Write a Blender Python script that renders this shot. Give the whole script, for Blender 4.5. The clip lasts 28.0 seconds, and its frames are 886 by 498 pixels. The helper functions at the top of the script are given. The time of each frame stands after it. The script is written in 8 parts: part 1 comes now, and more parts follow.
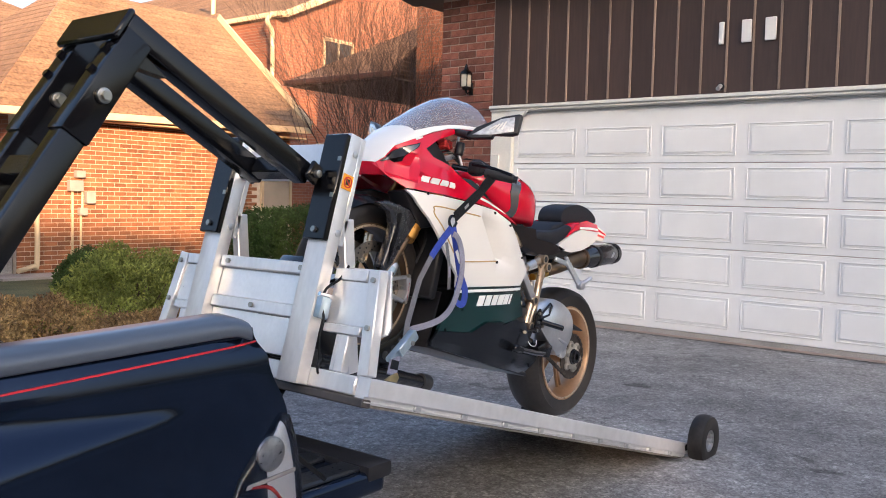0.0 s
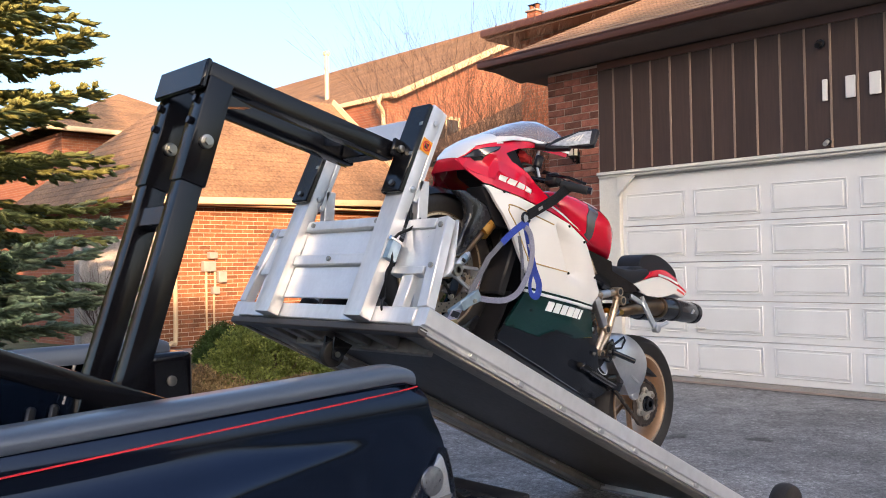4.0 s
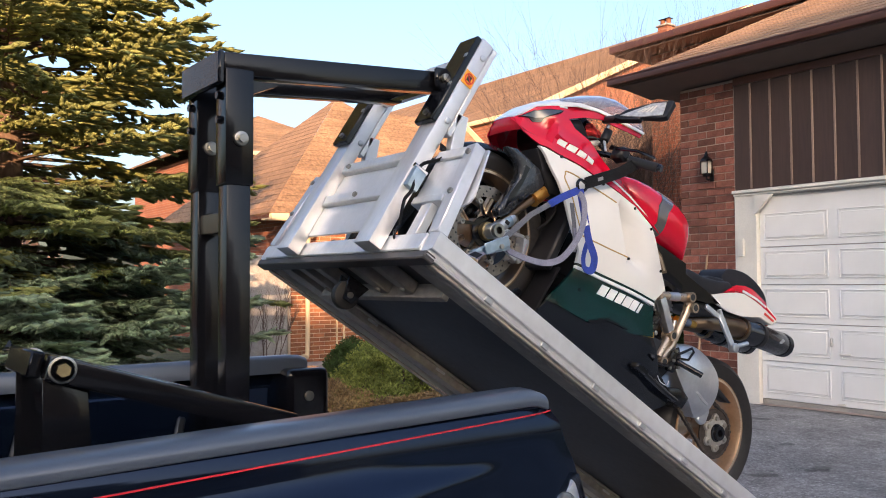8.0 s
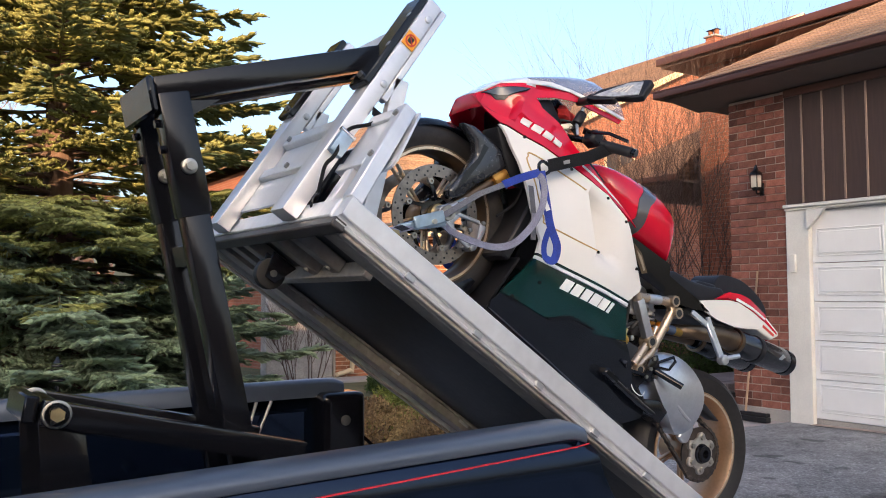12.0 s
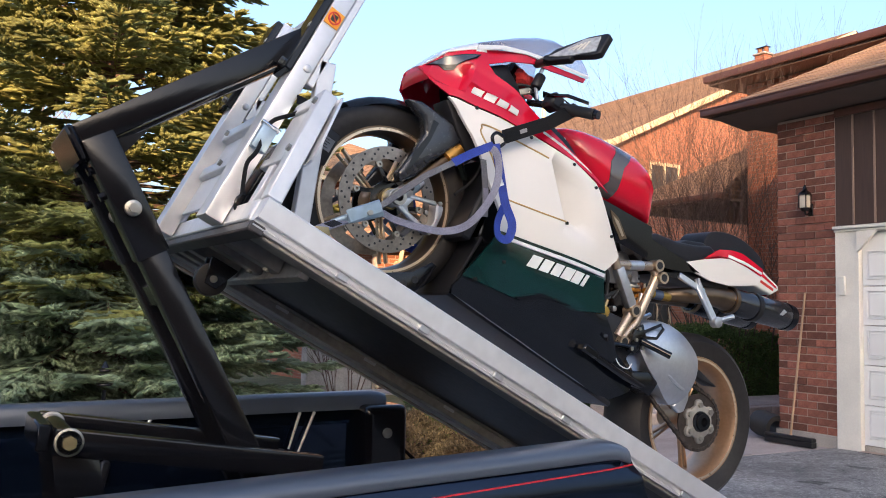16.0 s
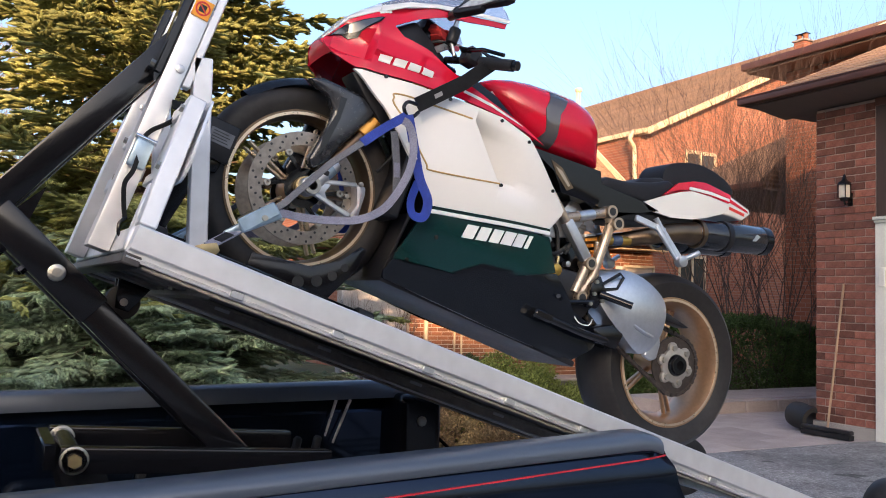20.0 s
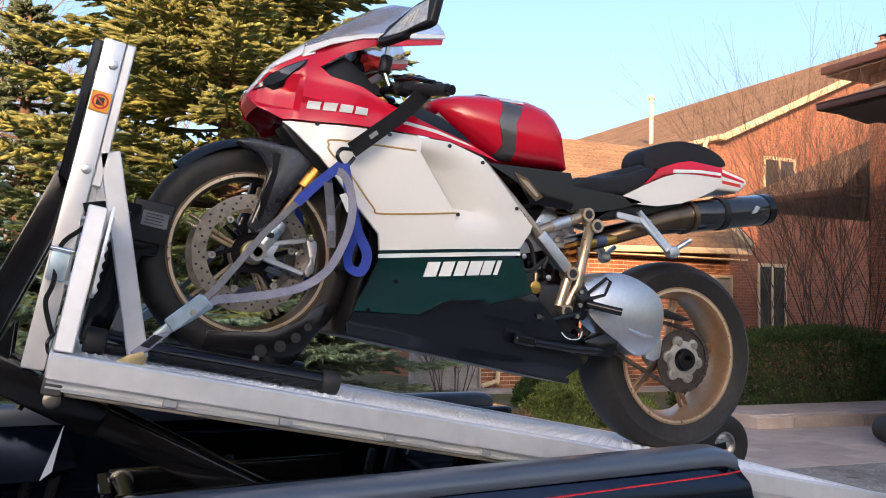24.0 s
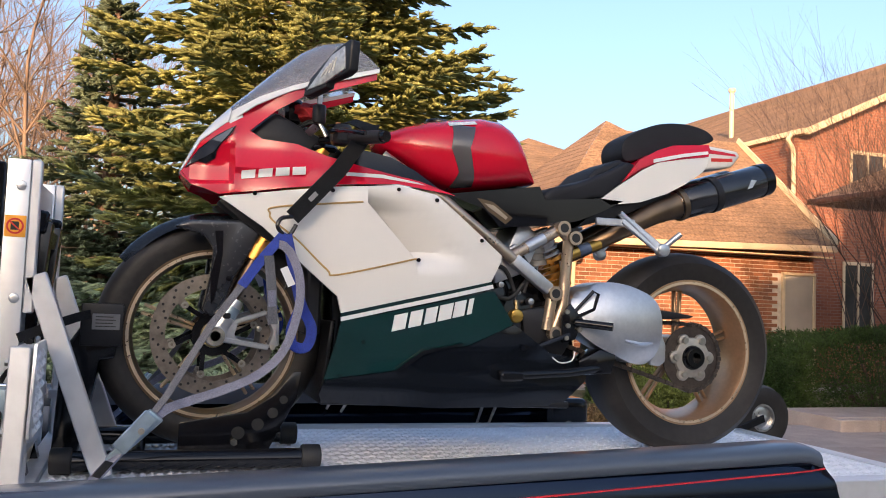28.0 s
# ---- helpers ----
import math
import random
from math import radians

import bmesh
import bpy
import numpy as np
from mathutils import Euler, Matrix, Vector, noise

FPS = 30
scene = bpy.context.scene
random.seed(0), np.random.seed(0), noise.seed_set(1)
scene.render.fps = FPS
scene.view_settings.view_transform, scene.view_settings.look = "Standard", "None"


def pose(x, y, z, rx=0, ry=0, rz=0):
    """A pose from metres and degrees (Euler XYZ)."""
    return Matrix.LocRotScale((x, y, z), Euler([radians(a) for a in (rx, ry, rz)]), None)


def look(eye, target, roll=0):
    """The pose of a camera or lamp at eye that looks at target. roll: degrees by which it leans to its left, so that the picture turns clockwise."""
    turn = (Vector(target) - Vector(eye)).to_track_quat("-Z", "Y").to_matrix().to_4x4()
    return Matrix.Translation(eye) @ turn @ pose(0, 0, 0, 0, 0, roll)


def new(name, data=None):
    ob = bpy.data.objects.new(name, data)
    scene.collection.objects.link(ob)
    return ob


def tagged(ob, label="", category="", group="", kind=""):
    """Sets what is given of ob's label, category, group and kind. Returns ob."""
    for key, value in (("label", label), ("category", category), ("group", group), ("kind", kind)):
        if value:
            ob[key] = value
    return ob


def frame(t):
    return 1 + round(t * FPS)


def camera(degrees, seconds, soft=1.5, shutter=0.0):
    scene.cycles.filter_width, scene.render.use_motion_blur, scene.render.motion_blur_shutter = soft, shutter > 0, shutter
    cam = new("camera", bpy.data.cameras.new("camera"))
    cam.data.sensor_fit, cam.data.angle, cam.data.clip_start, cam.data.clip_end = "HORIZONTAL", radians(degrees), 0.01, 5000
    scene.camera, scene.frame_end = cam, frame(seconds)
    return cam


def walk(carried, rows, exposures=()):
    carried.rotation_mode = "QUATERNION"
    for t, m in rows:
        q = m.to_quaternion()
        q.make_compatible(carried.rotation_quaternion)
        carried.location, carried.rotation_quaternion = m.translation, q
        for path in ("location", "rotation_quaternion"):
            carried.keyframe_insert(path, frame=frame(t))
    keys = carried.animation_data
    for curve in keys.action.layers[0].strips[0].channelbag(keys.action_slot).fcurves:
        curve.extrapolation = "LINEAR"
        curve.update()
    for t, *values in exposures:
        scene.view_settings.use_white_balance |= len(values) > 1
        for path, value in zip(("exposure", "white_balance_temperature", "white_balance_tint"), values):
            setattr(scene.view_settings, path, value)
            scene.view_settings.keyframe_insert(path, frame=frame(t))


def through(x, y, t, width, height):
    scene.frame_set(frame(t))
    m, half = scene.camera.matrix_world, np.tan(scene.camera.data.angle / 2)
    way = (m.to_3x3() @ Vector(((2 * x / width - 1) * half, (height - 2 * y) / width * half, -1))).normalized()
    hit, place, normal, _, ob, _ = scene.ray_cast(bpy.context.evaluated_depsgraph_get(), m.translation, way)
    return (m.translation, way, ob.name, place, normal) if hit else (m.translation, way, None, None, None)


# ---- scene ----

# Camera: seconds, eye x y z, heading from +x, pitch, roll
EYE = [
    (0, -1.088, -2.164, 1.235, 38.08, -3.48, 1.40),
    (0.5, -1.160, -2.308, 1.229, 40.93, -2.57, 0.46),
    (1, -1.218, -2.394, 1.221, 41.13, -1.51, -0.81),
    (1.5, -1.260, -2.410, 1.229, 40.21, -0.66, -1.11),
    (2, -1.304, -2.367, 1.235, 39.55, -0.25, -1.00),
    (2.5, -1.358, -2.307, 1.224, 39.90, -0.11, -0.13),
    (3, -1.404, -2.338, 1.248, 41.86, 0.03, -0.24),
    (3.5, -1.420, -2.364, 1.238, 44.14, 0.53, -0.48),
    (5.5, -1.438, -2.393, 1.230, 46.45, 2.14, -1.95),
    (6, -1.439, -2.386, 1.245, 46.49, 2.42, -2.07),
    (6.5, -1.437, -2.387, 1.244, 47.11, 2.77, -2.41),
    (7, -1.440, -2.383, 1.243, 49.05, 2.67, -1.67),
    (7.5, -1.450, -2.378, 1.244, 51.91, 2.43, -0.98),
    (8, -1.456, -2.376, 1.250, 53.66, 2.24, -0.28),
    (8.5, -1.460, -2.379, 1.250, 54.72, 2.36, -0.33),
    (9, -1.439, -2.368, 1.252, 55.45, 2.53, -0.52),
    (9.5, -1.428, -2.356, 1.253, 56.03, 2.62, -0.24),
    (10, -1.417, -2.349, 1.256, 56.83, 2.72, -0.00),
    (10.5, -1.401, -2.353, 1.264, 57.17, 3.00, 0.00),
    (11, -1.398, -2.354, 1.268, 56.99, 3.24, 0.01),
    (11.5, -1.398, -2.350, 1.285, 56.74, 3.16, -0.09),
    (12, -1.399, -2.349, 1.289, 56.73, 3.09, -0.20),
    (12.5, -1.402, -2.352, 1.288, 56.92, 2.97, -0.17),
    (14.5, -1.406, -2.356, 1.288, 58.43, 3.55, 0.31),
    (15, -1.409, -2.355, 1.293, 58.69, 3.70, 0.68),
    (15.5, -1.417, -2.355, 1.294, 59.16, 3.93, 0.99),
    (16, -1.420, -2.355, 1.295, 59.47, 3.97, 1.16),
    (16.5, -1.425, -2.362, 1.297, 59.54, 4.24, 1.32),
    (17, -1.427, -2.373, 1.299, 59.35, 4.69, 1.55),
    (17.5, -1.429, -2.373, 1.301, 59.19, 4.84, 1.49),
    (18, -1.435, -2.376, 1.301, 59.31, 4.81, 1.37),
    (18.5, -1.434, -2.370, 1.297, 59.76, 4.70, 1.31),
    (19, -1.434, -2.372, 1.297, 60.47, 4.56, 1.35),
    (19.5, -1.432, -2.371, 1.298, 61.20, 4.07, 1.26),
    (20, -1.438, -2.376, 1.300, 61.66, 3.17, 1.46),
    (20.5, -1.434, -2.379, 1.303, 62.54, 2.92, 1.51),
    (21, -1.433, -2.382, 1.306, 63.60, 3.00, 1.38),
    (21.5, -1.431, -2.385, 1.309, 64.28, 3.25, 1.30),
    (23.5, -1.446, -2.404, 1.315, 66.22, 3.92, 1.43),
    (24, -1.451, -2.415, 1.312, 66.49, 3.75, 1.23),
    (24.5, -1.449, -2.418, 1.309, 67.26, 3.61, 1.23),
    (25, -1.453, -2.416, 1.305, 68.06, 3.70, 1.12),
    (25.5, -1.452, -2.414, 1.297, 68.74, 3.58, 1.13),
    (26, -1.460, -2.410, 1.293, 69.04, 3.38, 1.30),
    (26.5, -1.464, -2.413, 1.293, 69.67, 3.44, 1.64),
    (27, -1.467, -2.413, 1.294, 70.57, 3.44, 1.95),
    (27.5, -1.468, -2.418, 1.294, 71.04, 3.41, 1.98),
    (28, -1.465, -2.417, 1.294, 71.31, 3.26, 2.13),
]
DECK = [
    (0, 2.446, 0.173, 16.32),
    (0.5, 2.397, 0.187, 17.62),
    (1, 2.351, 0.199, 18.84),
    (1.5, 2.287, 0.216, 20.01),
    (2, 2.233, 0.227, 21.27),
    (2.5, 2.216, 0.230, 22.40),
    (3, 2.108, 0.259, 23.52),
    (3.5, 2.044, 0.267, 24.77),
    (5.5, 1.757, 0.297, 29.30),
    (6, 1.693, 0.314, 30.02),
    (6.5, 1.625, 0.324, 30.86),
    (7, 1.554, 0.335, 31.69),
    (7.5, 1.490, 0.344, 32.49),
    (8, 1.425, 0.353, 33.10),
    (8.5, 1.355, 0.360, 33.82),
    (9, 1.289, 0.368, 34.64),
    (9.5, 1.227, 0.375, 35.19),
    (10, 1.171, 0.384, 35.79),
    (10.5, 1.116, 0.389, 36.32),
    (11, 1.069, 0.397, 36.49),
    (11.5, 1.046, 0.409, 36.30),
    (12, 1.028, 0.432, 35.42),
    (12.5, 0.997, 0.459, 34.62),
    (14.5, 0.899, 0.563, 31.18),
    (15, 0.873, 0.585, 30.28),
    (15.5, 0.845, 0.608, 29.29),
    (16, 0.819, 0.630, 28.42),
    (16.5, 0.792, 0.650, 27.53),
    (17, 0.763, 0.669, 26.58),
    (17.5, 0.739, 0.691, 25.55),
    (18, 0.711, 0.708, 24.50),
    (18.5, 0.686, 0.727, 23.48),
    (19, 0.655, 0.742, 22.58),
    (19.5, 0.625, 0.761, 21.42),
    (20, 0.580, 0.784, 19.68),
    (20.5, 0.554, 0.796, 18.84),
    (21, 0.524, 0.806, 17.82),
    (21.5, 0.495, 0.816, 16.56),
    (23.5, 0.371, 0.835, 11.72),
    (24, 0.341, 0.836, 10.55),
    (24.5, 0.315, 0.842, 9.28),
    (25, 0.285, 0.839, 8.18),
    (25.5, 0.254, 0.830, 6.78),
    (26, 0.216, 0.826, 5.47),
    (26.5, 0.191, 0.828, 4.20),
    (27, 0.168, 0.823, 2.90),
    (27.5, 0.144, 0.820, 1.58),
    (28, 0.123, 0.815, 0.33),
]
BOOM = [
    (0, 56.18),
    (0.5, 57.20),
    (1, 59.03),
    (1.5, 61.54),
    (2, 63.82),
    (2.5, 64.22),
    (3, 68.40),
    (3.5, 70.50),
    (5.5, 79.56),
    (6, 81.89),
    (6.5, 84.05),
    (7, 86.28),
    (7.5, 88.04),
    (8, 90.02),
    (8.5, 91.92),
    (9, 93.61),
    (9.5, 95.44),
    (10, 96.74),
    (10.5, 98.02),
    (11, 99.57),
    (11.5, 100.58),
    (12, 102.03),
    (12.5, 104.19),
    (14.5, 111.60),
    (15, 113.43),
    (15.5, 115.27),
    (16, 117.21),
    (16.5, 119.08),
    (17, 121.21),
    (17.5, 122.98),
    (18, 125.06),
    (18.5, 126.86),
    (19, 128.97),
    (19.5, 131.01),
    (20, 134.55),
    (20.5, 136.15),
    (21, 138.25),
    (21.5, 140.44),
    (23.5, 149.81),
    (24, 152.06),
    (24.5, 154.19),
    (25, 156.52),
    (25.5, 159.43),
    (26, 159.43),
    (26.5, 159.43),
    (27, 159.43),
    (27.5, 159.43),
    (28, 159.43),
]


def aim(x, y, z, heading, pitch, roll):
    a, p = radians(heading), radians(pitch)
    eye = Vector((x, y, z))
    return look(eye, eye + Vector((math.cos(a) * math.cos(p), math.sin(a) * math.cos(p), math.sin(p))), roll)


cam = camera(54.5, 28.0, soft=1.0)
walk(cam, [(t, aim(*row)) for t, *row in EYE], exposures=[(0, 1.88, 6180, 17), (1, 1.82, 6180, 17), (2.1, 1.63, 6280, 17), (3.1, 1.78, 6230, 17), (6, 1.80, 6330, 17), (7, 1.69, 6230, 17), (8, 1.73, 6180, 17), (18, 1.70, 6010, 17), (24, 1.60, 6010, 17), (28, 1.52, 6150, 17)])

# Light: low evening sun from the street, clear sky
SUN_AZ = (-0.5, -0.866)
SUN_EL = 11.0
world = bpy.data.worlds.new("world")
scene.world = world
world.use_nodes = True
wn = world.node_tree.nodes
sky = wn.new("ShaderNodeTexSky")
sky.sky_type = "NISHITA"
sky.sun_disc = False
sky.sun_elevation = radians(SUN_EL)
sky.sun_rotation = math.atan2(SUN_AZ[0], SUN_AZ[1])
sky.air_density, sky.dust_density, sky.ozone_density = 1.0, 5.0, 1.7
wn["Background"].inputs["Strength"].default_value = 0.15
world.node_tree.links.new(sky.outputs["Color"], wn["Background"].inputs["Color"])
sun = new("sun", bpy.data.lights.new("sun", "SUN"))
sun.data.energy, sun.data.angle, sun.data.color = 3.4, radians(0.6), (1.0, 0.6, 0.3)
sv = Vector((SUN_AZ[0], SUN_AZ[1], math.tan(radians(SUN_EL)) * math.hypot(*SUN_AZ)))
sun.matrix_world = look(sv * 40, (0, 0, 0))

# ---- materials ----
def nodes_of(m):
    m.use_nodes = True
    nt = m.node_tree
    return nt, nt.nodes, nt.links, nt.nodes["Principled BSDF"]


def surface(name, base, rough=0.5, metal=0.0, vary=0.15, scale=6.0, grain=0.0, grain_scale=80.0, bump=0.0, bump_scale=80.0,
            coat=0.0, rough_vary=0.08, stretch=(1, 1, 1), per_piece=0.0, island=0.0, tint=None, spec=0.5):
    """A procedural surface: a base colour that drifts at two scales, uneven gloss and a fine relief."""
    m = bpy.data.materials.new(name)
    nt, n, l, b = nodes_of(m)
    tc = n.new("ShaderNodeTexCoord")
    mp = n.new("ShaderNodeMapping")
    mp.inputs["Scale"].default_value = stretch
    l.new(tc.outputs["Object"], mp.inputs["Vector"])
    big = n.new("ShaderNodeTexNoise")
    big.inputs["Scale"].default_value, big.inputs["Detail"].default_value = scale, 5
    l.new(mp.outputs["Vector"], big.inputs["Vector"])
    fine = n.new("ShaderNodeTexNoise")
    fine.inputs["Scale"].default_value, fine.inputs["Detail"].default_value = grain_scale, 3
    l.new(mp.outputs["Vector"], fine.inputs["Vector"])

    def ranged(src, amount):
        r = n.new("ShaderNodeMapRange")
        r.inputs["From Min"].default_value, r.inputs["From Max"].default_value = 0.3, 0.7
        r.inputs["To Min"].default_value, r.inputs["To Max"].default_value = 1 - amount, 1 + amount
        l.new(src, r.inputs["Value"])
        return r.outputs["Result"]

    def times(a, c):
        x = n.new("ShaderNodeMath")
        x.operation = "MULTIPLY"
        l.new(a, x.inputs[0])
        l.new(c, x.inputs[1])
        return x.outputs[0]

    factor = ranged(big.outputs["Fac"], vary)
    if grain:
        factor = times(factor, ranged(fine.outputs["Fac"], grain))
    if per_piece:
        oi = n.new("ShaderNodeObjectInfo")
        r = n.new("ShaderNodeMapRange")
        r.inputs["To Min"].default_value, r.inputs["To Max"].default_value = 1 - per_piece, 1 + per_piece
        l.new(oi.outputs["Random"], r.inputs["Value"])
        factor = times(factor, r.outputs["Result"])
    if island:
        ge = n.new("ShaderNodeNewGeometry")
        r = n.new("ShaderNodeMapRange")
        r.inputs["To Min"].default_value, r.inputs["To Max"].default_value = 1 - island, 1 + island
        l.new(ge.outputs["Random Per Island"], r.inputs["Value"])
        factor = times(factor, r.outputs["Result"])
    mix = n.new("ShaderNodeMix")
    mix.data_type = "RGBA"
    mix.inputs["A"].default_value = (*base, 1)
    mix.inputs["B"].default_value = (*(tint or base), 1)
    l.new(big.outputs["Fac"], mix.inputs["Factor"])
    sc = n.new("ShaderNodeVectorMath")
    sc.operation = "SCALE"
    l.new(mix.outputs["Result"], sc.inputs[0])
    l.new(factor, sc.inputs["Scale"])
    l.new(sc.outputs["Vector"], b.inputs["Base Color"])
    rr = n.new("ShaderNodeMapRange")
    rr.inputs["To Min"].default_value = max(0.0, rough - rough_vary)
    rr.inputs["To Max"].default_value = min(1.0, rough + rough_vary)
    l.new(fine.outputs["Fac"], rr.inputs["Value"])
    l.new(rr.outputs["Result"], b.inputs["Roughness"])
    b.inputs["Metallic"].default_value = metal
    b.inputs["Specular IOR Level"].default_value = spec
    b.inputs["Coat Weight"].default_value = coat
    b.inputs["Coat Roughness"].default_value = 0.06
    if bump:
        bn = n.new("ShaderNodeTexNoise")
        bn.inputs["Scale"].default_value, bn.inputs["Detail"].default_value = bump_scale, 4
        l.new(mp.outputs["Vector"], bn.inputs["Vector"])
        bp = n.new("ShaderNodeBump")
        bp.inputs["Strength"].default_value, bp.inputs["Distance"].default_value = bump, 0.01
        l.new(bn.outputs["Fac"], bp.inputs["Height"])
        l.new(bp.outputs["Normal"], b.inputs["Normal"])
    return m


def brick_surface(name, a, c, mortar, u="x"):
    """Far brickwork: courses of 0.075 m with lighter joints, laid out in the wall's own plane (u along the wall, z up)."""
    m = bpy.data.materials.new(name)
    nt, n, l, b = nodes_of(m)
    tc = n.new("ShaderNodeTexCoord")
    sep = n.new("ShaderNodeSeparateXYZ")
    l.new(tc.outputs["Object"], sep.inputs[0])
    com = n.new("ShaderNodeCombineXYZ")
    l.new(sep.outputs["X" if u == "x" else "Y"], com.inputs[0])
    l.new(sep.outputs["Z"], com.inputs[1])
    br = n.new("ShaderNodeTexBrick")
    br.inputs["Scale"].default_value = 1.0
    br.inputs["Brick Width"].default_value, br.inputs["Row Height"].default_value = 0.21, 0.075
    br.inputs["Mortar Size"].default_value, br.inputs["Mortar Smooth"].default_value = 0.005, 0.2
    br.inputs["Color1"].default_value, br.inputs["Color2"].default_value = (*a, 1), (*c, 1)
    br.inputs["Mortar"].default_value = (*mortar, 1)
    l.new(com.outputs[0], br.inputs["Vector"])
    nz = n.new("ShaderNodeTexNoise")
    nz.inputs["Scale"].default_value = 1.3
    l.new(tc.outputs["Object"], nz.inputs["Vector"])
    r = n.new("ShaderNodeMapRange")
    r.inputs["To Min"].default_value, r.inputs["To Max"].default_value = 0.75, 1.25
    l.new(nz.outputs["Fac"], r.inputs["Value"])
    sc = n.new("ShaderNodeVectorMath")
    sc.operation = "SCALE"
    l.new(br.outputs["Color"], sc.inputs[0])
    l.new(r.outputs["Result"], sc.inputs["Scale"])
    l.new(sc.outputs["Vector"], b.inputs["Base Color"])
    b.inputs["Roughness"].default_value = 0.85
    bp = n.new("ShaderNodeBump")
    bp.inputs["Strength"].default_value, bp.inputs["Distance"].default_value = 0.6, 0.006
    bp.invert = True
    l.new(br.outputs["Fac"], bp.inputs["Height"])
    l.new(bp.outputs["Normal"], b.inputs["Normal"])
    return m


def glass_surface(name, color, rough=0.02, alpha=None, ior=1.45, through=1.0):
    m = bpy.data.materials.new(name)
    nt, n, l, b = nodes_of(m)
    b.inputs["Base Color"].default_value = (*color, 1)
    b.inputs["Roughness"].default_value = rough
    b.inputs["IOR"].default_value = ior
    b.inputs["Transmission Weight"].default_value = through
    if alpha is not None:
        b.inputs["Alpha"].default_value = alpha
    return m


def leaf_surface(name, base, tint, through=0.35, **kw):
    """Leaves and needles: a surface that also lets light through."""
    m = surface(name, base, 0.65, tint=tint, spec=0.3, **kw)
    nt = m.node_tree
    b = nt.nodes["Principled BSDF"]
    tr = nt.nodes.new("ShaderNodeBsdfTranslucent")
    mix = nt.nodes.new("ShaderNodeMixShader")
    mix.inputs[0].default_value = through
    nt.links.new(b.inputs["Base Color"].links[0].from_socket, tr.inputs["Color"])
    nt.links.new(b.outputs[0], mix.inputs[1])
    nt.links.new(tr.outputs[0], mix.inputs[2])
    nt.links.new(mix.outputs[0], nt.nodes["Material Output"].inputs["Surface"])
    return m


def asphalt_surface(name, dark, pale):
    """Worn asphalt: stone chips, a mottled tone, damp-dark stains and hair cracks."""
    m = bpy.data.materials.new(name)
    nt, n, l, b = nodes_of(m)
    tc = n.new("ShaderNodeTexCoord")

    def noise(scale, detail=4):
        t = n.new("ShaderNodeTexNoise")
        t.inputs["Scale"].default_value, t.inputs["Detail"].default_value = scale, detail
        l.new(tc.outputs["Object"], t.inputs["Vector"])
        return t.outputs["Fac"]

    def ranged(src, a, c, lo, hi):
        r = n.new("ShaderNodeMapRange")
        r.inputs["From Min"].default_value, r.inputs["From Max"].default_value = a, c
        r.inputs["To Min"].default_value, r.inputs["To Max"].default_value = lo, hi
        l.new(src, r.inputs["Value"])
        return r.outputs["Result"]

    def times(p, q):
        x = n.new("ShaderNodeMath")
        x.operation = "MULTIPLY"
        l.new(p, x.inputs[0])
        l.new(q, x.inputs[1])
        return x.outputs[0]
    chip = n.new("ShaderNodeTexVoronoi")
    chip.inputs["Scale"].default_value = 105
    l.new(tc.outputs["Object"], chip.inputs["Vector"])
    sep = n.new("ShaderNodeSeparateColor")
    l.new(chip.outputs["Color"], sep.inputs[0])
    crack = n.new("ShaderNodeTexVoronoi")
    crack.feature = "DISTANCE_TO_EDGE"
    crack.inputs["Scale"].default_value = 0.42
    wob = n.new("ShaderNodeVectorMath")
    wob.operation = "ADD"
    wn_ = n.new("ShaderNodeTexNoise")
    wn_.inputs["Scale"].default_value, wn_.inputs["Detail"].default_value = 1.3, 6
    l.new(tc.outputs["Object"], wn_.inputs["Vector"])
    l.new(tc.outputs["Object"], wob.inputs[0])
    l.new(wn_.outputs["Color"], wob.inputs[1])
    l.new(wob.outputs["Vector"], crack.inputs["Vector"])
    f = ranged(sep.outputs[0], 0.0, 1.0, 0.66, 1.36)
    big_chip = n.new("ShaderNodeTexVoronoi")
    big_chip.inputs["Scale"].default_value = 64
    l.new(tc.outputs["Object"], big_chip.inputs["Vector"])
    sep2 = n.new("ShaderNodeSeparateColor")
    l.new(big_chip.outputs["Color"], sep2.inputs[0])
    f = times(f, ranged(sep2.outputs[1], 0.80, 0.97, 0.93, 1.42))
    f = times(f, ranged(noise(0.55), 0.36, 0.60, 0.72, 1.14))
    f = times(f, ranged(noise(4.0, 7), 0.38, 0.56, 0.84, 1.05))
    f = times(f, ranged(noise(24.0, 6), 0.35, 0.65, 0.80, 1.20))
    f = times(f, ranged(noise(2.6, 2), 0.30, 0.335, 0.45, 1.0))
    f = times(f, ranged(crack.outputs["Distance"], 0.0, 0.004, 0.6, 1.0))
    mix = n.new("ShaderNodeMix")
    mix.data_type = "RGBA"
    mix.inputs["A"].default_value, mix.inputs["B"].default_value = (*dark, 1), (*pale, 1)
    l.new(noise(1.7), mix.inputs["Factor"])
    sc = n.new("ShaderNodeVectorMath")
    sc.operation = "SCALE"
    l.new(mix.outputs["Result"], sc.inputs[0])
    l.new(f, sc.inputs["Scale"])
    l.new(sc.outputs["Vector"], b.inputs["Base Color"])
    l.new(ranged(noise(5.0), 0.38, 0.50, 0.62, 0.88), b.inputs["Roughness"])
    bp_ = n.new("ShaderNodeBump")
    bp_.inputs["Strength"].default_value, bp_.inputs["Distance"].default_value = 0.7, 0.006
    l.new(chip.outputs["Distance"], bp_.inputs["Height"])
    l.new(bp_.outputs["Normal"], b.inputs["Normal"])
    return m


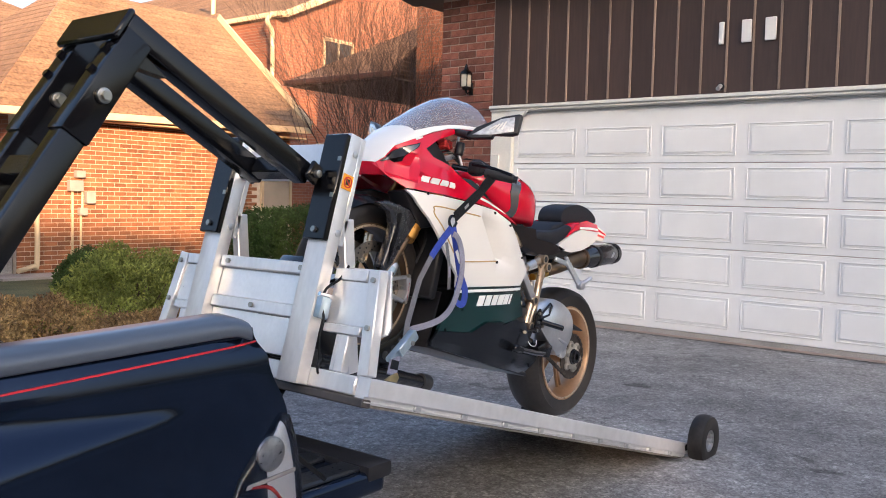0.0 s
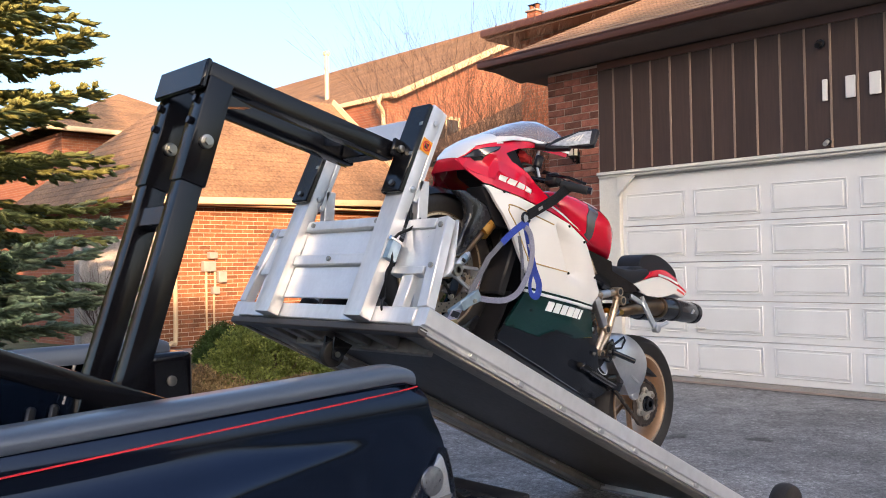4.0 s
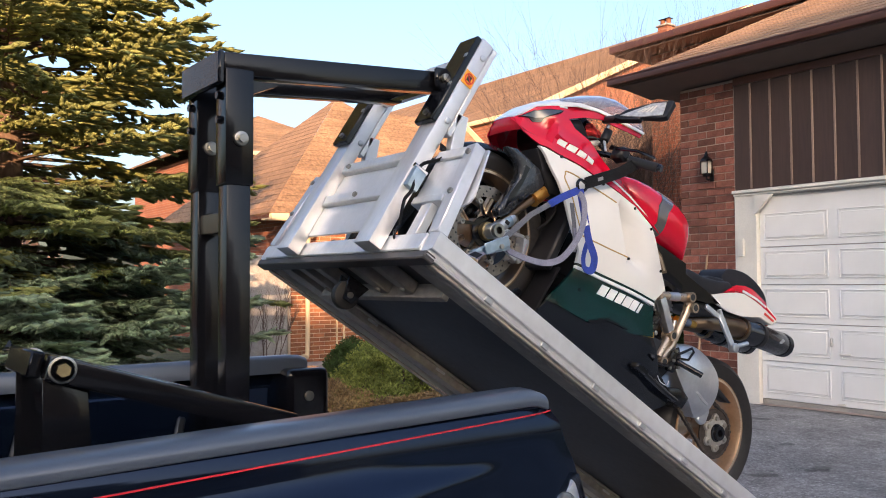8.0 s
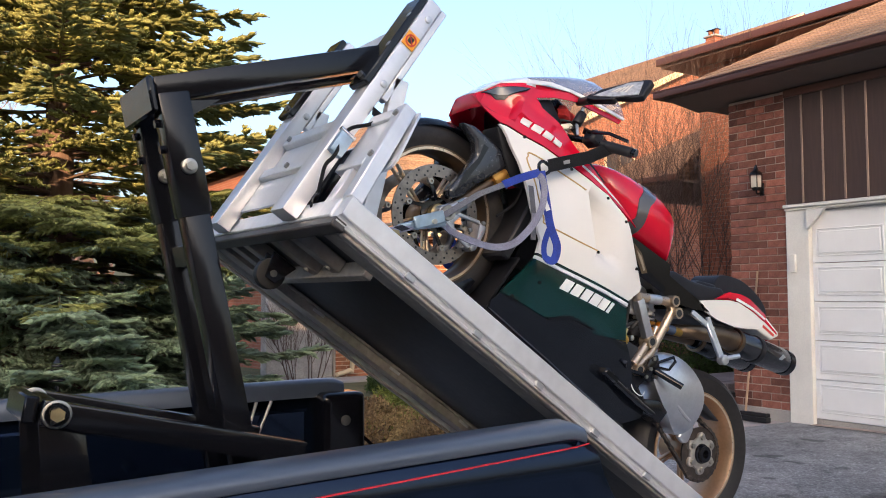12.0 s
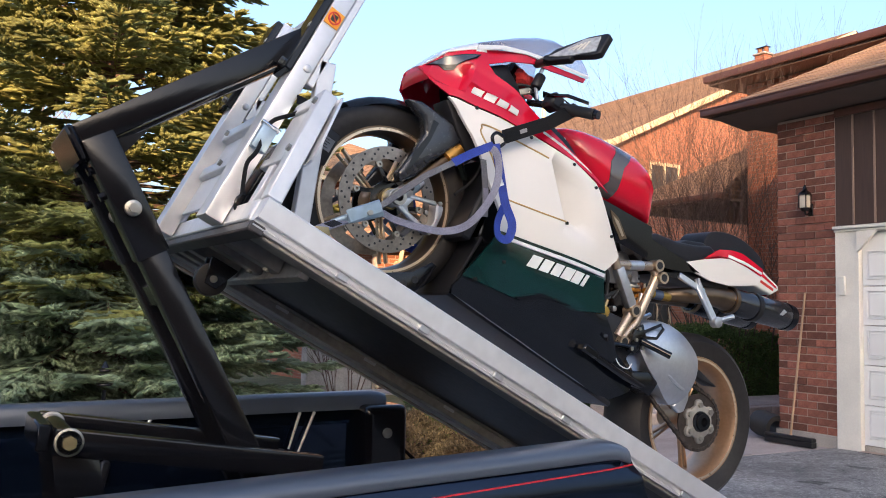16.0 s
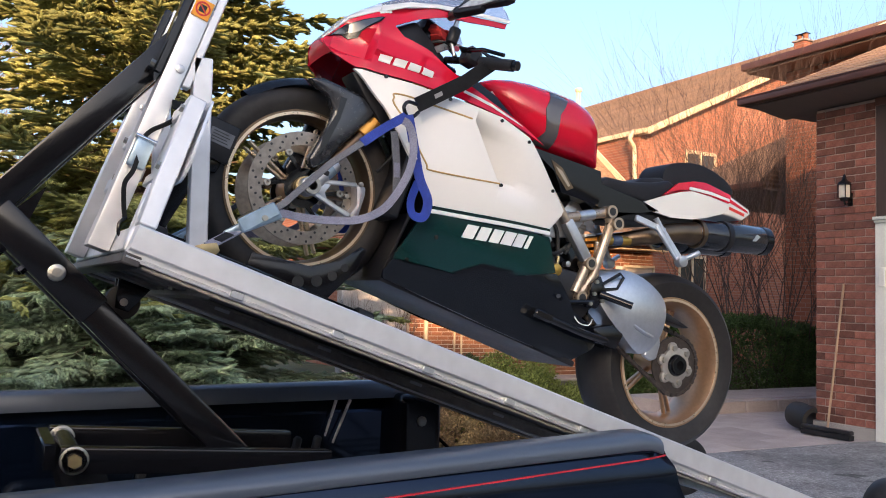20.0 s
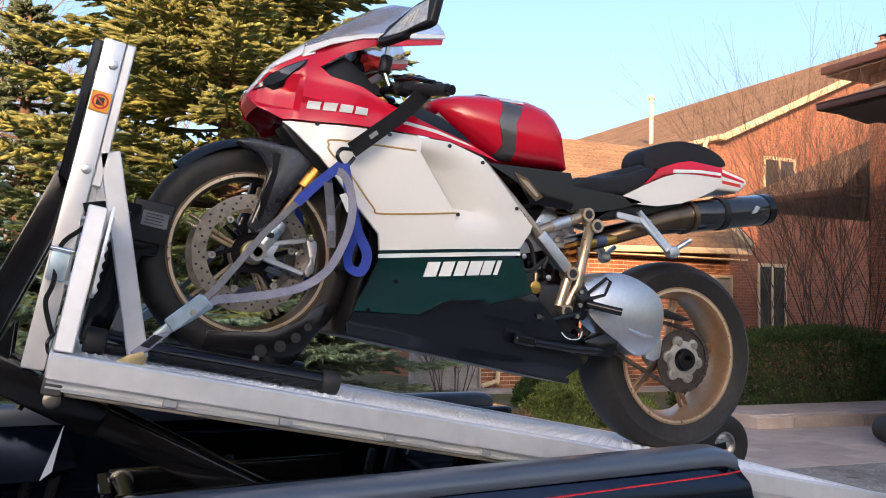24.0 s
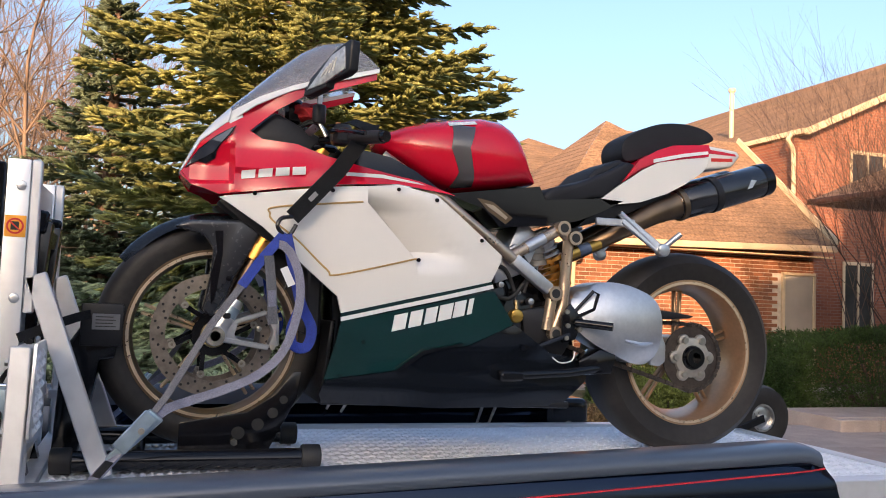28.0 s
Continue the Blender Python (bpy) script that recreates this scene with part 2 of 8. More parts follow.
M = {}
M["asphalt"] = asphalt_surface("asphalt", (0.19, 0.187, 0.187), (0.29, 0.283, 0.277))
M["lawn"] = surface("lawn", (0.06, 0.085, 0.03), 0.9, vary=0.35, scale=1.2, grain=0.5, grain_scale=60, bump=0.8, bump_scale=60, tint=(0.13, 0.12, 0.05))
M["soil"] = surface("soil", (0.06, 0.045, 0.035), 0.95, vary=0.3, scale=3, grain=0.5, grain_scale=50, bump=1, bump_scale=40)
M["slab"] = surface("slab_stone", (0.36, 0.31, 0.29), 0.8, vary=0.12, scale=3, grain=0.2, grain_scale=120, bump=0.3, bump_scale=90, per_piece=0.14)
M["concrete"] = surface("concrete", (0.33, 0.31, 0.29), 0.85, vary=0.2, scale=2, grain=0.2, grain_scale=110, bump=0.4, bump_scale=120)
M["door_white"] = surface("door_paint_white", (0.80, 0.80, 0.795), 0.42, vary=0.05, scale=1.5, grain=0.015, grain_scale=4)
M["trim_white"] = surface("trim_paint_white", (0.72, 0.70, 0.65), 0.5, vary=0.08, scale=2.5, grain=0.05)
M["siding"] = surface("siding_brown", (0.056, 0.034, 0.028), 0.55, vary=0.15, scale=2, grain=0.12, grain_scale=40, stretch=(1, 1, 0.08), bump=0.15, bump_scale=50, per_piece=0.12)
M["batten"] = surface("batten_tan", (0.27, 0.20, 0.15), 0.6, vary=0.2, scale=3, stretch=(1, 1, 0.3), per_piece=0.15)
M["fascia"] = surface("fascia_brown", (0.085, 0.034, 0.024), 0.38, vary=0.15, scale=2)
M["soffit"] = surface("soffit_brown", (0.16, 0.125, 0.105), 0.6, vary=0.1, scale=3)
M["shingle"] = surface("shingle_tan", (0.31, 0.195, 0.118), 0.9, vary=0.18, scale=1.4, grain=0.3, grain_scale=45, bump=0.6, bump_scale=110, island=0.14)
M["shingle_far"] = surface("shingle_rust", (0.25, 0.152, 0.085), 0.9, vary=0.22, scale=1.2, grain=0.4, grain_scale=18, bump=0.5, bump_scale=60, island=0.12)
M["brick"] = surface("brick_red", (0.20, 0.062, 0.040), 0.85, vary=0.25, scale=9, grain=0.25, grain_scale=90, bump=0.4, bump_scale=110, per_piece=0.45, tint=(0.20, 0.085, 0.062))
M["brick_far"] = surface("brick_orange", (0.25, 0.098, 0.045), 0.85, vary=0.2, scale=6, grain=0.15, grain_scale=60, island=0.32)
M["mortar"] = surface("mortar", (0.36, 0.28, 0.24), 0.95, vary=0.15, scale=8, bump=0.4, bump_scale=150)
M["mortar_far"] = surface("mortar_far", (0.66, 0.58, 0.50), 0.95, vary=0.15, scale=8)
M["brickwall_y"] = brick_surface("brickwork_facing_y", (0.33, 0.125, 0.065), (0.26, 0.09, 0.05), (0.33, 0.24, 0.19), "x")
M["brickwall_x"] = brick_surface("brickwork_facing_x", (0.30, 0.11, 0.06), (0.23, 0.08, 0.045), (0.30, 0.22, 0.18), "y")
M["cream"] = surface("cream_paint", (0.62, 0.50, 0.33), 0.5, vary=0.1, scale=3)
M["beige"] = surface("beige_paint", (0.42, 0.37, 0.31), 0.55, vary=0.1, scale=2)
M["grey_box"] = surface("grey_metal_box", (0.33, 0.33, 0.32), 0.5, vary=0.1, scale=5)
M["stone_grey"] = surface("grey_stone", (0.34, 0.33, 0.32), 0.9, vary=0.3, scale=4, grain=0.2, grain_scale=40, bump=0.6, bump_scale=30)
M["window_dark"] = surface("window_glass_dark", (0.035, 0.04, 0.045), 0.08, vary=0.3, scale=1.5)
# Blue and metal put the look of reflected sky into black paint.
M["black_paint"] = surface("black_paint_sky_tint", (0.010, 0.019, 0.042), 0.08, 0.7, vary=0.1, scale=3, coat=0.25, rough_vary=0.02, spec=0.3)
M["black_gloss"] = surface("black_gloss_plastic", (0.005, 0.005, 0.007), 0.16, vary=0.2, scale=6, rough_vary=0.04, spec=0.4)
M["black_steel"] = surface("black_painted_steel", (0.004, 0.0045, 0.006), 0.14, vary=0.2, scale=5, rough_vary=0.05, grain_scale=25, tint=(0.008, 0.008, 0.010), spec=0.4, bump=0.02, bump_scale=30)
M["alu_dull"] = surface("dull_aluminium", (0.36, 0.335, 0.30), 0.5, 0.25, vary=0.28, scale=3, grain=0.15, grain_scale=40)
M["under_dark"] = surface("dark_panel", (0.06, 0.055, 0.055), 0.45, vary=0.25, scale=3, grain=0.1, grain_scale=40)
M["black_plastic"] = surface("black_plastic", (0.015, 0.015, 0.017), 0.38, vary=0.2, scale=8, grain=0.1, grain_scale=120, spec=0.3)
# Grey plastic with the blue of the sky mixed into its base colour.
M["rail_cap"] = surface("rail_cap_plastic_sky_tint", (0.062, 0.078, 0.106), 0.28, vary=0.06, scale=2, rough_vary=0.0, spec=0.95)
M["liner"] = surface("bed_liner_black", (0.016, 0.017, 0.020), 0.3, vary=0.3, scale=5, bump=0.1, bump_scale=90)
M["red_line"] = surface("red_pinstripe", (0.72, 0.03, 0.04), 0.35, vary=0.05)
M["alu"] = surface("satin_aluminium", (0.78, 0.78, 0.785), 0.38, 0.6, vary=0.09, scale=4, grain=0.05, grain_scale=60, stretch=(0.4, 1, 0.4), rough_vary=0.06)
M["alu_plate"] = surface("aluminium_plate", (0.76, 0.76, 0.77), 0.32, 0.6, vary=0.10, scale=4, grain=0.03, rough_vary=0.08)
M["nickel"] = surface("pale_nickel", (0.40, 0.37, 0.32), 0.42, 0.5, vary=0.12, scale=9, grain=0.08, grain_scale=90)
M["alu_tread"] = surface("aluminium_tread", (0.90, 0.90, 0.91), 0.38, 0.45, vary=0.06, scale=5, grain=0.05, rough_vary=0.08)
M["alu_cast"] = surface("cast_aluminium", (0.62, 0.63, 0.64), 0.36, 0.9, vary=0.10, scale=9, grain=0.05, grain_scale=90)
M["zinc"] = surface("zinc_bolt", (0.42, 0.40, 0.35), 0.36, 1.0, vary=0.2, scale=40)
M["zinc_gold"] = surface("zinc_gold", (0.42, 0.33, 0.17), 0.42, 1.0, vary=0.2, scale=30)
M["rubber"] = surface("tyre_rubber", (0.012, 0.0115, 0.0115), 0.55, vary=0.35, scale=7, grain=0.25, grain_scale=60, spec=0.35, tint=(0.026, 0.023, 0.021), bump=0.05, bump_scale=120)
M["rubber_dark"] = surface("black_rubber", (0.014, 0.014, 0.014), 0.6, vary=0.2, scale=10)
M["gold_rim"] = surface("gold_wheel_paint", (0.43, 0.27, 0.155), 0.34, 0.7, vary=0.1, scale=8, grain=0.08)
M["bronze_rim"] = surface("dark_bronze_wheel_paint", (0.15, 0.10, 0.06), 0.34, 0.7, vary=0.1, scale=8, grain=0.08)
M["chain_steel"] = surface("greasy_chain_steel", (0.07, 0.055, 0.045), 0.5, 0.6, vary=0.3, scale=40, grain=0.2, grain_scale=200)
M["red_paint"] = surface("red_fairing_paint", (0.62, 0.003, 0.024), 0.24, vary=0.04, scale=4, coat=0.5, rough_vary=0.03, spec=0.35)
M["white_paint"] = surface("white_fairing_paint", (0.76, 0.74, 0.70), 0.25, vary=0.03, scale=4, coat=0.6, rough_vary=0.03)
M["green_black"] = surface("green_black_fairing_paint", (0.007, 0.009, 0.013), 0.14, vary=0.12, scale=3, coat=0.2, rough_vary=0.03, spec=0.3)
M["green_paint"] = surface("dark_green_fairing_paint", (0.002, 0.026, 0.026), 0.15, vary=0.12, scale=3, coat=0.4, rough_vary=0.03)
M["carbon"] = surface("carbon_black", (0.014, 0.015, 0.018), 0.22, vary=0.25, scale=30, grain=0.35, grain_scale=300, coat=0.6)
M["satin_black"] = surface("satin_black_paint", (0.020, 0.021, 0.025), 0.26, vary=0.15, scale=6, coat=0.3, rough_vary=0.06, spec=0.6)
M["grey_stripe"] = surface("grey_tank_stripe", (0.085, 0.078, 0.078), 0.22, vary=0.15, coat=0.8)
M["gold_line"] = surface("gold_pinstripe", (0.46, 0.29, 0.10), 0.4, vary=0.05)
M["fork_gold"] = surface("gold_fork_tube", (0.66, 0.31, 0.06), 0.3, 0.85, vary=0.1, scale=20)
M["steel"] = surface("steel", (0.52, 0.51, 0.5), 0.3, 1.0, vary=0.15, scale=20, grain=0.1)
M["disc_steel"] = surface("brake_disc_steel", (0.28, 0.245, 0.21), 0.36, 1.0, vary=0.2, scale=16, grain=0.15)
M["frame_bronze"] = surface("bronze_frame_paint", (0.52, 0.41, 0.30), 0.3, 0.8, vary=0.1, scale=15)
M["red_cloth"] = surface("red_cloth", (0.45, 0.02, 0.02), 0.8, vary=0.2, scale=30, grain=0.2, grain_scale=200, bump=0.3, bump_scale=200)
M["pipe_steel"] = surface("heat_tinted_pipe", (0.17, 0.125, 0.095), 0.38, 1.0, vary=0.3, scale=8, tint=(0.26, 0.17, 0.09))
M["seat_cloth"] = surface("black_seat_cover", (0.011, 0.012, 0.016), 0.6, vary=0.2, scale=20, grain=0.3, grain_scale=300, bump=0.1, bump_scale=400, spec=0.35)
M["strap_black"] = surface("black_webbing", (0.009, 0.0095, 0.011), 0.75, vary=0.2, scale=30, grain=0.4, grain_scale=400, bump=0.3, bump_scale=500, spec=0.25)
M["strap_blue"] = surface("blue_webbing", (0.018, 0.045, 0.30), 0.7, vary=0.2, scale=30, grain=0.3, grain_scale=400, bump=0.3, bump_scale=500)
M["strap_grey"] = surface("grey_webbing", (0.21, 0.21, 0.27), 0.7, vary=0.15, scale=30, grain=0.3, grain_scale=400, bump=0.3, bump_scale=500)
M["strap_dark"] = surface("dark_grey_webbing", (0.13, 0.13, 0.14), 0.75, vary=0.15, scale=30, grain=0.4, grain_scale=400, bump=0.3, bump_scale=500)
M["buckle_blue"] = surface("pale_blue_buckle", (0.34, 0.44, 0.52), 0.35, 0.6, vary=0.15, scale=30)
M["sticker"] = surface("orange_sticker", (0.85, 0.36, 0.02), 0.45, vary=0.06)
M["sticker_red"] = surface("red_print", (0.6, 0.03, 0.02), 0.45, vary=0.05)
M["black_print"] = surface("black_print", (0.015, 0.015, 0.015), 0.5, vary=0.05)
M["white_print"] = surface("white_print", (0.78, 0.77, 0.75), 0.4, vary=0.03)
M["grey_print"] = surface("grey_print", (0.35, 0.35, 0.35), 0.4, vary=0.05)
M["plate_grey"] = surface("dull_grey_plate", (0.16, 0.165, 0.18), 0.4, 0.3, vary=0.2, scale=20)
M["caliper"] = surface("grey_caliper", (0.42, 0.42, 0.43), 0.4, 0.6, vary=0.1, scale=30)
M["lens_clear"] = glass_surface("clear_lens", (0.92, 0.93, 0.94), 0.03)
M["lens_red"] = surface("red_lens", (0.35, 0.01, 0.008), 0.15, vary=0.2, scale=20, coat=0.8)
M["screen"] = glass_surface("hazy_tinted_screen", (0.62, 0.62, 0.68), 0.015, ior=1.50, through=0.80)
M["lamp_lens"] = surface("smoky_lamp_lens", (0.035, 0.04, 0.055), 0.08, 0.0, vary=0.3, scale=14, coat=1.0)
M["indicator"] = surface("indicator_lens", (0.46, 0.46, 0.45), 0.2, 0.2, vary=0.3, scale=60, coat=1.0)
M["chrome"] = surface("chrome", (0.75, 0.75, 0.75), 0.12, 1.0, vary=0.05)
M["bark"] = surface("bark", (0.13, 0.085, 0.06), 0.95, vary=0.3, scale=6, stretch=(1, 1, 0.2), bump=1, bump_scale=25)
M["twig_dark"] = surface("dark_twig", (0.055, 0.037, 0.032), 0.9, vary=0.3, scale=1.5)
M["twig"] = surface("bare_twig", (0.095, 0.066, 0.056), 0.9, vary=0.3, scale=1.5)
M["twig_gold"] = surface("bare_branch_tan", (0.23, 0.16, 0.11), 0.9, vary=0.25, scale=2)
# Two needle tones of one tree: sunlight and shade put into the colour.
M["needle_sunlit"] = leaf_surface("spruce_needle_sunlit", (0.198, 0.236, 0.080), (0.335, 0.335, 0.112), through=0.38, vary=0.3, scale=0.9, island=0.35)
M["needle_shade"] = leaf_surface("spruce_needle_shade", (0.21, 0.30, 0.195), (0.36, 0.43, 0.27), through=0.4, vary=0.3, scale=1.2, island=0.4)
# Shade on the smaller spruce, put into a darker needle colour.
M["needle_deep_shade"] = leaf_surface("spruce_needle_deep_shade", (0.08, 0.12, 0.075), (0.16, 0.20, 0.12), through=0.3, vary=0.3, scale=1.2, island=0.4)
M["juniper"] = leaf_surface("juniper_leaf", (0.12, 0.17, 0.035), (0.25, 0.27, 0.07), vary=0.3, scale=3, island=0.45)
M["heath"] = surface("dry_brown_leaf", (0.15, 0.075, 0.05), 0.85, vary=0.35, scale=3, island=0.5, tint=(0.34, 0.25, 0.09))
M["hedge"] = leaf_surface("hedge_leaf", (0.035, 0.075, 0.022), (0.07, 0.115, 0.03), vary=0.3, scale=4, island=0.45)
M["wood"] = surface("broom_wood", (0.36, 0.24, 0.15), 0.6, vary=0.2, scale=10, stretch=(1, 1, 0.1))
M["lamp_glass"] = surface("lamp_glass", (0.62, 0.58, 0.50), 0.2, vary=0.1, scale=20)

M["rim_edge"] = surface("polished_rim_edge", (0.72, 0.58, 0.42), 0.3, 0.8, vary=0.08, scale=12)
M["damper_gold"] = surface("gold_damper_sleeve", (0.60, 0.36, 0.08), 0.3, 0.9, vary=0.1, scale=20)
M["blue_band"] = surface("blue_grey_band", (0.10, 0.13, 0.20), 0.35, 0.3, vary=0.1, scale=20)

# ---- building tools ----
def finish(name, bm, mat, parent=None, label="", angle=38):
    me = bpy.data.meshes.new(name)
    bmesh.ops.recalc_face_normals(bm, faces=bm.faces)
    bm.to_mesh(me)
    bm.free()
    for p in me.polygons:
        p.use_smooth = True
    me.set_sharp_from_angle(angle=radians(angle))
    me.materials.append(M[mat] if isinstance(mat, str) else mat)
    ob = new(name, me)
    ob.parent = parent
    if label:
        tagged(ob, label)
    return ob


def part(name, bm, material, parent, label="", angle=38):
    return finish(name, bm, material, parent, label, angle)


def thing(name, label, category, group="", kind="", m=None):
    """An Empty at a thing's base, that carries its parts."""
    ob = new(name)
    ob.empty_display_size = 0.1
    if m is not None:
        ob.matrix_world = m
    return tagged(ob, label, category, group, kind)


def box(x0, x1, y0, y1, z0, z1, bevel=0.0, bm=None, seg=1):
    own = bmesh.new()
    bmesh.ops.create_cube(own, size=1.0)
    for v in own.verts:
        v.co = Vector(((x0 + x1) / 2 + v.co.x * (x1 - x0), (y0 + y1) / 2 + v.co.y * (y1 - y0), (z0 + z1) / 2 + v.co.z * (z1 - z0)))
    if bevel:
        bmesh.ops.bevel(own, geom=own.edges[:], offset=bevel, segments=seg, affect="EDGES", profile=0.6)
    return merged(bm, own)


def merged(bm, own):
    if bm is None:
        return own
    me = bpy.data.meshes.new("tmp")
    own.to_mesh(me)
    own.free()
    bm.from_mesh(me)
    bpy.data.meshes.remove(me)
    return bm


def turned(bm, m):
    bmesh.ops.transform(bm, matrix=m, verts=bm.verts[:])
    return bm


def beam(a, b, w, h, bevel=0.004, up=(0, 1, 0), bm=None, seg=1):
    """A box bar from a to b, w across 'up' cross direction and h along it."""
    a, b = Vector(a), Vector(b)
    d = (b - a)
    z = d.normalized()
    u = Vector(up)
    x = u.cross(z).normalized()
    y = z.cross(x)
    own = box(-w / 2, w / 2, -h / 2, h / 2, 0, d.length, bevel, seg=seg)
    m = Matrix((( x.x, y.x, z.x, a.x), (x.y, y.y, z.y, a.y), (x.z, y.z, z.z, a.z), (0, 0, 0, 1)))
    return merged(bm, turned(own, m))


def tube(points, radius, sides=10, bm=None, caps=True, closed=False):
    """A round bar along points; radius is a number or one for each point."""
    pts = [Vector(p) for p in points]
    rad = radius if isinstance(radius, (list, tuple)) else [radius] * len(pts)
    own = bmesh.new()
    rings, ref = [], None
    for i, p in enumerate(pts):
        a = pts[i - 1] if i else (pts[-1] if closed else p)
        c = pts[i + 1] if i + 1 < len(pts) else (pts[0] if closed else p)
        d = (c - a).normalized()
        if ref is None:
            ref = d.orthogonal().normalized()
        ref = (ref - d * ref.dot(d)).normalized()
        side = d.cross(ref)
        rings.append([own.verts.new(p + rad[i] * (math.cos(k * math.tau / sides) * ref + math.sin(k * math.tau / sides) * side)) for k in range(sides)])
    for i in range(len(rings) - (0 if closed else 1)):
        r0, r1 = rings[i], rings[(i + 1) % len(rings)]
        for k in range(sides):
            own.faces.new((r0[k], r0[(k + 1) % sides], r1[(k + 1) % sides], r1[k]))
    if caps and not closed:
        own.faces.new(rings[0][::-1])
        own.faces.new(rings[-1])
    return merged(bm, own)


def smooth_path(points, steps=6, closed=False):
    """A Catmull-Rom curve through the points."""
    p = [Vector(q) for q in points]
    n = len(p)
    out = []
    for i in range(n if closed else n - 1):
        a, b, c, d = (p[(i - 1) % n], p[i], p[(i + 1) % n], p[(i + 2) % n]) if closed else (p[max(i - 1, 0)], p[i], p[i + 1], p[min(i + 2, n - 1)])
        for k in range(steps):
            t = k / steps
            out.append(0.5 * ((2 * b) + (c - a) * t + (2 * a - 5 * b + 4 * c - d) * t * t + (3 * b - a - 3 * c + d) * t ** 3))
    if not closed:
        out.append(p[-1])
    return out


def cyl(center, axis, radius, depth, sides=24, bevel=0.0, bm=None, r2=None):
    own = bmesh.new()
    bmesh.ops.create_cone(own, cap_ends=True, segments=sides, radius1=radius, radius2=radius if r2 is None else r2, depth=depth)
    if bevel:
        es = [e for e in own.edges if abs(e.verts[0].co.z - e.verts[1].co.z) < 1e-6]
        bmesh.ops.bevel(own, geom=es, offset=bevel, segments=2, affect="EDGES", profile=0.5)
    q = Vector((0, 0, 1)).rotation_difference(Vector(axis).normalized())
    return merged(bm, turned(own, Matrix.Translation(center) @ q.to_matrix().to_4x4()))


def lathe(profile, center=(0, 0, 0), axis=(0, 1, 0), sides=48, bm=None, closed=True):
    """Turns a profile of (radius, along) about an axis; a closed profile makes a ring."""
    own = bmesh.new()
    rings = []
    for k in range(sides):
        a = k * math.tau / sides
        rings.append([own.verts.new((r * math.cos(a), r * math.sin(a), h)) for r, h in profile])
    n = len(profile)
    for k in range(sides):
        r0, r1 = rings[k], rings[(k + 1) % sides]
        for i in range(n if closed else n - 1):
            j = (i + 1) % n
            own.faces.new((r0[i], r0[j], r1[j], r1[i]))
    bmesh.ops.remove_doubles(own, verts=own.verts[:], dist=1e-5)
    q = Vector((0, 0, 1)).rotation_difference(Vector(axis).normalized())
    return merged(bm, turned(own, Matrix.Translation(center) @ q.to_matrix().to_4x4()))


def prism(outline, y0, y1, bevel=0.0, bm=None, seg=2, swap=None):
    """An outline in x and z, made solid from y0 to y1."""
    own = bmesh.new()
    f = own.faces.new([own.verts.new((x, y0, z)) for x, z in outline])
    ex = bmesh.ops.extrude_face_region(own, geom=[f])
    bmesh.ops.translate(own, vec=(0, y1 - y0, 0), verts=[g for g in ex["geom"] if isinstance(g, bmesh.types.BMVert)])
    if bevel:
        bmesh.ops.recalc_face_normals(own, faces=own.faces)
        es = [e for e in own.edges if len(e.link_faces) == 2 and e.calc_face_angle(0) > 0.6]
        bmesh.ops.bevel(own, geom=es, offset=bevel, segments=seg, affect="EDGES", profile=0.55, clamp_overlap=True)
    if swap:
        turned(own, swap)
    return merged(bm, own)


def strip(points, width, thick, side=(0, 1, 0), bm=None):
    """A flat band along points, its width along 'side'."""
    pts = [Vector(p) for p in points]
    own = bmesh.new()
    rings = []
    for i, p in enumerate(pts):
        d = (pts[min(i + 1, len(pts) - 1)] - pts[max(i - 1, 0)]).normalized()
        s = Vector(side[i] if isinstance(side[0], (list, tuple, Vector)) else side)
        s = (s - d * s.dot(d)).normalized()
        nrm = d.cross(s)
        rings.append([own.verts.new(p + s * (a * width / 2) + nrm * (c * thick / 2)) for a, c in ((-1, -1), (1, -1), (1, 1), (-1, 1))])
    for r0, r1 in zip(rings, rings[1:]):
        for k in range(4):
            own.faces.new((r0[k], r0[(k + 1) % 4], r1[(k + 1) % 4], r1[k]))
    own.faces.new(rings[0][::-1])
    own.faces.new(rings[-1])
    return merged(bm, own)


def poly_mesh(verts, faces, bm=None):
    own = bmesh.new()
    vs = [own.verts.new(v) for v in verts]
    for f in faces:
        own.faces.new([vs[i] for i in f])
    return merged(bm, own)


def slab_roof(corners, thick, exposure, rise=0.007, bm=None):
    """A roof slope in overlapping courses: corners are eave left, eave right, top right, top left."""
    a, b, c, d = (Vector(p) for p in corners)
    own = bm or bmesh.new()
    nrm = (b - a).cross(d - a).normalized()
    if nrm.z < 0:
        nrm = -nrm
    n = max(2, int(((d + c) / 2 - (a + b) / 2).length / exposure))
    for i in range(n):
        t0, t1 = i / n, (i + 1) / n
        l0, r0, l1, r1 = a.lerp(d, t0), b.lerp(c, t0), a.lerp(d, t1), b.lerp(c, t1)
        wide = (r0 - l0).length
        cols = max(1, int(wide / 0.9))
        for k in range(cols):
            u0, u1 = k / cols, (k + 1) / cols
            p = [l0.lerp(r0, u0) + nrm * rise, l0.lerp(r0, u1) + nrm * rise, l1.lerp(r1, u1), l1.lerp(r1, u0)]
            q = [l0.lerp(r0, u0) - nrm * thick, l0.lerp(r0, u1) - nrm * thick]
            v = [own.verts.new(x) for x in p + q]
            own.faces.new((v[0], v[1], v[2], v[3]))
            own.faces.new((v[4], v[5], v[1], v[0]))
    return own


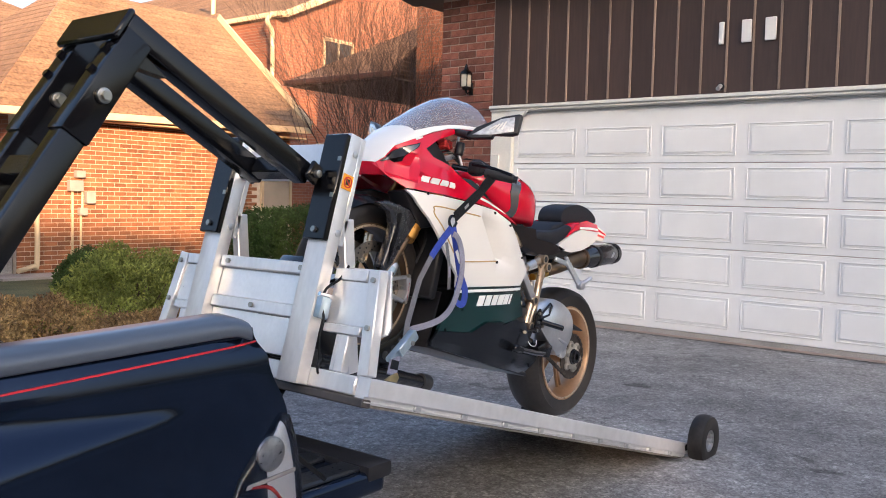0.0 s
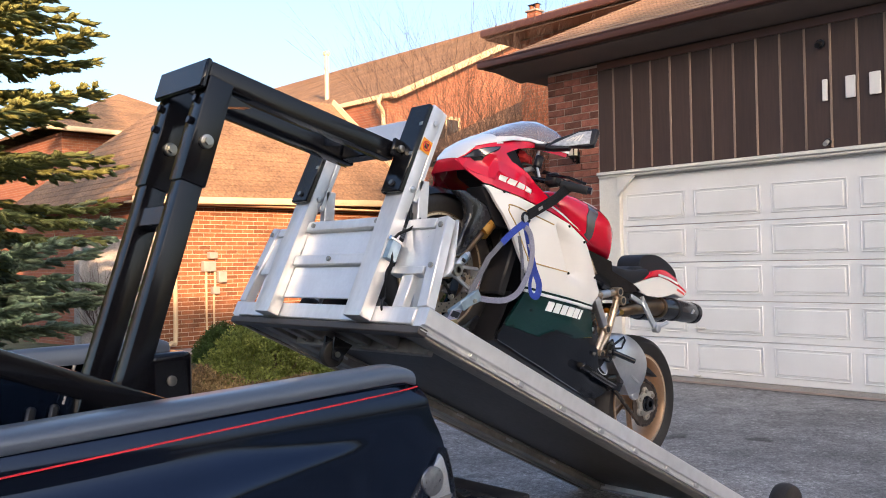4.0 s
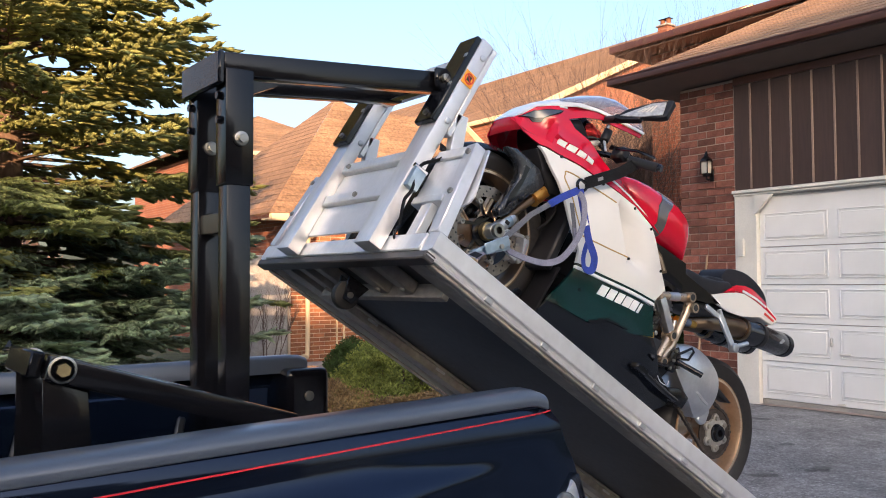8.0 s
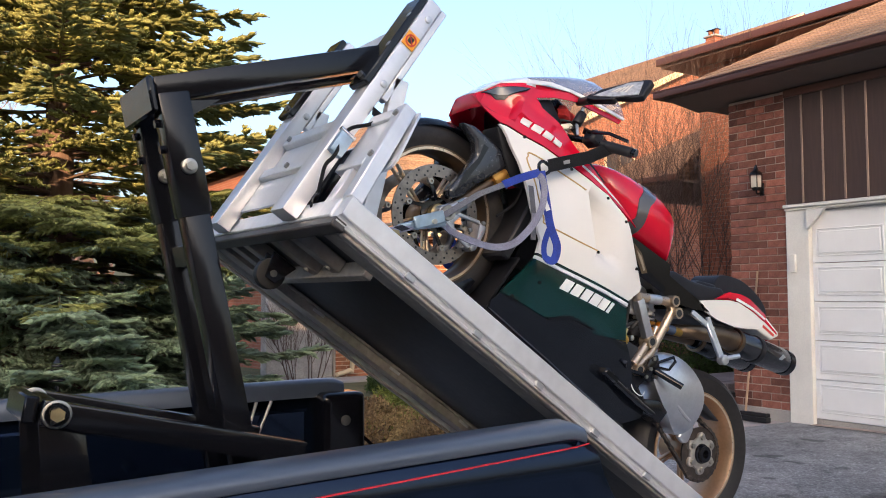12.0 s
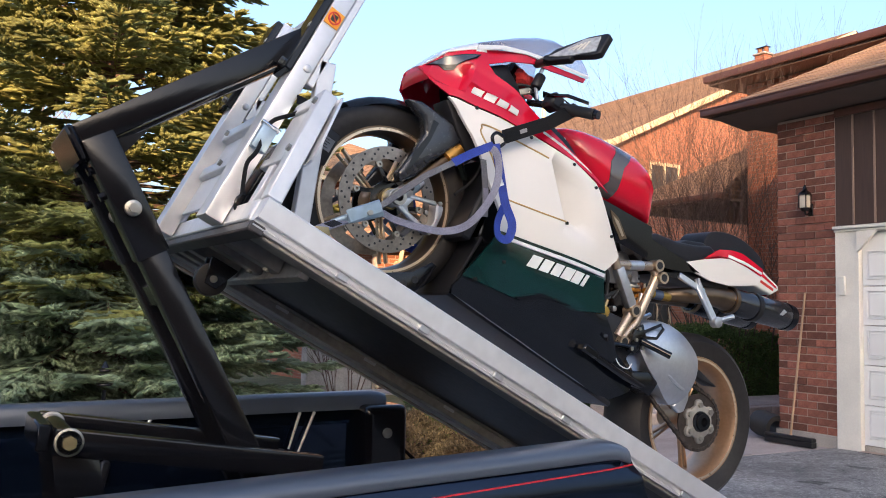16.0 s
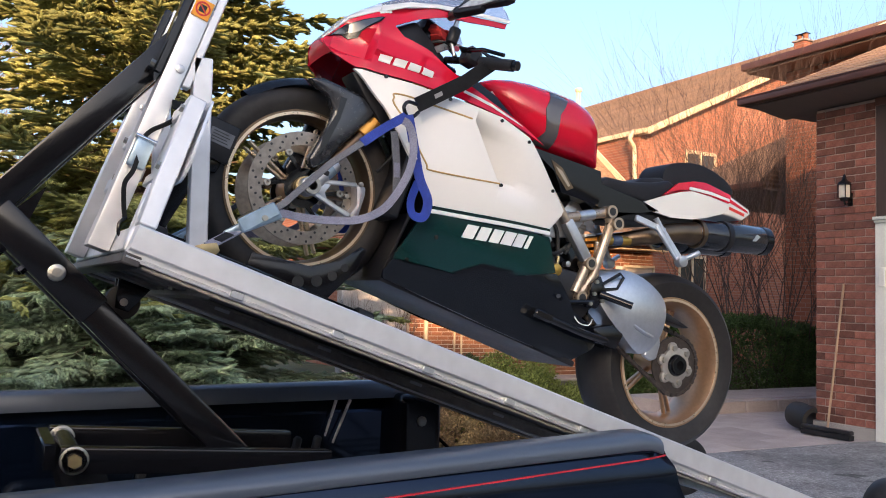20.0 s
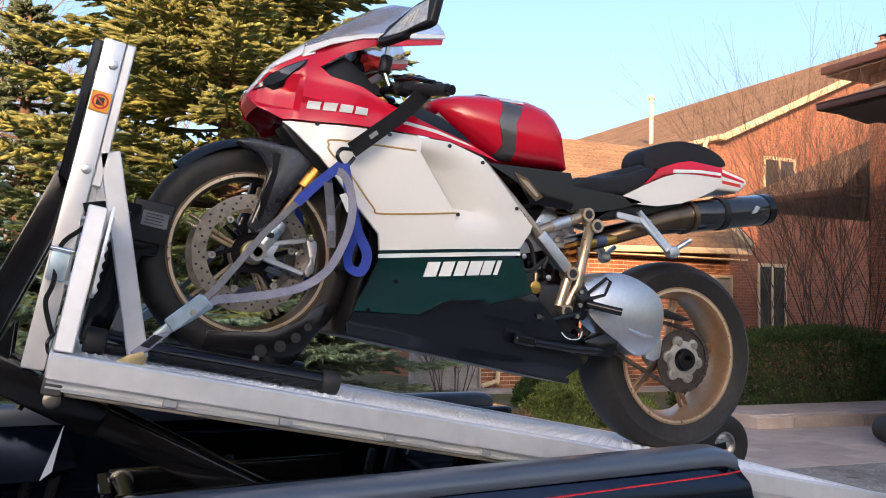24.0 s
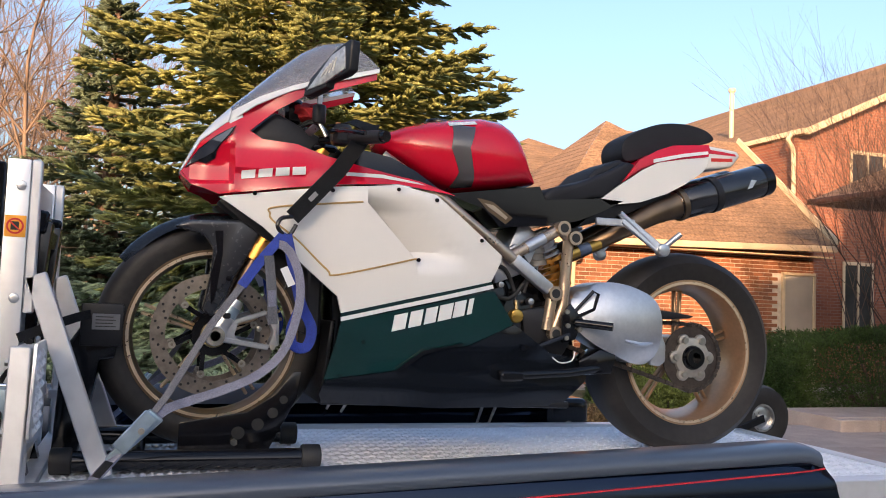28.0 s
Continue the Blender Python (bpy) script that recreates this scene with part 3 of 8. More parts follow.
def lerp_table(v, table):
    if v <= table[0][0]:
        return table[0][1]
    for (a, p), (b, q) in zip(table, table[1:]):
        if v <= b:
            t = (v - a) / (b - a)
            t = t * t * (3 - 2 * t)
            return p + (q - p) * t
    return table[-1][1]

# ---- the setting ----
GX = 6.886          # plane of the garage front


def land(x, y):
    """The ground falls gently away from the driveway."""
    return -0.010 * min(max(x, 0.0), 30) - 0.022 * min(max(y - 2.5, 0.0), 30)


def sheet(x0, x1, y0, y1, nx, ny, lift, depth=0.0):
    """A piece of ground that follows the land; with depth it has sides."""
    bm = bmesh.new()
    g = [[bm.verts.new((x0 + (x1 - x0) * i / nx, y0 + (y1 - y0) * j / ny, land(x0 + (x1 - x0) * i / nx, y0 + (y1 - y0) * j / ny) + lift)) for j in range(ny + 1)] for i in range(nx + 1)]
    for i in range(nx):
        for j in range(ny):
            bm.faces.new((g[i][j], g[i + 1][j], g[i + 1][j + 1], g[i][j + 1]))
    if depth:
        ring = [g[i][0] for i in range(nx)] + [g[nx][j] for j in range(ny)] + [g[i][ny] for i in range(nx, 0, -1)] + [g[0][j] for j in range(ny, 0, -1)]
        low = [bm.verts.new((v.co.x, v.co.y, v.co.z - depth)) for v in ring]
        for k in range(len(ring)):
            bm.faces.new((ring[k], low[k], low[(k + 1) % len(ring)], ring[(k + 1) % len(ring)]))
    return bm


gb = bmesh.new()
xs = [-600, -100, -40, -30, -20, -10, 0, 3, 6, 9, 12, 16, 20, 25, 30, 60, 150, 600]
gg = [[gb.verts.new((x, y, land(x, y) - 0.04)) for y in xs] for x in xs]
for i in range(len(xs) - 1):
    for j in range(len(xs) - 1):
        gb.faces.new((gg[i][j], gg[i + 1][j], gg[i + 1][j + 1], gg[i][j + 1]))
ground = finish("ground", gb, "lawn")
tagged(ground, "patchy spring lawn round the houses", "ground", kind="structure")
drive = finish("road", sheet(-14, GX + 0.05, -14.2, 3.45, 30, 24, 0.0, 0.2), "asphalt")
tagged(drive, "grey worn asphalt driveway before the garage", "driveway", kind="structure")
street = finish("road", box(-30, -14.05, -60, 60, -0.3, -0.02), "asphalt")
tagged(street, "grey asphalt street at the driveway's end", "road", kind="structure")
patio = finish("pavement", sheet(4.3, 9.2, 3.48, 6.9, 10, 6, -0.02, 0.2), "mortar")
tagged(patio, "pale stone slab path beside the driveway", "pavement", kind="structure")
slab_rng = random.Random(5)
yy = 3.5
row = 0
while yy < 6.4:
    xx = 4.32 - 0.25 * (row % 2)
    while xx < 8.9:
        w = slab_rng.choice((0.45, 0.6, 0.75))
        x0, x1 = max(xx, 4.32), min(xx + w, 9.15)
        if x1 - x0 > 0.15:
            so = part("slab", box(-(x1 - x0) / 2 + 0.008, (x1 - x0) / 2 - 0.008, -0.212, 0.212, -0.03, 0.012, 0.006), "slab", patio)
            so.location = ((x0 + x1) / 2, yy + 0.22, land((x0 + x1) / 2, yy + 0.22) - 0.015 + slab_rng.uniform(-0.003, 0.003))
        xx += w
    yy += 0.44
    row += 1
step_ = tagged(new("pavement_step"), "low stone-edged landing before the hedge", "step", kind="structure")
for k in range(7):
    part("edging_stone", box(6.5 + k * 0.62, 7.11 + k * 0.62, 5.93, 6.08, -0.25, 0.0, 0.012), "slab", step_)
part("landing", box(6.52, 10.8, 6.082, 7.0, -0.25, 0.012, 0.01), "slab", step_)

# garage wall with its opening
DL, DR, DT = 3.146, -1.91, 2.185          # door opening: sides and top
gar = tagged(new("wall_garage"), "dark brown boarded garage front with brick corners", "wall", kind="structure")


def wall_part(name, bm, mat, label=""):
    return part(name, bm, mat, gar, label)


bk = box(GX + 0.002, GX + 0.22, DL + 0.28, 4.16, -0.2, 3.52)
wall_part("brick_backing", bk, "mortar")
wall_part("brick_backing", box(GX + 0.02, GX + 0.22, -3.6, DR - 0.28, -0.1, 3.5), "mortar")
wall_part("brick_backing", box(GX + 0.24, 14.0, 3.86, 4.19, -0.2, 3.42), "brickwall_y")
wall_part("sheathing", box(GX + 0.03, GX + 0.2, DR - 0.28, DL + 0.28, 2.26, 3.46), "siding")
# boards and battens
bw = 0.2425
nb = int((DL + 0.31 - (DR - 0.28)) / bw)
for i in range(nb + 1):
    y1 = min(DL + 0.275, 3.45 - i * bw)
    y0 = max(3.45 - (i + 1) * bw + 0.004, DR - 0.27)
    if y1 - y0 > 0.03:
        wall_part("board", box(GX - 0.008, GX + 0.028, y0, y1, 2.262, 3.459, 0.003), "siding")
    if i:
        wall_part("batten", box(GX - 0.022, GX - 0.006, y1 - 0.008, y1 + 0.012, 2.268, 3.458, 0.003), "batten")
# white frame round the door
wall_part("door_jamb", box(GX - 0.03, GX + 0.16, DL, DL + 0.275, -0.1, 2.215, 0.006), "trim_white", "white-painted wooden post")
wall_part("door_jamb", box(GX - 0.03, GX + 0.16, DR - 0.275, DR, -0.1, 2.215, 0.006), "trim_white")
wall_part("lintel", box(GX - 0.03, GX + 0.16, DR + 0.003, DL - 0.003, DT, 2.213, 0.004), "trim_white")
wall_part("drip_step", box(GX - 0.052, GX - 0.032, DR - 0.275, DL + 0.275, 2.192, 2.216, 0.004), "trim_white")
wall_part("drip_rail", box(GX - 0.075, GX + 0.02, DR - 0.28, DL + 0.28, 2.218, 2.255, 0.006), "trim_white", "weathered white ledge over the garage door")
wall_part("rubber_seal", box(GX - 0.008, GX + 0.016, DR, DL, DT - 0.018, DT - 0.002, 0.003), "grey_box")
for s, y in ((-1, DL), (1, DR)):
    p = prism([(0, 0), (0.22, 0), (0, -0.22)], -0.04, 0.0, 0.004)
    m = Matrix(((0, 1, 0, GX - 0.033), (s, 0, 0, y), (0, 0, 1, 2.186), (0, 0, 0, 1)))
    wall_part("corner_bracket", turned(p, m), "trim_white")
# sectional door
sill = finish("pavement_sill", sheet(GX - 0.10, GX + 0.045, DR + 0.005, DL - 0.005, 2, 40, 0.006), "mortar")
tagged(sill, "narrow dusty concrete strip under the garage door", "sill", kind="structure")
jr = random.Random(91)
jb = bmesh.new()
jl = []
for i in range(121):
    y_ = DR + (DL - DR) * i / 120
    c_, w_ = GX - 0.125 + jr.uniform(-0.012, 0.012), jr.uniform(0.004, 0.017)
    jl.append([jb.verts.new((c_ + d_, y_, land(c_, y_) + 0.005)) for d_ in (-w_, w_)])
for a_, b_ in zip(jl, jl[1:]):
    jb.faces.new((a_[0], a_[1], b_[1], b_[0]))
part("joint", jb, "soil", sill, "ragged dark joint filled with dirt")
gd = thing("garage_door", "white sectional garage door with raised rectangular panels, shut", "garage door", kind="structure", m=pose(GX + 0.022, 0, 0))
ncol, nrow = 6, 5
rh, cw = 0.409, (DL - DR) / ncol
for r in range(nrow):
    z0 = -0.018 + r * rh
    sec = part("section", box(0, 0.045, DR + 0.004, DL - 0.004, z0 + 0.002, (z0 + rh if r < nrow - 1 else DT) - 0.003, 0.005), "door_white", gd)
    for c in range(ncol):
        yc = DL - (c + 0.5) * cw
        w2, h2 = cw / 2 - 0.055, 0.148
        zc = z0 + rh / 2 + 0.012
        fr = bmesh.new()
        for y0, y1, a, b in ((-w2, w2, h2 - 0.012, h2), (-w2, w2, -h2, -h2 + 0.012), (-w2, -w2 + 0.012, -h2, h2), (w2 - 0.012, w2, -h2, h2)):
            box(-0.011, 0.003, yc + y0, yc + y1, zc + a, zc + b, 0.004, fr)
        box(-0.016, 0.003, yc - w2 + 0.026, yc + w2 - 0.026, zc - h2 + 0.026, zc + h2 - 0.026, 0.012, fr)
        part("panel", fr, "door_white", gd)
part("lock_handle", box(-0.05, -0.012, DL - cw + 0.015, DL - cw + 0.035, 0.58, 0.67, 0.006), "steel", gd, "steel lock handle")
part("pull_handle", box(-0.035, -0.002, DL - cw - 0.17, DL - cw - 0.05, 0.50, 0.52, 0.006), "trim_white", gd)
part("pull_handle", box(-0.035, -0.002, DL - cw - 0.10, DL - cw - 0.02, -0.005, 0.015, 0.006), "trim_white", gd)
sens = finish("switch_box", box(GX - 0.06, GX - 0.028, DL + 0.15, DL + 0.22, 1.52, 1.72, 0.008), "trim_white")
tagged(sens, "small white switch box on the garage door post", "switch box")
sill = finish("trim", box(GX + 0.024, GX + 0.3, DR, DL, -0.3, -0.02, 0.004), "concrete")
tagged(sill, "grey concrete sill under the garage door", "door sill", kind="structure")
# number on the siding, as plain bars
num = thing("house_number", "three white metal figures screwed to brown boards", "house number", m=pose(GX - 0.025, 0, 0))
for yc, w in ((0.832, 0.05), (0.60, 0.09), (0.384, 0.10)):
    part("figure", box(-0.02, 0.0, yc - w / 2, yc + w / 2, 2.71, 2.915, 0.006), "white_print", num)
for yk, zk, rr in ((0.82, 2.32, 0.035), (0.87, 3.26, 0.045)):
    sk = thing("lamp_holder", "small dark lamp holder with no bulb on brown boards", "lamp holder", "lamp holders", m=pose(GX - 0.02, yk, zk))
    part("base_plate", cyl((-0.01, 0, 0), (1, 0, 0), rr, 0.02, 20, 0.004), "black_plastic", sk)
    part("socket", cyl((-0.05, 0, -0.01), (-1, 0, -0.5), rr * 0.6, 0.08, 16, 0.006), "black_plastic" if rr > 0.04 else "grey_box", sk)

# eaves and hip roof of the garage
EX, EY, EZ = 6.40, 4.72, 3.665
roof = tagged(new("roof_garage"), "tan asphalt shingle hip roof with dark brown gutters", "roof", kind="structure")
ridge = 6.6
part("soffit", prism([(EX + 0.02, 3.605), (GX + 0.12, 3.522), (GX + 0.12, 3.545), (EX + 0.02, 3.625)], -4.2, EY - 0.02), "soffit", roof)
part("soffit", box(GX + 0.122, 14, 4.19, EY - 0.02, 3.56, 3.59), "soffit", roof)
part("frieze_board", box(GX - 0.026, GX - 0.001, -3.6, DL + 0.276, 3.44, 3.527, 0.004), "fascia", roof)
part("gutter", box(EX - 0.09, EX + 0.02, -4.2, EY + 0.09, 3.62, 3.705, 0.016, seg=2), "fascia", roof, "dark brown metal gutter")
part("gutter", box(EX + 0.03, 14, EY - 0.02, EY + 0.09, 3.62, 3.705, 0.016, seg=2), "fascia", roof, "dark brown metal gutter")
part("gutter_lip", box(EX - 0.098, EX - 0.088, -4.2, EY + 0.098, 3.693, 3.711, 0.003), "fascia", roof)
sl = 0.55
apx, rid = EX + 4.4, EZ + 4.4 * sl
rb = slab_roof([(EX - 0.06, -8.4, EZ), (EX - 0.06, EY + 0.06, EZ), (apx, EY - 4.4, rid), (apx, -4.0, rid)], 0.02, 0.14)
slab_roof([(EX - 0.06, EY + 0.06, EZ), (16, EY + 0.06, EZ), (16, EY - 4.4, rid), (apx, EY - 4.4, rid)], 0.02, 0.14, bm=rb)
tagged(part("shingles", rb, "shingle", roof, "tan shingles in courses"), kind="stuff")

# main house behind the garage
mh = thing("house", "two-storey orange brick house behind the garage", "house")
HX, HY = 11.2, 8.2
part("wall", box(HX, 20, -6, HY, -0.3, 5.48), "brickwall_x", mh)
part("soffit", box(HX - 0.5, 20, -6, HY + 0.45, 5.49, 5.52), "soffit", mh)
part("gutter", box(HX - 0.6, HX - 0.48, -6, HY + 0.5, 5.53, 5.66, 0.02, seg=2), "fascia", mh, "dark brown metal gutter")
part("gutter", box(HX - 0.475, 20, HY + 0.38, HY + 0.5, 5.53, 5.66, 0.02, seg=2), "fascia", mh)
tagged(part("roof", slab_roof([(HX - 0.55, -8, 5.63), (HX - 0.55, HY + 0.45, 5.63), (HX + 4, HY - 4.1, 7.33), (HX + 4, -4, 7.33)], 0.02, 0.2), "shingle", mh, "tan shingles in courses"), kind="stuff")
part("fascia_board", box(HX - 0.47, 20, -6, HY + 0.37, 5.525, 5.655), "fascia", mh)
ch = part("chimney", box(12.2, 12.42, 8.62, 8.86, -0.3, 6.36, 0.01), "brickwall_x", mh, "brick chimney")
part("chimney_cap", box(12.17, 12.45, 8.59, 8.89, 6.362, 6.40, 0.01), "concrete", ch)
for yk in (8.67, 8.81):
    part("flue", cyl((12.31, yk, 6.455), (0, 0, 1), 0.05, 0.105, 16), "brick_far", ch)
    part("flue_cap", box(12.24, 12.38, yk - 0.062, yk + 0.062, 6.51, 6.525, 0.004), "black_steel", ch)

# neighbouring house: low wing along the lawn, two-storey block behind
NY = 12.9
WL, WR = 6.1, 12.35
WB = -0.32
wing = thing("house_wing", "low orange brick wing with a steep brown shingle roof", "house")
part("wall", box(WL + 0.01, WR - 0.01, NY + 0.012, NY + 0.3, -0.6, 2.6), "mortar_far", wing)
part("wall", box(WL, WL + 0.25, NY + 0.31, 20, -0.6, 2.6), "brickwall_x", wing)
part("wall", box(WR - 0.25, WR, NY + 0.31, 16, -0.6, 2.6), "brickwall_x", wing)
brick_rng = random.Random(3)
bv, bf = [], []
zz, row = WB, 0
while zz < 2.66:
    xx = WL - (0.105 if row % 2 else 0)
    while xx < WR:
        x0, x1 = max(xx, WL), min(xx + 0.235, WR)
        if x1 - x0 > 0.03 and not (11.37 < (x0 + x1) / 2 < 12.41 and zz < 2.1):
            y = NY + 0.004 - brick_rng.uniform(0.0, 0.003)
            n = len(bv)
            bv += [(x0, y, zz), (x1, y, zz), (x1, y, zz + 0.072), (x0, y, zz + 0.072), (x0, NY + 0.02, zz), (x1, NY + 0.02, zz), (x1, NY + 0.02, zz + 0.072), (x0, NY + 0.02, zz + 0.072)]
            bf += [(n, n + 1, n + 2, n + 3), (n + 4, n + 5, n + 1, n), (n + 3, n + 2, n + 6, n + 7), (n + 4, n, n + 3, n + 7), (n + 1, n + 5, n + 6, n + 2)]
        xx += 0.246
    zz += 0.0835
    row += 1
bme = bpy.data.meshes.new("brickwork")
bme.from_pydata(bv, [], bf)
bme.materials.append(M["brick_far"])
bo = new("brickwork", bme)
bo.parent = wing
tagged(bo, "orange bricks in running bond", kind="stuff")
AX, AY, AZ = 8.95, 16.2, 5.8
ez, ey, el, er = 2.58, 12.5, 5.45, 12.55
ez2 = 2.74           # the eave climbs a little to its far end
pitch_w = (AZ - ez) / (AY - ey)
ty = 15.9
tz = ez + (ty - ey) * pitch_w
rs = slab_roof([(el, ey, ez), (er, ey, ez2), (er, ty, tz), (el + (AX - el) * (ty - ey) / (AY - ey), ty, tz)], 0.02, 0.2)
slab_roof([(el + (AX - el) * (ty - ey) / (AY - ey), ty, tz), (AX + 0.4, ty, tz), (AX + 0.02, AY, AZ), (AX, AY, AZ)], 0.02, 0.2, bm=rs)
slab_roof([(el, 19.9, ez), (el, ey, ez), (AX, AY, AZ), (AX, AY + 0.05, AZ)], 0.02, 0.2, bm=rs)
slab_roof([(er, 19.6, tz - 2.4), (AX + 0.4, ty, tz), (AX + 0.02, AY, AZ), (AX + 0.02, AY + 0.1, AZ)], 0.02, 0.2, bm=rs)
rfo = part("roof", rs, "shingle_far", wing, "brown shingles in courses")
tagged(rfo, kind="stuff")
part("gutter", beam((el, ey - 0.04, ez - 0.082), (er, ey - 0.04, ez2 - 0.082), 0.12, 0.135, 0.02, (0, 0, 1), seg=2), "cream", wing, "cream metal gutter")
part("soffit", box(el + 0.02, er - 0.02, ey + 0.03, NY, ez - 0.12, ez - 0.09), "cream", wing)
part("bargeboard", beam((er + 0.03, ey - 0.05, ez2 + 0.02), (er + 0.03, ty, tz + 0.04), 0.20, 0.05, 0.005, (1, 0, 0)), "cream", wing, "cream bargeboard")
dsp = tube(smooth_path([(6.42, ey, ez - 0.14), (6.42, ey + 0.1, ez - 0.4), (6.42, NY - 0.08, ez - 0.6), (6.42, NY - 0.08, 0.0), (6.3, NY - 0.15, -0.16), (6.0, NY - 0.25, -0.22)], 5), 0.045, 8)
part("downspout", dsp, "cream", wing, "cream downspout")
part("door", box(11.55, 12.3, NY - 0.045, NY + 0.0, -0.2, 2.05, 0.008), "beige", wing, "plain beige side door")
for a, b, c, d in ((11.48, 11.548, -0.3, 2.06), (12.302, 12.37, -0.3, 2.06), (11.48, 12.37, 2.065, 2.13)):
    part("door_frame", box(a, b, NY - 0.07, NY + 0.0, c, d, 0.006), "cream", wing)
meter = thing("electric_meter", "grey electric meter boxes with conduits on a brick wall", "meter box", m=pose(7.15, NY - 0.01, -0.25))
for x0, x1, z0, z1 in ((-0.15, 0.12, 1.42, 1.62), (-0.02, 0.16, 1.67, 1.80), (0.18, 0.36, 1.20, 1.42), (0.05, 0.2, 0.98, 1.12)):
    part("meter_box", box(x0, x1, -0.12, 0.0, z0, z1, 0.01), "grey_box", meter)
for xx, z0, z1 in ((-0.06, 0, 1.42), (0.1, 0, 0.98), (0.13, 1.12, 1.42)):
    part("conduit", tube([(xx, -0.04, z0), (xx, -0.04, z1)], 0.022, 8), "cream", meter)
strip_walk = finish("pavement", sheet(5.4, 13.1, NY - 1.0, NY - 0.02, 8, 2, 0.0, 0.2), "concrete")
tagged(strip_walk, "pale concrete walk along the neighbour's brick wall", "path", kind="structure")
gst = thing("garden_wall", "rough grey stone garden wall beside the brick wing", "garden wall", m=pose(0, 0, 0))
part("stones", box(4.7, WL - 0.01, NY + 0.1, NY + 0.4, -0.5, 1.8, 0.03), "stone_grey", gst)

fho = thing("house_far", "far brown hip roof over an orange brick house", "house", m=pose(10.6, 24.0, 0))
part("wall", box(-3.0, 3.0, -2.6, 4, -0.8, 5.0), "brickwall_y", fho)
fr_ = bmesh.new()
for c0, c1 in (((-3.5, -3.1), (3.5, -3.1)), ((3.5, -3.1), (3.5, 4.5)), ((3.5, 4.5), (-3.5, 4.5)), ((-3.5, 4.5), (-3.5, -3.1))):
    slab_roof([(*c0, 5.1), (*c1, 5.1), (0.01, 0.5, 6.9), (-0.01, 0.5, 6.9)], 0.02, 0.25, bm=fr_)
tagged(part("roof", fr_, "shingle_far", fho, "brown shingles in courses"), kind="stuff")
part("gutter", box(-3.6, 3.6, -3.25, -3.12, 4.96, 5.09, 0.02), "cream", fho)
blk = thing("house_block", "two-storey orange brick house with a brown gable roof", "house")
BX, BY, bz = 13.62, 14.9, 5.8
pts = [(BX, -0.6), (BX + 20.8, -0.6), (BX + 20.8, bz), (BX + 10.4, bz + 4.7), (BX, bz)]
part("wall", prism(pts, BY, BY + 23.5), "brickwall_y", blk)
rr = slab_roof([(BX - 0.02, BY + 24, bz), (BX - 0.02, BY - 0.35, bz), (BX + 10.4, BY - 0.35, bz + 4.83), (BX + 10.4, BY + 24, bz + 4.83)], 0.02, 0.2)
slab_roof([(BX + 20.8, BY - 0.35, bz), (BX + 20.8, BY + 24, bz), (BX + 10.4, BY + 24, bz + 4.83), (BX + 10.4, BY - 0.35, bz + 4.83)], 0.02, 0.4, bm=rr)
tagged(part("roof", rr, "shingle_far", blk, "brown shingles in courses"), kind="stuff")
part("bargeboard", beam((BX - 0.02, BY - 0.36, bz - 0.09), (BX + 10.4, BY - 0.36, bz + 4.74), 0.17, 0.04, 0.005, (0, 1, 0)), "cream", blk, "cream bargeboard")
part("soffit", box(BX - 0.02, BX + 0.0, BY - 0.33, BY + 23, bz - 0.16, bz - 0.12), "cream", blk)
part("gutter", box(BX - 0.13, BX - 0.01, BY - 0.36, BY + 23, bz - 0.14, bz - 0.01, 0.02, seg=2), "cream", blk, "cream metal gutter")
part("downspout", tube(smooth_path([(BX - 0.30, BY - 0.18, bz - 0.08), (BX - 0.40, BY - 0.12, bz - 0.30), (BX - 0.22, BY - 0.08, bz - 0.50), (BX - 0.20, BY - 0.08, bz - 0.75), (BX - 0.20, BY - 0.08, 4.1), (BX - 0.55, BY - 0.25, 3.72)], 5), 0.058, 10), "cream", blk, "cream downspout")


def far_window(x0, x1, z0, z1, parent):
    w = part("window", box(x0, x1, BY - 0.02, BY + 0.02, z0, z1), "window_dark", parent)
    for a, b, c, d in ((x0 - 0.07, x0, z0, z1), (x1, x1 + 0.07, z0, z1), (x0 - 0.07, x1 + 0.07, z1 + 0.002, z1 + 0.09), (x0 - 0.07, x1 + 0.07, z0 - 0.09, z0 - 0.002), ((x0 + x1) / 2 - 0.03, (x0 + x1) / 2 + 0.03, z0, z1)):
        part("window_frame", box(a, b, BY - 0.06, BY - 0.021, c, d, 0.005), "cream", w)
    return w


far_window(15.3, 16.3, 4.35, 5.35, blk)
far_window(15.1, 15.95, 0.78, 2.50, blk)
pv = thing("vent_pipe", "thin pale metal vent pipe with a cap on a roof", "vent pipe", m=pose(15.2, 19.6, 6.45))
part("pipe", cyl((0, 0, 0.76), (0, 0, 1), 0.07, 1.52, 12), "cream", pv)
part("cap", cyl((0, 0, 1.56), (0, 0, 1), 0.11, 0.12, 12, 0.02), "cream", pv)


# porch roof of the main house, dark in the corner behind the bare shrubs
pr = slab_roof([(10.6, 11.0, 3.47), (14.6, 11.0, 3.47), (14.6, 8.25, 4.65), (12.0, 8.25, 4.65)], 0.02, 0.16)
slab_roof([(10.6, 8.25, 3.47), (10.6, 11.0, 3.47), (12.0, 8.26, 4.65), (12.0, 8.25, 4.65)], 0.02, 0.16, bm=pr)
tagged(part("porch_roof", pr, "shingle", mh, "dark shingle hip roof over the side porch"), kind="stuff")
part("porch_soffit", box(10.66, 14.6, 8.22, 10.94, 3.33, 3.36), "soffit", mh)
part("porch_gutter", box(10.52, 10.62, 8.22, 11.08, 3.36, 3.47, 0.015, seg=2), "fascia", mh)
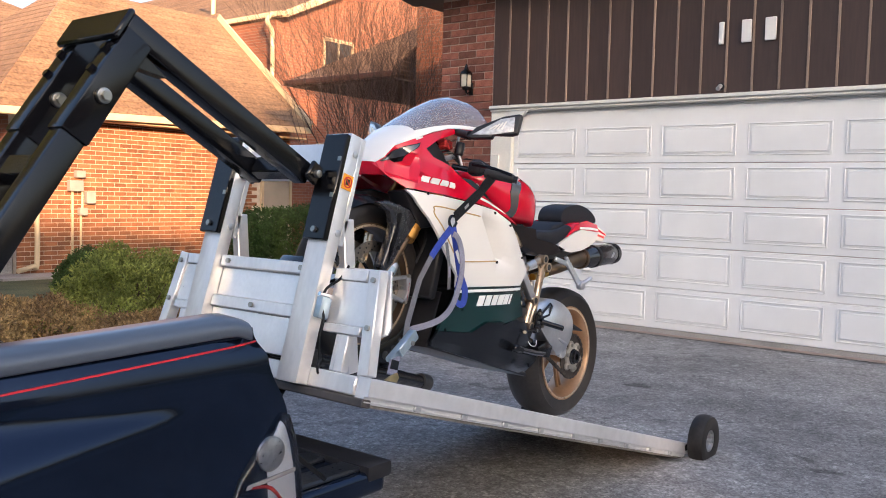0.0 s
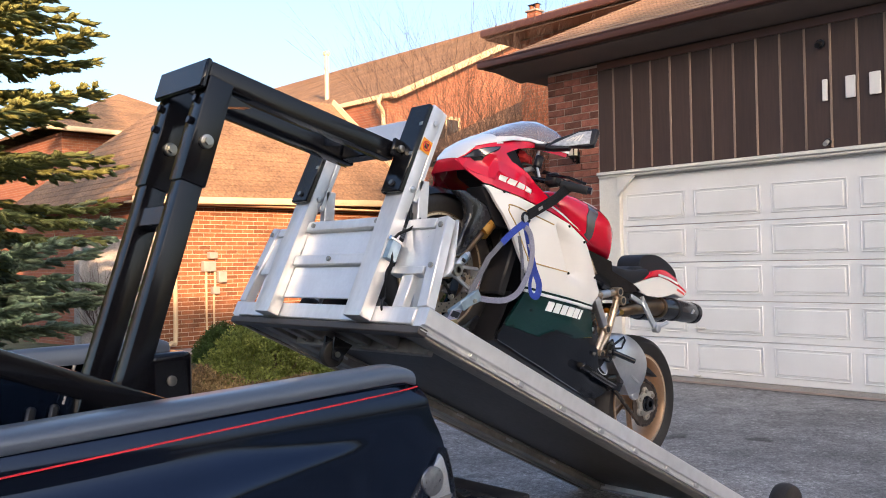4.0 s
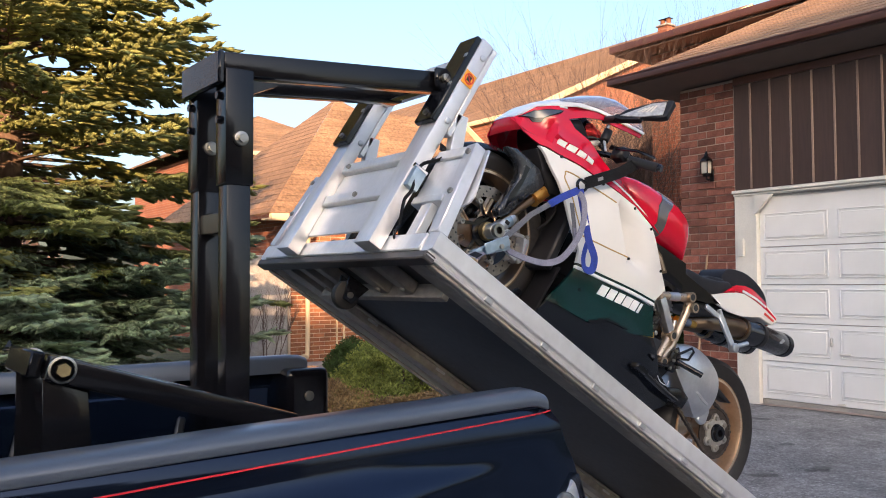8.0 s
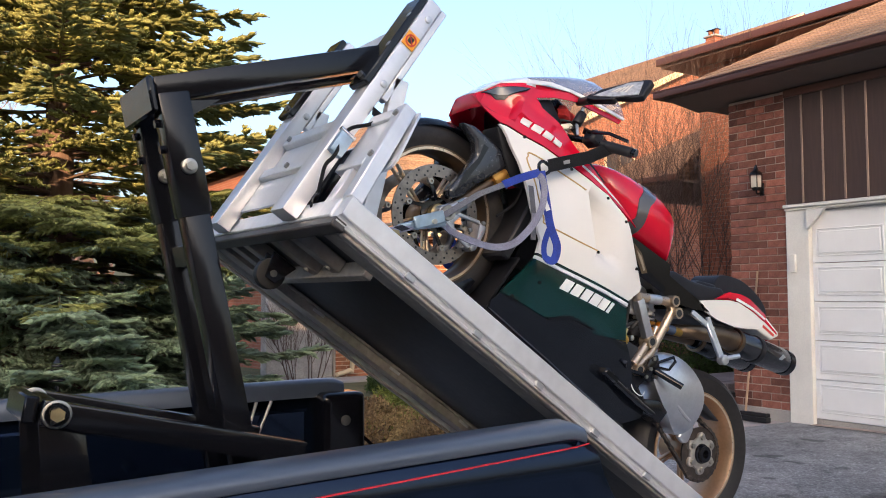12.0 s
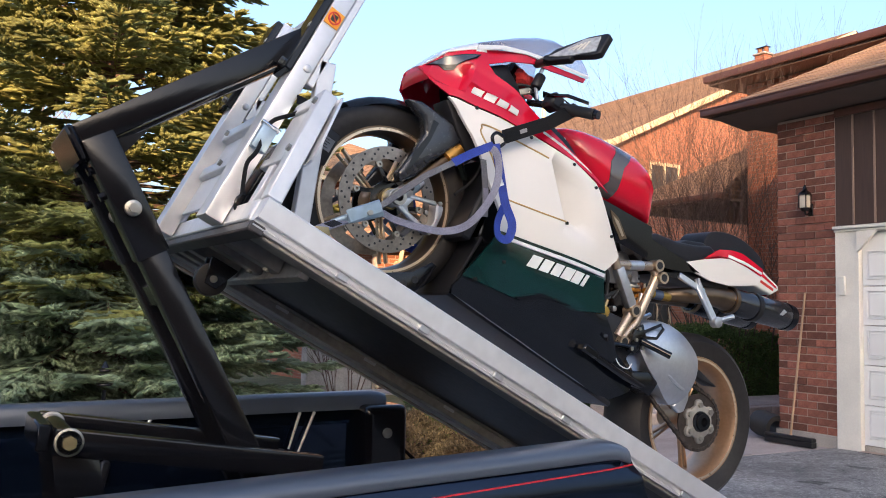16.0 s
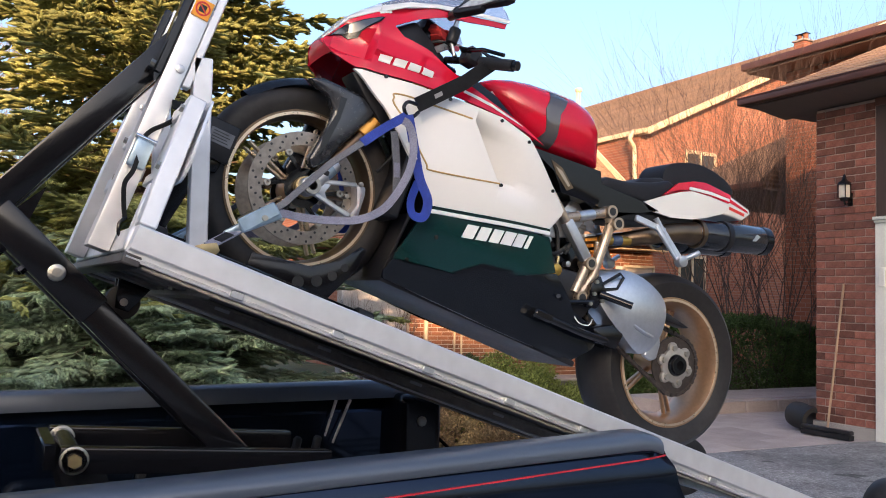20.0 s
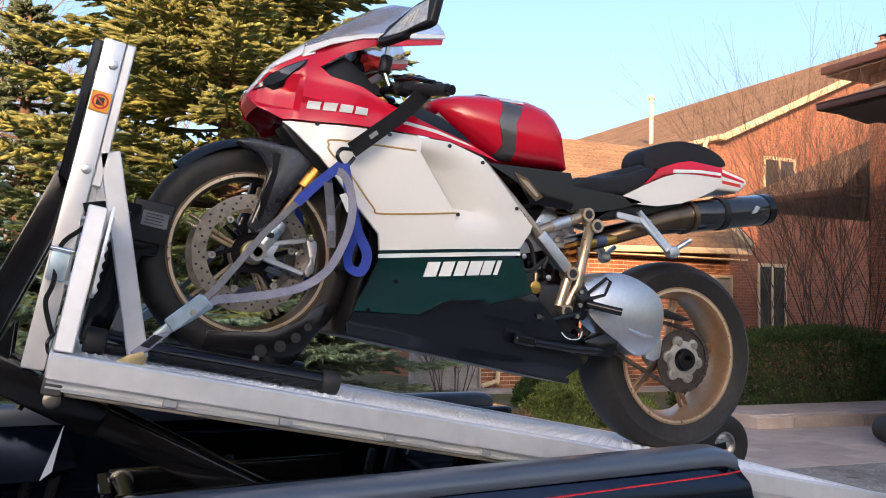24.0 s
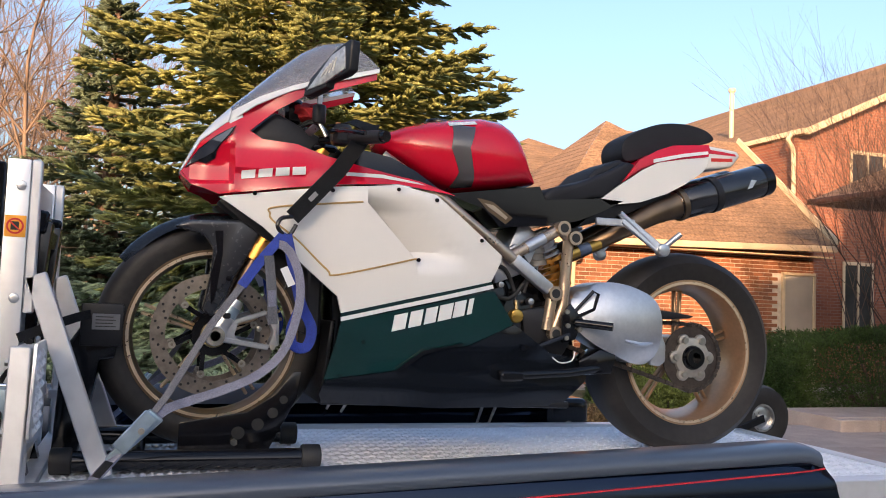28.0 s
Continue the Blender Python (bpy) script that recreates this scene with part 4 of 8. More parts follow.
part("porch_gutter", box(10.625, 14.6, 10.98, 11.08, 3.36, 3.47, 0.015, seg=2), "fascia", mh)

# unseen house rows towards the sun, added to shade the driveway
ux, uy = SUN_AZ
ang = math.degrees(math.atan2(-uy, -ux))
for q0, q1, dist, hi, lab in ((2.6, 40.0, 40.0, 13.0, "tall brick house row added out of view to block the sun"), (-60.0, 2.55, 41.0, 11.4, "lower brick house row added out of view to block the sun")):
    hs = thing("house_across", lab, "house", "houses across the street", m=pose(ux * dist, uy * dist, 0, 0, 0, ang))
    part("wall", box(-8, 0, -q1, -q0, -0.3, hi - 1.6), "brickwall_y", hs)
    part("roof", turned(prism([(-8.4, hi - 1.6), (0.3, hi - 1.6), (0.0, hi), (-8.0, hi)], -q1, -q0), Matrix.Identity(4)), "shingle_far", hs)

# out of view; added so the truck's side mirrors dark walls
side_h = thing("house_beside", "unseen brick house added for the truck's side to mirror", "house", m=pose(0, -30, 0))
part("wall", box(-7, 14, -8, 0, -0.3, 3.6), "brickwall_y", side_h)
part("roof", prism([(-7.4, 3.6), (14.4, 3.6), (11.0, 5.8), (-4.0, 5.8)], -8.3, 0.3), "shingle_far", side_h)
for k in range(4):
    part("window", box(-5 + k * 5, -3.4 + k * 5, 0.0, 0.03, 0.9, 2.3), "window_dark", side_h)

# things by the brick corner
lan = thing("wall_lantern", "dark bronze wall lantern with frosted glass", "wall lamp", m=pose(GX, 3.725, 2.415))
part("back_plate", box(-0.02, 0.0, -0.03, 0.03, -0.02, 0.12, 0.006), "black_steel", lan)
part("arm", tube(smooth_path([(-0.015, 0, 0.03), (-0.06, 0, 0.0), (-0.10, 0, 0.0), (-0.11, 0, 0.03)], 4), 0.010, 8), "black_steel", lan)
part("base_cup", lathe([(0.0, 0.03), (0.035, 0.03), (0.05, 0.055), (0.05, 0.065), (0.0, 0.065)], (-0.11, 0, 0), (0, 0, 1), 20), "black_steel", lan)
part("glass", box(-0.15, -0.07, -0.04, 0.04, 0.068, 0.205, 0.004), "lamp_glass", lan, "frosted lantern glass")
for dx in (-0.155, -0.065):
    for dy in (-0.045, 0.045):
        part("corner_bar", box(-0.0 + dx - 0.005, dx + 0.005, dy - 0.005, dy + 0.005, 0.066, 0.21, 0.002), "black_steel", lan)
part("cap", lathe([(0.0, 0.208), (0.072, 0.208), (0.06, 0.235), (0.03, 0.255), (0.02, 0.285), (0.008, 0.32), (0.0, 0.325)], (-0.11, 0, 0), (0, 0, 1), 20), "black_steel", lan)
gl = land(6.6, 3.7)
brm = thing("push_broom", "wooden push broom with black bristles leaning on a brick corner", "broom", m=pose(0, 0, 0))
part("handle", tube([(6.64, 3.83, gl + 0.08), (GX - 0.02, 3.80, 1.55)], 0.013, 10), "wood", brm)
part("head", box(6.60, 6.67, 3.53, 4.14, gl + 0.055, gl + 0.10, 0.008), "black_plastic", brm)
part("bristles", box(6.595, 6.675, 3.535, 4.135, gl + 0.0, gl + 0.054, 0.002), "black_plastic", brm)
log = thing("rolled_edging", "dark roll of plastic lawn edging at the brick corner", "garden roll", m=pose(6.9, 4.33, land(6.9, 4.33)))
part("roll", lathe([(0.09, -0.17), (0.14, -0.17), (0.15, -0.1), (0.145, 0.0), (0.15, 0.1), (0.14, 0.17), (0.09, 0.17)], (0, 0, 0.15), (0.3, 1, 0.1), 24), "rubber_dark", log)
wall_part("plinth", box(GX - 0.012, GX + 0.2, DL + 0.282, 4.2, -0.35, 0.03, 0.006), "concrete", "pale concrete plinth")

# ---- pickup truck: rear edge of the bed at x = 0, its left side towards the camera ----
truck = thing("pickup_truck", "glossy black pickup truck with a red pinstripe and a lowered tailgate", "pickup truck")
RZ, RY = 0.978, 0.845
RAKE = {-1: 0.030, 1: 0.004}     # fall of the rails towards the cab


def bed_side(s):
    """One side of the bed: outer skin, inner wall and rail cap; s is -1 or 1."""
    def swell(x, z):
        """How far the skin stands out: a shoulder that opens towards the cab and runs out before the lamp."""
        k = max(0.0, min(0.75, -0.17 - x))
        hi, lo = 0.832 + 0.13 * min(k, 0.36), 0.828 - 0.13 * k
        f = max(0.0, min(1.0, (hi - z) / (hi - lo)))
        return 0.52 * (hi - lo) * f * f * (3 - 2 * f) * min(1.0, k / 0.05)

    def sweep(z):
        return lerp_table(-z, [(-0.965, 0.0), (-0.945, 0.008), (-0.90, 0.034), (-0.77, 0.085), (-0.64, 0.11), (-0.45, 0.12)])
    def tumble(z):
        """The top of the side leans in, most at the rail."""
        k = max(0.0, z - 0.87)
        return -3.6 * k * k
    levels = [0.45, 0.55, 0.62] + [0.66 + 0.012 * k for k in range(22)] + [0.924, 0.935, 0.947]
    bm = bmesh.new()
    n = 80
    grid = []
    for i in range(n + 1):
        x = -2.0 + 2.0 * i / n
        edge = max(0.0, (x + 0.10) / 0.10)
        row = []
        for z in levels:
            row.append(bm.verts.new((x + sweep(z) * max(0.0, (x + 0.35) / 0.35) ** 2, s * (RY + 0.004 + swell(x, z) + tumble(z) - 0.014 * edge ** 2.5), z)))
        row.append(bm.verts.new((x, s * (RY - 0.012 - 0.014 * edge ** 2.5), RZ - 0.012 + RAKE[s] * x)))
        row.append(bm.verts.new((x, s * (RY - 0.06), RZ - 0.07)))
        row.append(bm.verts.new((x, s * (RY - 0.075), RZ - 0.09)))
        row.append(bm.verts.new((x, s * (RY - 0.068), 0.56)))
        row.append(bm.verts.new((x, s * (RY - 0.06), 0.45)))
        grid.append(row)
    for r0, r1 in zip(grid, grid[1:]):
        for k in range(len(r0)):
            j = (k + 1) % len(r0)
            bm.faces.new((r0[k], r0[j], r1[j], r1[k]))
    bm.faces.new(grid[0])
    bm.faces.new(grid[-1][::-1])
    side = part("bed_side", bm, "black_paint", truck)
    # rail cap: soft moulded plastic over the top edge
    prof = [(-0.105, -0.04), (-0.105, 0.006), (-0.096, 0.017), (-0.082, 0.021), (-0.03, 0.019), (-0.006, 0.014), (0.004, 0.008), (0.009, 0.000), (0.010, -0.016), (0.006, -0.019), (-0.004, -0.019), (-0.02, -0.014)]
    bm = bmesh.new()
    rings = []
    for i in range(41):
        x = -2.0 + 1.978 * (i / 40) ** 0.6
        drop = max(0.0, (x + 0.075) / 0.05) ** 2 * 0.012
        rings.append([bm.verts.new((x, s * (RY + a), RZ + b - drop + RAKE[s] * x)) for a, b in prof])
    for r0, r1 in zip(rings, rings[1:]):
        for k in range(len(prof)):
            j = (k + 1) % len(prof)
            bm.faces.new((r0[k], r0[j], r1[j], r1[k]))
    bm.faces.new(rings[0])
    bm.faces.new(rings[-1][::-1])
    part("rail_cap", bm, "rail_cap", truck, "dark grey moulded rail cap", 60)
    # pinstripe
    pts = [(x_, s * (RY + 0.006 + tumble(RZ - 0.041 + 0.044 * x_) - 0.012 * max(0.0, (x_ + 0.10) / 0.10) ** 2.5), RZ - 0.041 + 0.044 * x_) for i in range(41) for x_ in [-2.0 + 2.006 * i / 40]]
    part("pinstripe", strip(pts, 0.0030, 0.006, (0, 0, 1)), "red_line", truck, "thin red pinstripe")
    # rear pillar on the inside, with its latch and ribs
    part("bed_pillar", box(-0.13, 0.032 if s > 0 else -0.004, min(s * (RY - 0.19), s * (RY - 0.035)), max(s * (RY - 0.19), s * (RY - 0.035)), 0.54, RZ - 0.024, 0.03, seg=4), "black_gloss", truck)
    for k, zz in ((0, 0.86), (1, 0.74), (2, 0.62)):
        part("striker_bolt", cyl((-0.05, s * (RY - 0.19), zz), (0, 1, 0), 0.018, 0.02, 12, 0.003), "zinc", truck)
    for xx in (-0.45, -0.52, -1.0, -1.5, -1.57):
        part("wall_rib", beam((xx, s * (RY - 0.1), 0.60), (xx + 0.05, s * (RY - 0.088), RZ - 0.16), 0.03, 0.02, 0.008), "liner", truck)


bed_side(-1)
bed_side(1)
for s in (-1, 1):
    # sloping panel ahead of the wheel arch, tilted to mirror a patch of sky
    wp = [(-1.985, 0.765), (-1.985, 0.935), (-1.440, 0.933), (-1.468, 0.80), (-1.50, 0.775)]
    pv_ = [(x_, s * (0.712 if z_ < 0.81 else 0.755), z_) for x_, z_ in wp] + [(x_ + (0.07 if x_ > -1.6 else 0.0), s * 0.772, z_) for x_, z_ in wp]
    part("wall_panel", poly_mesh(pv_, [(0, 1, 2, 3, 4), (9, 8, 7, 6, 5)] + [(k, k + 5, (k + 1) % 5 + 5, (k + 1) % 5) for k in range(5)]), "black_paint", truck, "sloping panel of the bed wall, tilted to mirror the sky", 20)
# thin steel bars stand in for glints on the inner walls
for x0, z0, x1, z1 in ((-0.381, 0.8166, -0.342, 0.935), (-0.352, 0.7926, -0.290, 0.935), (-0.896, 0.915, -0.884, 0.937), (-0.848, 0.905, -0.827, 0.937)):
    for s in (-1, 1):
        part("tie_bar", tube([(x0, s * 0.742, z0), (x1, s * 0.750, z1)], [0.004, 0.006], 8), "steel", truck, "slanted bright bar drawn as a glint on the bed wall")
part("bed_floor", box(-2.0, -0.01, -0.75, 0.75, 0.49, 0.53, 0.005), "liner", truck)
for i in range(12):
    y = -0.66 + i * 0.12
    part("floor_rib", box(-1.98, -0.02, y - 0.025, y + 0.025, 0.526, 0.545, 0.006), "liner", truck)
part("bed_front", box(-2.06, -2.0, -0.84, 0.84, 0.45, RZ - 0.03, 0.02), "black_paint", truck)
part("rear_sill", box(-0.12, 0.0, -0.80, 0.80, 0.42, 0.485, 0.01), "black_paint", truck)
for s in (-1, 1):
    part("wheel_arch", box(-1.35, -0.75, min(s * 0.55, s * 0.74), max(s * 0.55, s * 0.74), 0.53, 0.70, 0.06, seg=4), "liner", truck)
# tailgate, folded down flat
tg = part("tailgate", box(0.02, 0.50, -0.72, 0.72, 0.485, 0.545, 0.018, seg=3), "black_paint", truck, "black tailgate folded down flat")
for i in range(9):
    y = -0.64 + i * 0.16
    part("tailgate_rib", box(0.06, 0.44, y - 0.05, y + 0.05, 0.543, 0.556, 0.008), "liner", tg)
part("tailgate_trim", box(0.43, 0.52, -0.725, 0.725, 0.52, 0.562, 0.012, seg=2), "black_plastic", tg)
for s in (-1, 1):
    part("tailgate_cable", tube([(-0.05, s * 0.66, 0.86), (0.3, s * 0.70, 0.56)], 0.006, 8), "black_steel", truck)
    # rear lamps wrapped round the corners
    lens = prism([(-0.10, 0.45), (0.110, 0.45), (0.122, 0.56), (0.112, 0.65), (0.096, 0.73), (0.078, 0.785), (0.055, 0.770), (0.0, 0.725), (-0.048, 0.67), (-0.080, 0.60), (-0.098, 0.52)], min(s * (RY - 0.03), s * (RY + 0.016)), max(s * (RY - 0.03), s * (RY + 0.016)), 0.012, seg=3)
    lamp = part("tail_lamp", lens, "lens_clear", truck, "clear wrap-round tail lamp")
    part("reflector", prism([(-0.085, 0.465), (0.095, 0.465), (0.105, 0.56), (0.097, 0.645), (0.082, 0.72), (0.066, 0.765), (0.005, 0.712), (-0.038, 0.66), (-0.068, 0.59)], min(s * (RY - 0.02), s * (RY + 0.002)), max(s * (RY - 0.02), s * (RY + 0.002)), 0.008), "alu_plate", lamp)
    part("lamp_divider", prism([(-0.03, 0.655), (0.095, 0.665), (0.095, 0.655), (-0.035, 0.645)], min(s * (RY + 0.0025), s * (RY + 0.009)), max(s * (RY + 0.0025), s * (RY + 0.009)), 0.003), "grey_print", lamp)
    part("red_line", tube(smooth_path([(-0.02, s * (RY + 0.006), 0.648), (0.03, s * (RY + 0.007), 0.635), (0.07, s * (RY + 0.007), 0.585)], 4), 0.004, 8), "lens_red", lamp)
    for zz in (0.545, 0.705):
        part("bulb_cup", cyl((0.03, s * (RY + 0.004), zz), (0, 1, 0), 0.036, 0.012, 20, 0.006), "lens_red" if zz < 0.6 else "steel", lamp)
part("bumper", box(0.0, 0.14, -0.84, 0.84, 0.30, 0.40, 0.03, seg=3), "black_plastic", truck)
part("chassis", box(-5.0, -0.1, -0.45, 0.45, 0.30, 0.42, 0.02), "black_steel", truck)
# cab, beyond the bed
cab = prism([(-2.1, 0.40), (-4.9, 0.40), (-5.05, 0.62), (-5.0, 0.92), (-3.95, 1.02), (-3.35, 1.55), (-2.4, 1.58), (-2.12, 1.05)], -0.84, 0.84, 0.06, seg=4)
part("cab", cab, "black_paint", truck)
part("rear_window", box(-2.16, -2.10, -0.55, 0.55, 1.12, 1.46, 0.01), "window_dark", truck)
for s in (-1, 1):
    part("side_window", prism([(-3.78, 1.05), (-3.30, 1.47), (-2.42, 1.49), (-2.25, 1.05)], min(s * 0.83, s * 0.845), max(s * 0.83, s * 0.845), 0.004), "window_dark", truck)
for wx in (-1.05, -4.25):
    for s in (-1, 1):
        ty = s * 0.72
        w = part("wheel", lathe([(0.20, -0.10), (0.33, -0.10), (0.355, -0.07), (0.358, 0.0), (0.355, 0.07), (0.33, 0.10), (0.20, 0.10)], (wx, ty, 0.358), (0, 1, 0), 40), "rubber", truck)
        part("rim", lathe([(0.03, -0.03), (0.19, -0.07), (0.205, -0.09), (0.205, 0.09), (0.19, 0.07), (0.03, 0.03)], (wx, ty, 0.358), (0, 1, 0), 32), "alu_cast", w)

# the true size and place of the truck: bed side tops 1.43 m apart
for ob in truck.children_recursive:
    ob.data.transform(Matrix.Translation((0.123, 0, -0.107)) @ Matrix.Diagonal((1.085, 0.846, 1.085, 1)))

# ---- motorcycle lift: deck (carried and tilted) and boom ----
# deck space: x to the rear along the deck, z off the deck, origin under the rear wheel
D0, D1, DN, DF, DZ = -1.85, 0.60, -0.535, 0.535, 0.02
deck = thing("lift_deck", "aluminium motorcycle deck with treadplate floor and front wheel stop", "loading ramp")


def dpart(name, bm, mat, label="", parent=None):
    return part(name, bm, mat, parent or deck, label)


def treads(x0, x1, y0, y1, put, name):
    """Raised lozenges of a treadplate; put() lays a point of the plate into the deck's space."""
    tv, tf = [], []
    k = ix = 0
    x = x0
    while x < x1:
        y = y0 + (0.015 if ix % 2 else 0.0)
        while y < y1:
            a = 1 if (ix + k) % 2 else -1
            k += 1
            dx, dy, wx, wy = 0.0115, 0.0115 * a, -0.0045 * a, 0.0045
            b = len(tv)
            tv += [put(x - dx, y - dy, 0), put(x + wx, y + wy, 0), put(x + dx, y + dy, 0), put(x - wx, y - wy, 0), put(x, y, 0.0062)]
            tf += [(b, b + 1, b + 4), (b + 1, b + 2, b + 4), (b + 2, b + 3, b + 4), (b + 3, b, b + 4)]
            y += 0.03
        ix += 1
        x += 0.022
    me = bpy.data.meshes.new(name)
    me.from_pydata(tv, [], tf)
    me.materials.append(M["alu_tread"])
    ob = new(name, me)
    ob.parent = deck
    return tagged(ob, "raised tread of the aluminium plate", kind="stuff")


def rail(x0, x1, y, s):
    """A folded edge rail: an upright face with a set-back lip below it."""
    bm = bmesh.new()
    prof = [(0.004, 0.008), (0.0, 0.004), (0.0, -0.043), (0.002, -0.046), (0.013, -0.046), (0.015, -0.049), (0.015, -0.057), (0.011, -0.060), (0.013, -0.0665), (0.05, -0.0665), (0.05, 0.008)]
    ends = [[bm.verts.new((x, y + s * a, DZ + b)) for a, b in prof] for x in (x0, x1)]
    for k in range(len(prof)):
        j = (k + 1) % len(prof)
        bm.faces.new((ends[0][k], ends[0][j], ends[1][j], ends[1][k]))
    bm.faces.new(ends[0])
    bm.faces.new(ends[1][::-1])
    bmesh.ops.recalc_face_normals(bm, faces=bm.faces)
    return bm


for y0, s_ in ((DN, 1), (DF, -1)):
    part("side_rail", rail(D0 + 0.002, D1, y0, s_), "alu", deck, "bare aluminium side rail", 15)
dpart("front_rail", box(D0 - 0.005, D0 + 0.045, DN + 0.052, DF - 0.052, DZ - 0.050, DZ + 0.006, 0.004), "alu")
dpart("rear_rail", box(D1 - 0.05, D1 - 0.003, DN + 0.052, DF - 0.052, DZ - 0.05, DZ + 0.004, 0.004), "alu")
dpart("deck_plate", box(D0 + 0.047, D1 - 0.052, DN + 0.052, DF - 0.052, DZ - 0.012, DZ - 0.002), "alu_tread", "aluminium treadplate")
treads(D0 + 0.07, D1 - 0.07, DN + 0.07, DF - 0.07, lambda x, y, h: (x, y, DZ - 0.002 + h), "deck_tread")
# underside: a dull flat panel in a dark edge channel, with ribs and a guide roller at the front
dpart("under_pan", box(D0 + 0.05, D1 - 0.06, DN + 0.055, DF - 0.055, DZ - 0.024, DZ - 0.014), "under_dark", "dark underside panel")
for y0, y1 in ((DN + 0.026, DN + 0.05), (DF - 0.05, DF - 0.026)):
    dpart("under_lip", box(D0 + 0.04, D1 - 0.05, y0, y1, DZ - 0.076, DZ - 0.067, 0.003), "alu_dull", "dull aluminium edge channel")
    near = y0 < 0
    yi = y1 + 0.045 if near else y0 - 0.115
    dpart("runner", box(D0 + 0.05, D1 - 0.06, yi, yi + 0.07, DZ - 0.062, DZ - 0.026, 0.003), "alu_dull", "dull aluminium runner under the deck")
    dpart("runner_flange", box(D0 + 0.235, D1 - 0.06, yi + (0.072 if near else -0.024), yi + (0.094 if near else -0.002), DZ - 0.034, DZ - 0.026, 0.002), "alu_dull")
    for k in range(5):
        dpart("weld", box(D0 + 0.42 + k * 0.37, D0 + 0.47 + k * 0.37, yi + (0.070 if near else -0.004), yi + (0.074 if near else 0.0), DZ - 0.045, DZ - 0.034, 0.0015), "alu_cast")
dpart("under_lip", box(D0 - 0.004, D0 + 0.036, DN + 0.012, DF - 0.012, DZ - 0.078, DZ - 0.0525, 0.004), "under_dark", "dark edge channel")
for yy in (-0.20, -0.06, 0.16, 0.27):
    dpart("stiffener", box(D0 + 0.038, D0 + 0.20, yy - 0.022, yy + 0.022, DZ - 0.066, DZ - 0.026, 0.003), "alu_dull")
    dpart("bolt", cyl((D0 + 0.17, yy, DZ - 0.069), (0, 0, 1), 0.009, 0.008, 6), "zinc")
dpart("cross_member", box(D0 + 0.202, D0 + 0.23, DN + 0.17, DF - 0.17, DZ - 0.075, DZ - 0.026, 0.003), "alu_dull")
dpart("guide_roller", cyl((D0 + 0.10, -0.02, DZ - 0.135), (0, 1, 0), 0.045, 0.03, 24, 0.006), "rubber_dark")
for yy in (-0.045, 0.005):
    dpart("roller_bracket", prism([(D0 + 0.065, DZ - 0.082), (D0 + 0.15, DZ - 0.082), (D0 + 0.12, DZ - 0.155), (D0 + 0.085, DZ - 0.155)], yy - 0.004, yy + 0.004, 0.002), "black_steel")
dpart("roller_axle", cyl((D0 + 0.10, -0.02, DZ - 0.135), (0, 1, 0), 0.010, 0.07, 12), "zinc")
for i in range(9):
    dpart("weld", box(-1.62 + i * 0.25, -1.59 + i * 0.25, DN + 0.004, DN + 0.014, DZ - 0.064, DZ - 0.047, 0.002), "alu_cast")
# front wheel stop: two channel uprights before the deck, rails, plates and slanted wings
UX0, UX1 = -1.907, -1.858
for s in (-1, 1):
    ya, yb = (-0.30, -0.212) if s < 0 else (0.212, 0.30)
    up = dpart("upright", box(UX0, UX1, ya, yb, -0.03, 0.745, 0.005, seg=2), "alu", "wide aluminium channel upright")
    dpart("brace_foot", box(UX1 + 0.001, UX1 + 0.022, ya + 0.002, ya + 0.034, 0.40, 0.745, 0.003), "alu", "", up)
    dpart("brace", beam((UX1 + 0.022, ya + 0.018, 0.487), (-1.668, ya + 0.018, DZ + 0.012), 0.046, 0.032, 0.003), "alu", "diagonal aluminium brace", up)
    pv = dpart("pivot_plate", box(UX0 - 0.022, UX0 - 0.001, ya - 0.004, yb + 0.004, 0.400, 0.735, 0.004), "black_steel", "black steel pivot plate", up)
    for zz in (0.655, 0.54):
        dpart("bolt", cyl((UX0 - 0.012, ya + 0.006, zz), (0, 1, 0), 0.013, 0.014, 6), "zinc", "", up)
    dpart("bolt", cyl((UX0 - 0.026, (ya + yb) / 2, 0.43), (1, 0, 0), 0.010, 0.010, 6), "zinc", "", up)
    for zz in (0.685, 0.433):
        dpart("rivet", cyl((UX0 + 0.032, ya - 0.002, zz), (0, 1, 0), 0.011, 0.007, 14, 0.003), "alu_cast", "", up)
dpart("cross_tie", box(-1.885, -1.862, -0.21, 0.21, 0.60, 0.72, 0.004), "alu_plate", "plain aluminium tie plate")
FX = -1.857
dpart("top_rail", box(FX - 0.026, FX + 0.012, -0.21, 0.21, 0.296, 0.335, 0.004), "alu")
dpart("stop_plate", box(FX - 0.006, FX, -0.21, 0.21, 0.202, 0.294, 0.001), "alu_plate")
dpart("mid_rail", box(FX - 0.026, FX + 0.012, -0.21, 0.21, 0.160, 0.200, 0.004), "alu")
dpart("stop_plate", box(FX - 0.010, FX - 0.002, -0.21, 0.21, 0.042, 0.158, 0.001), "alu_plate")
for yy in (-0.19, 0.0, 0.165):
    dpart("bolt", cyl((FX - 0.030, yy, 0.315 if yy else 0.18), (1, 0, 0), 0.009, 0.010, 6), "zinc")
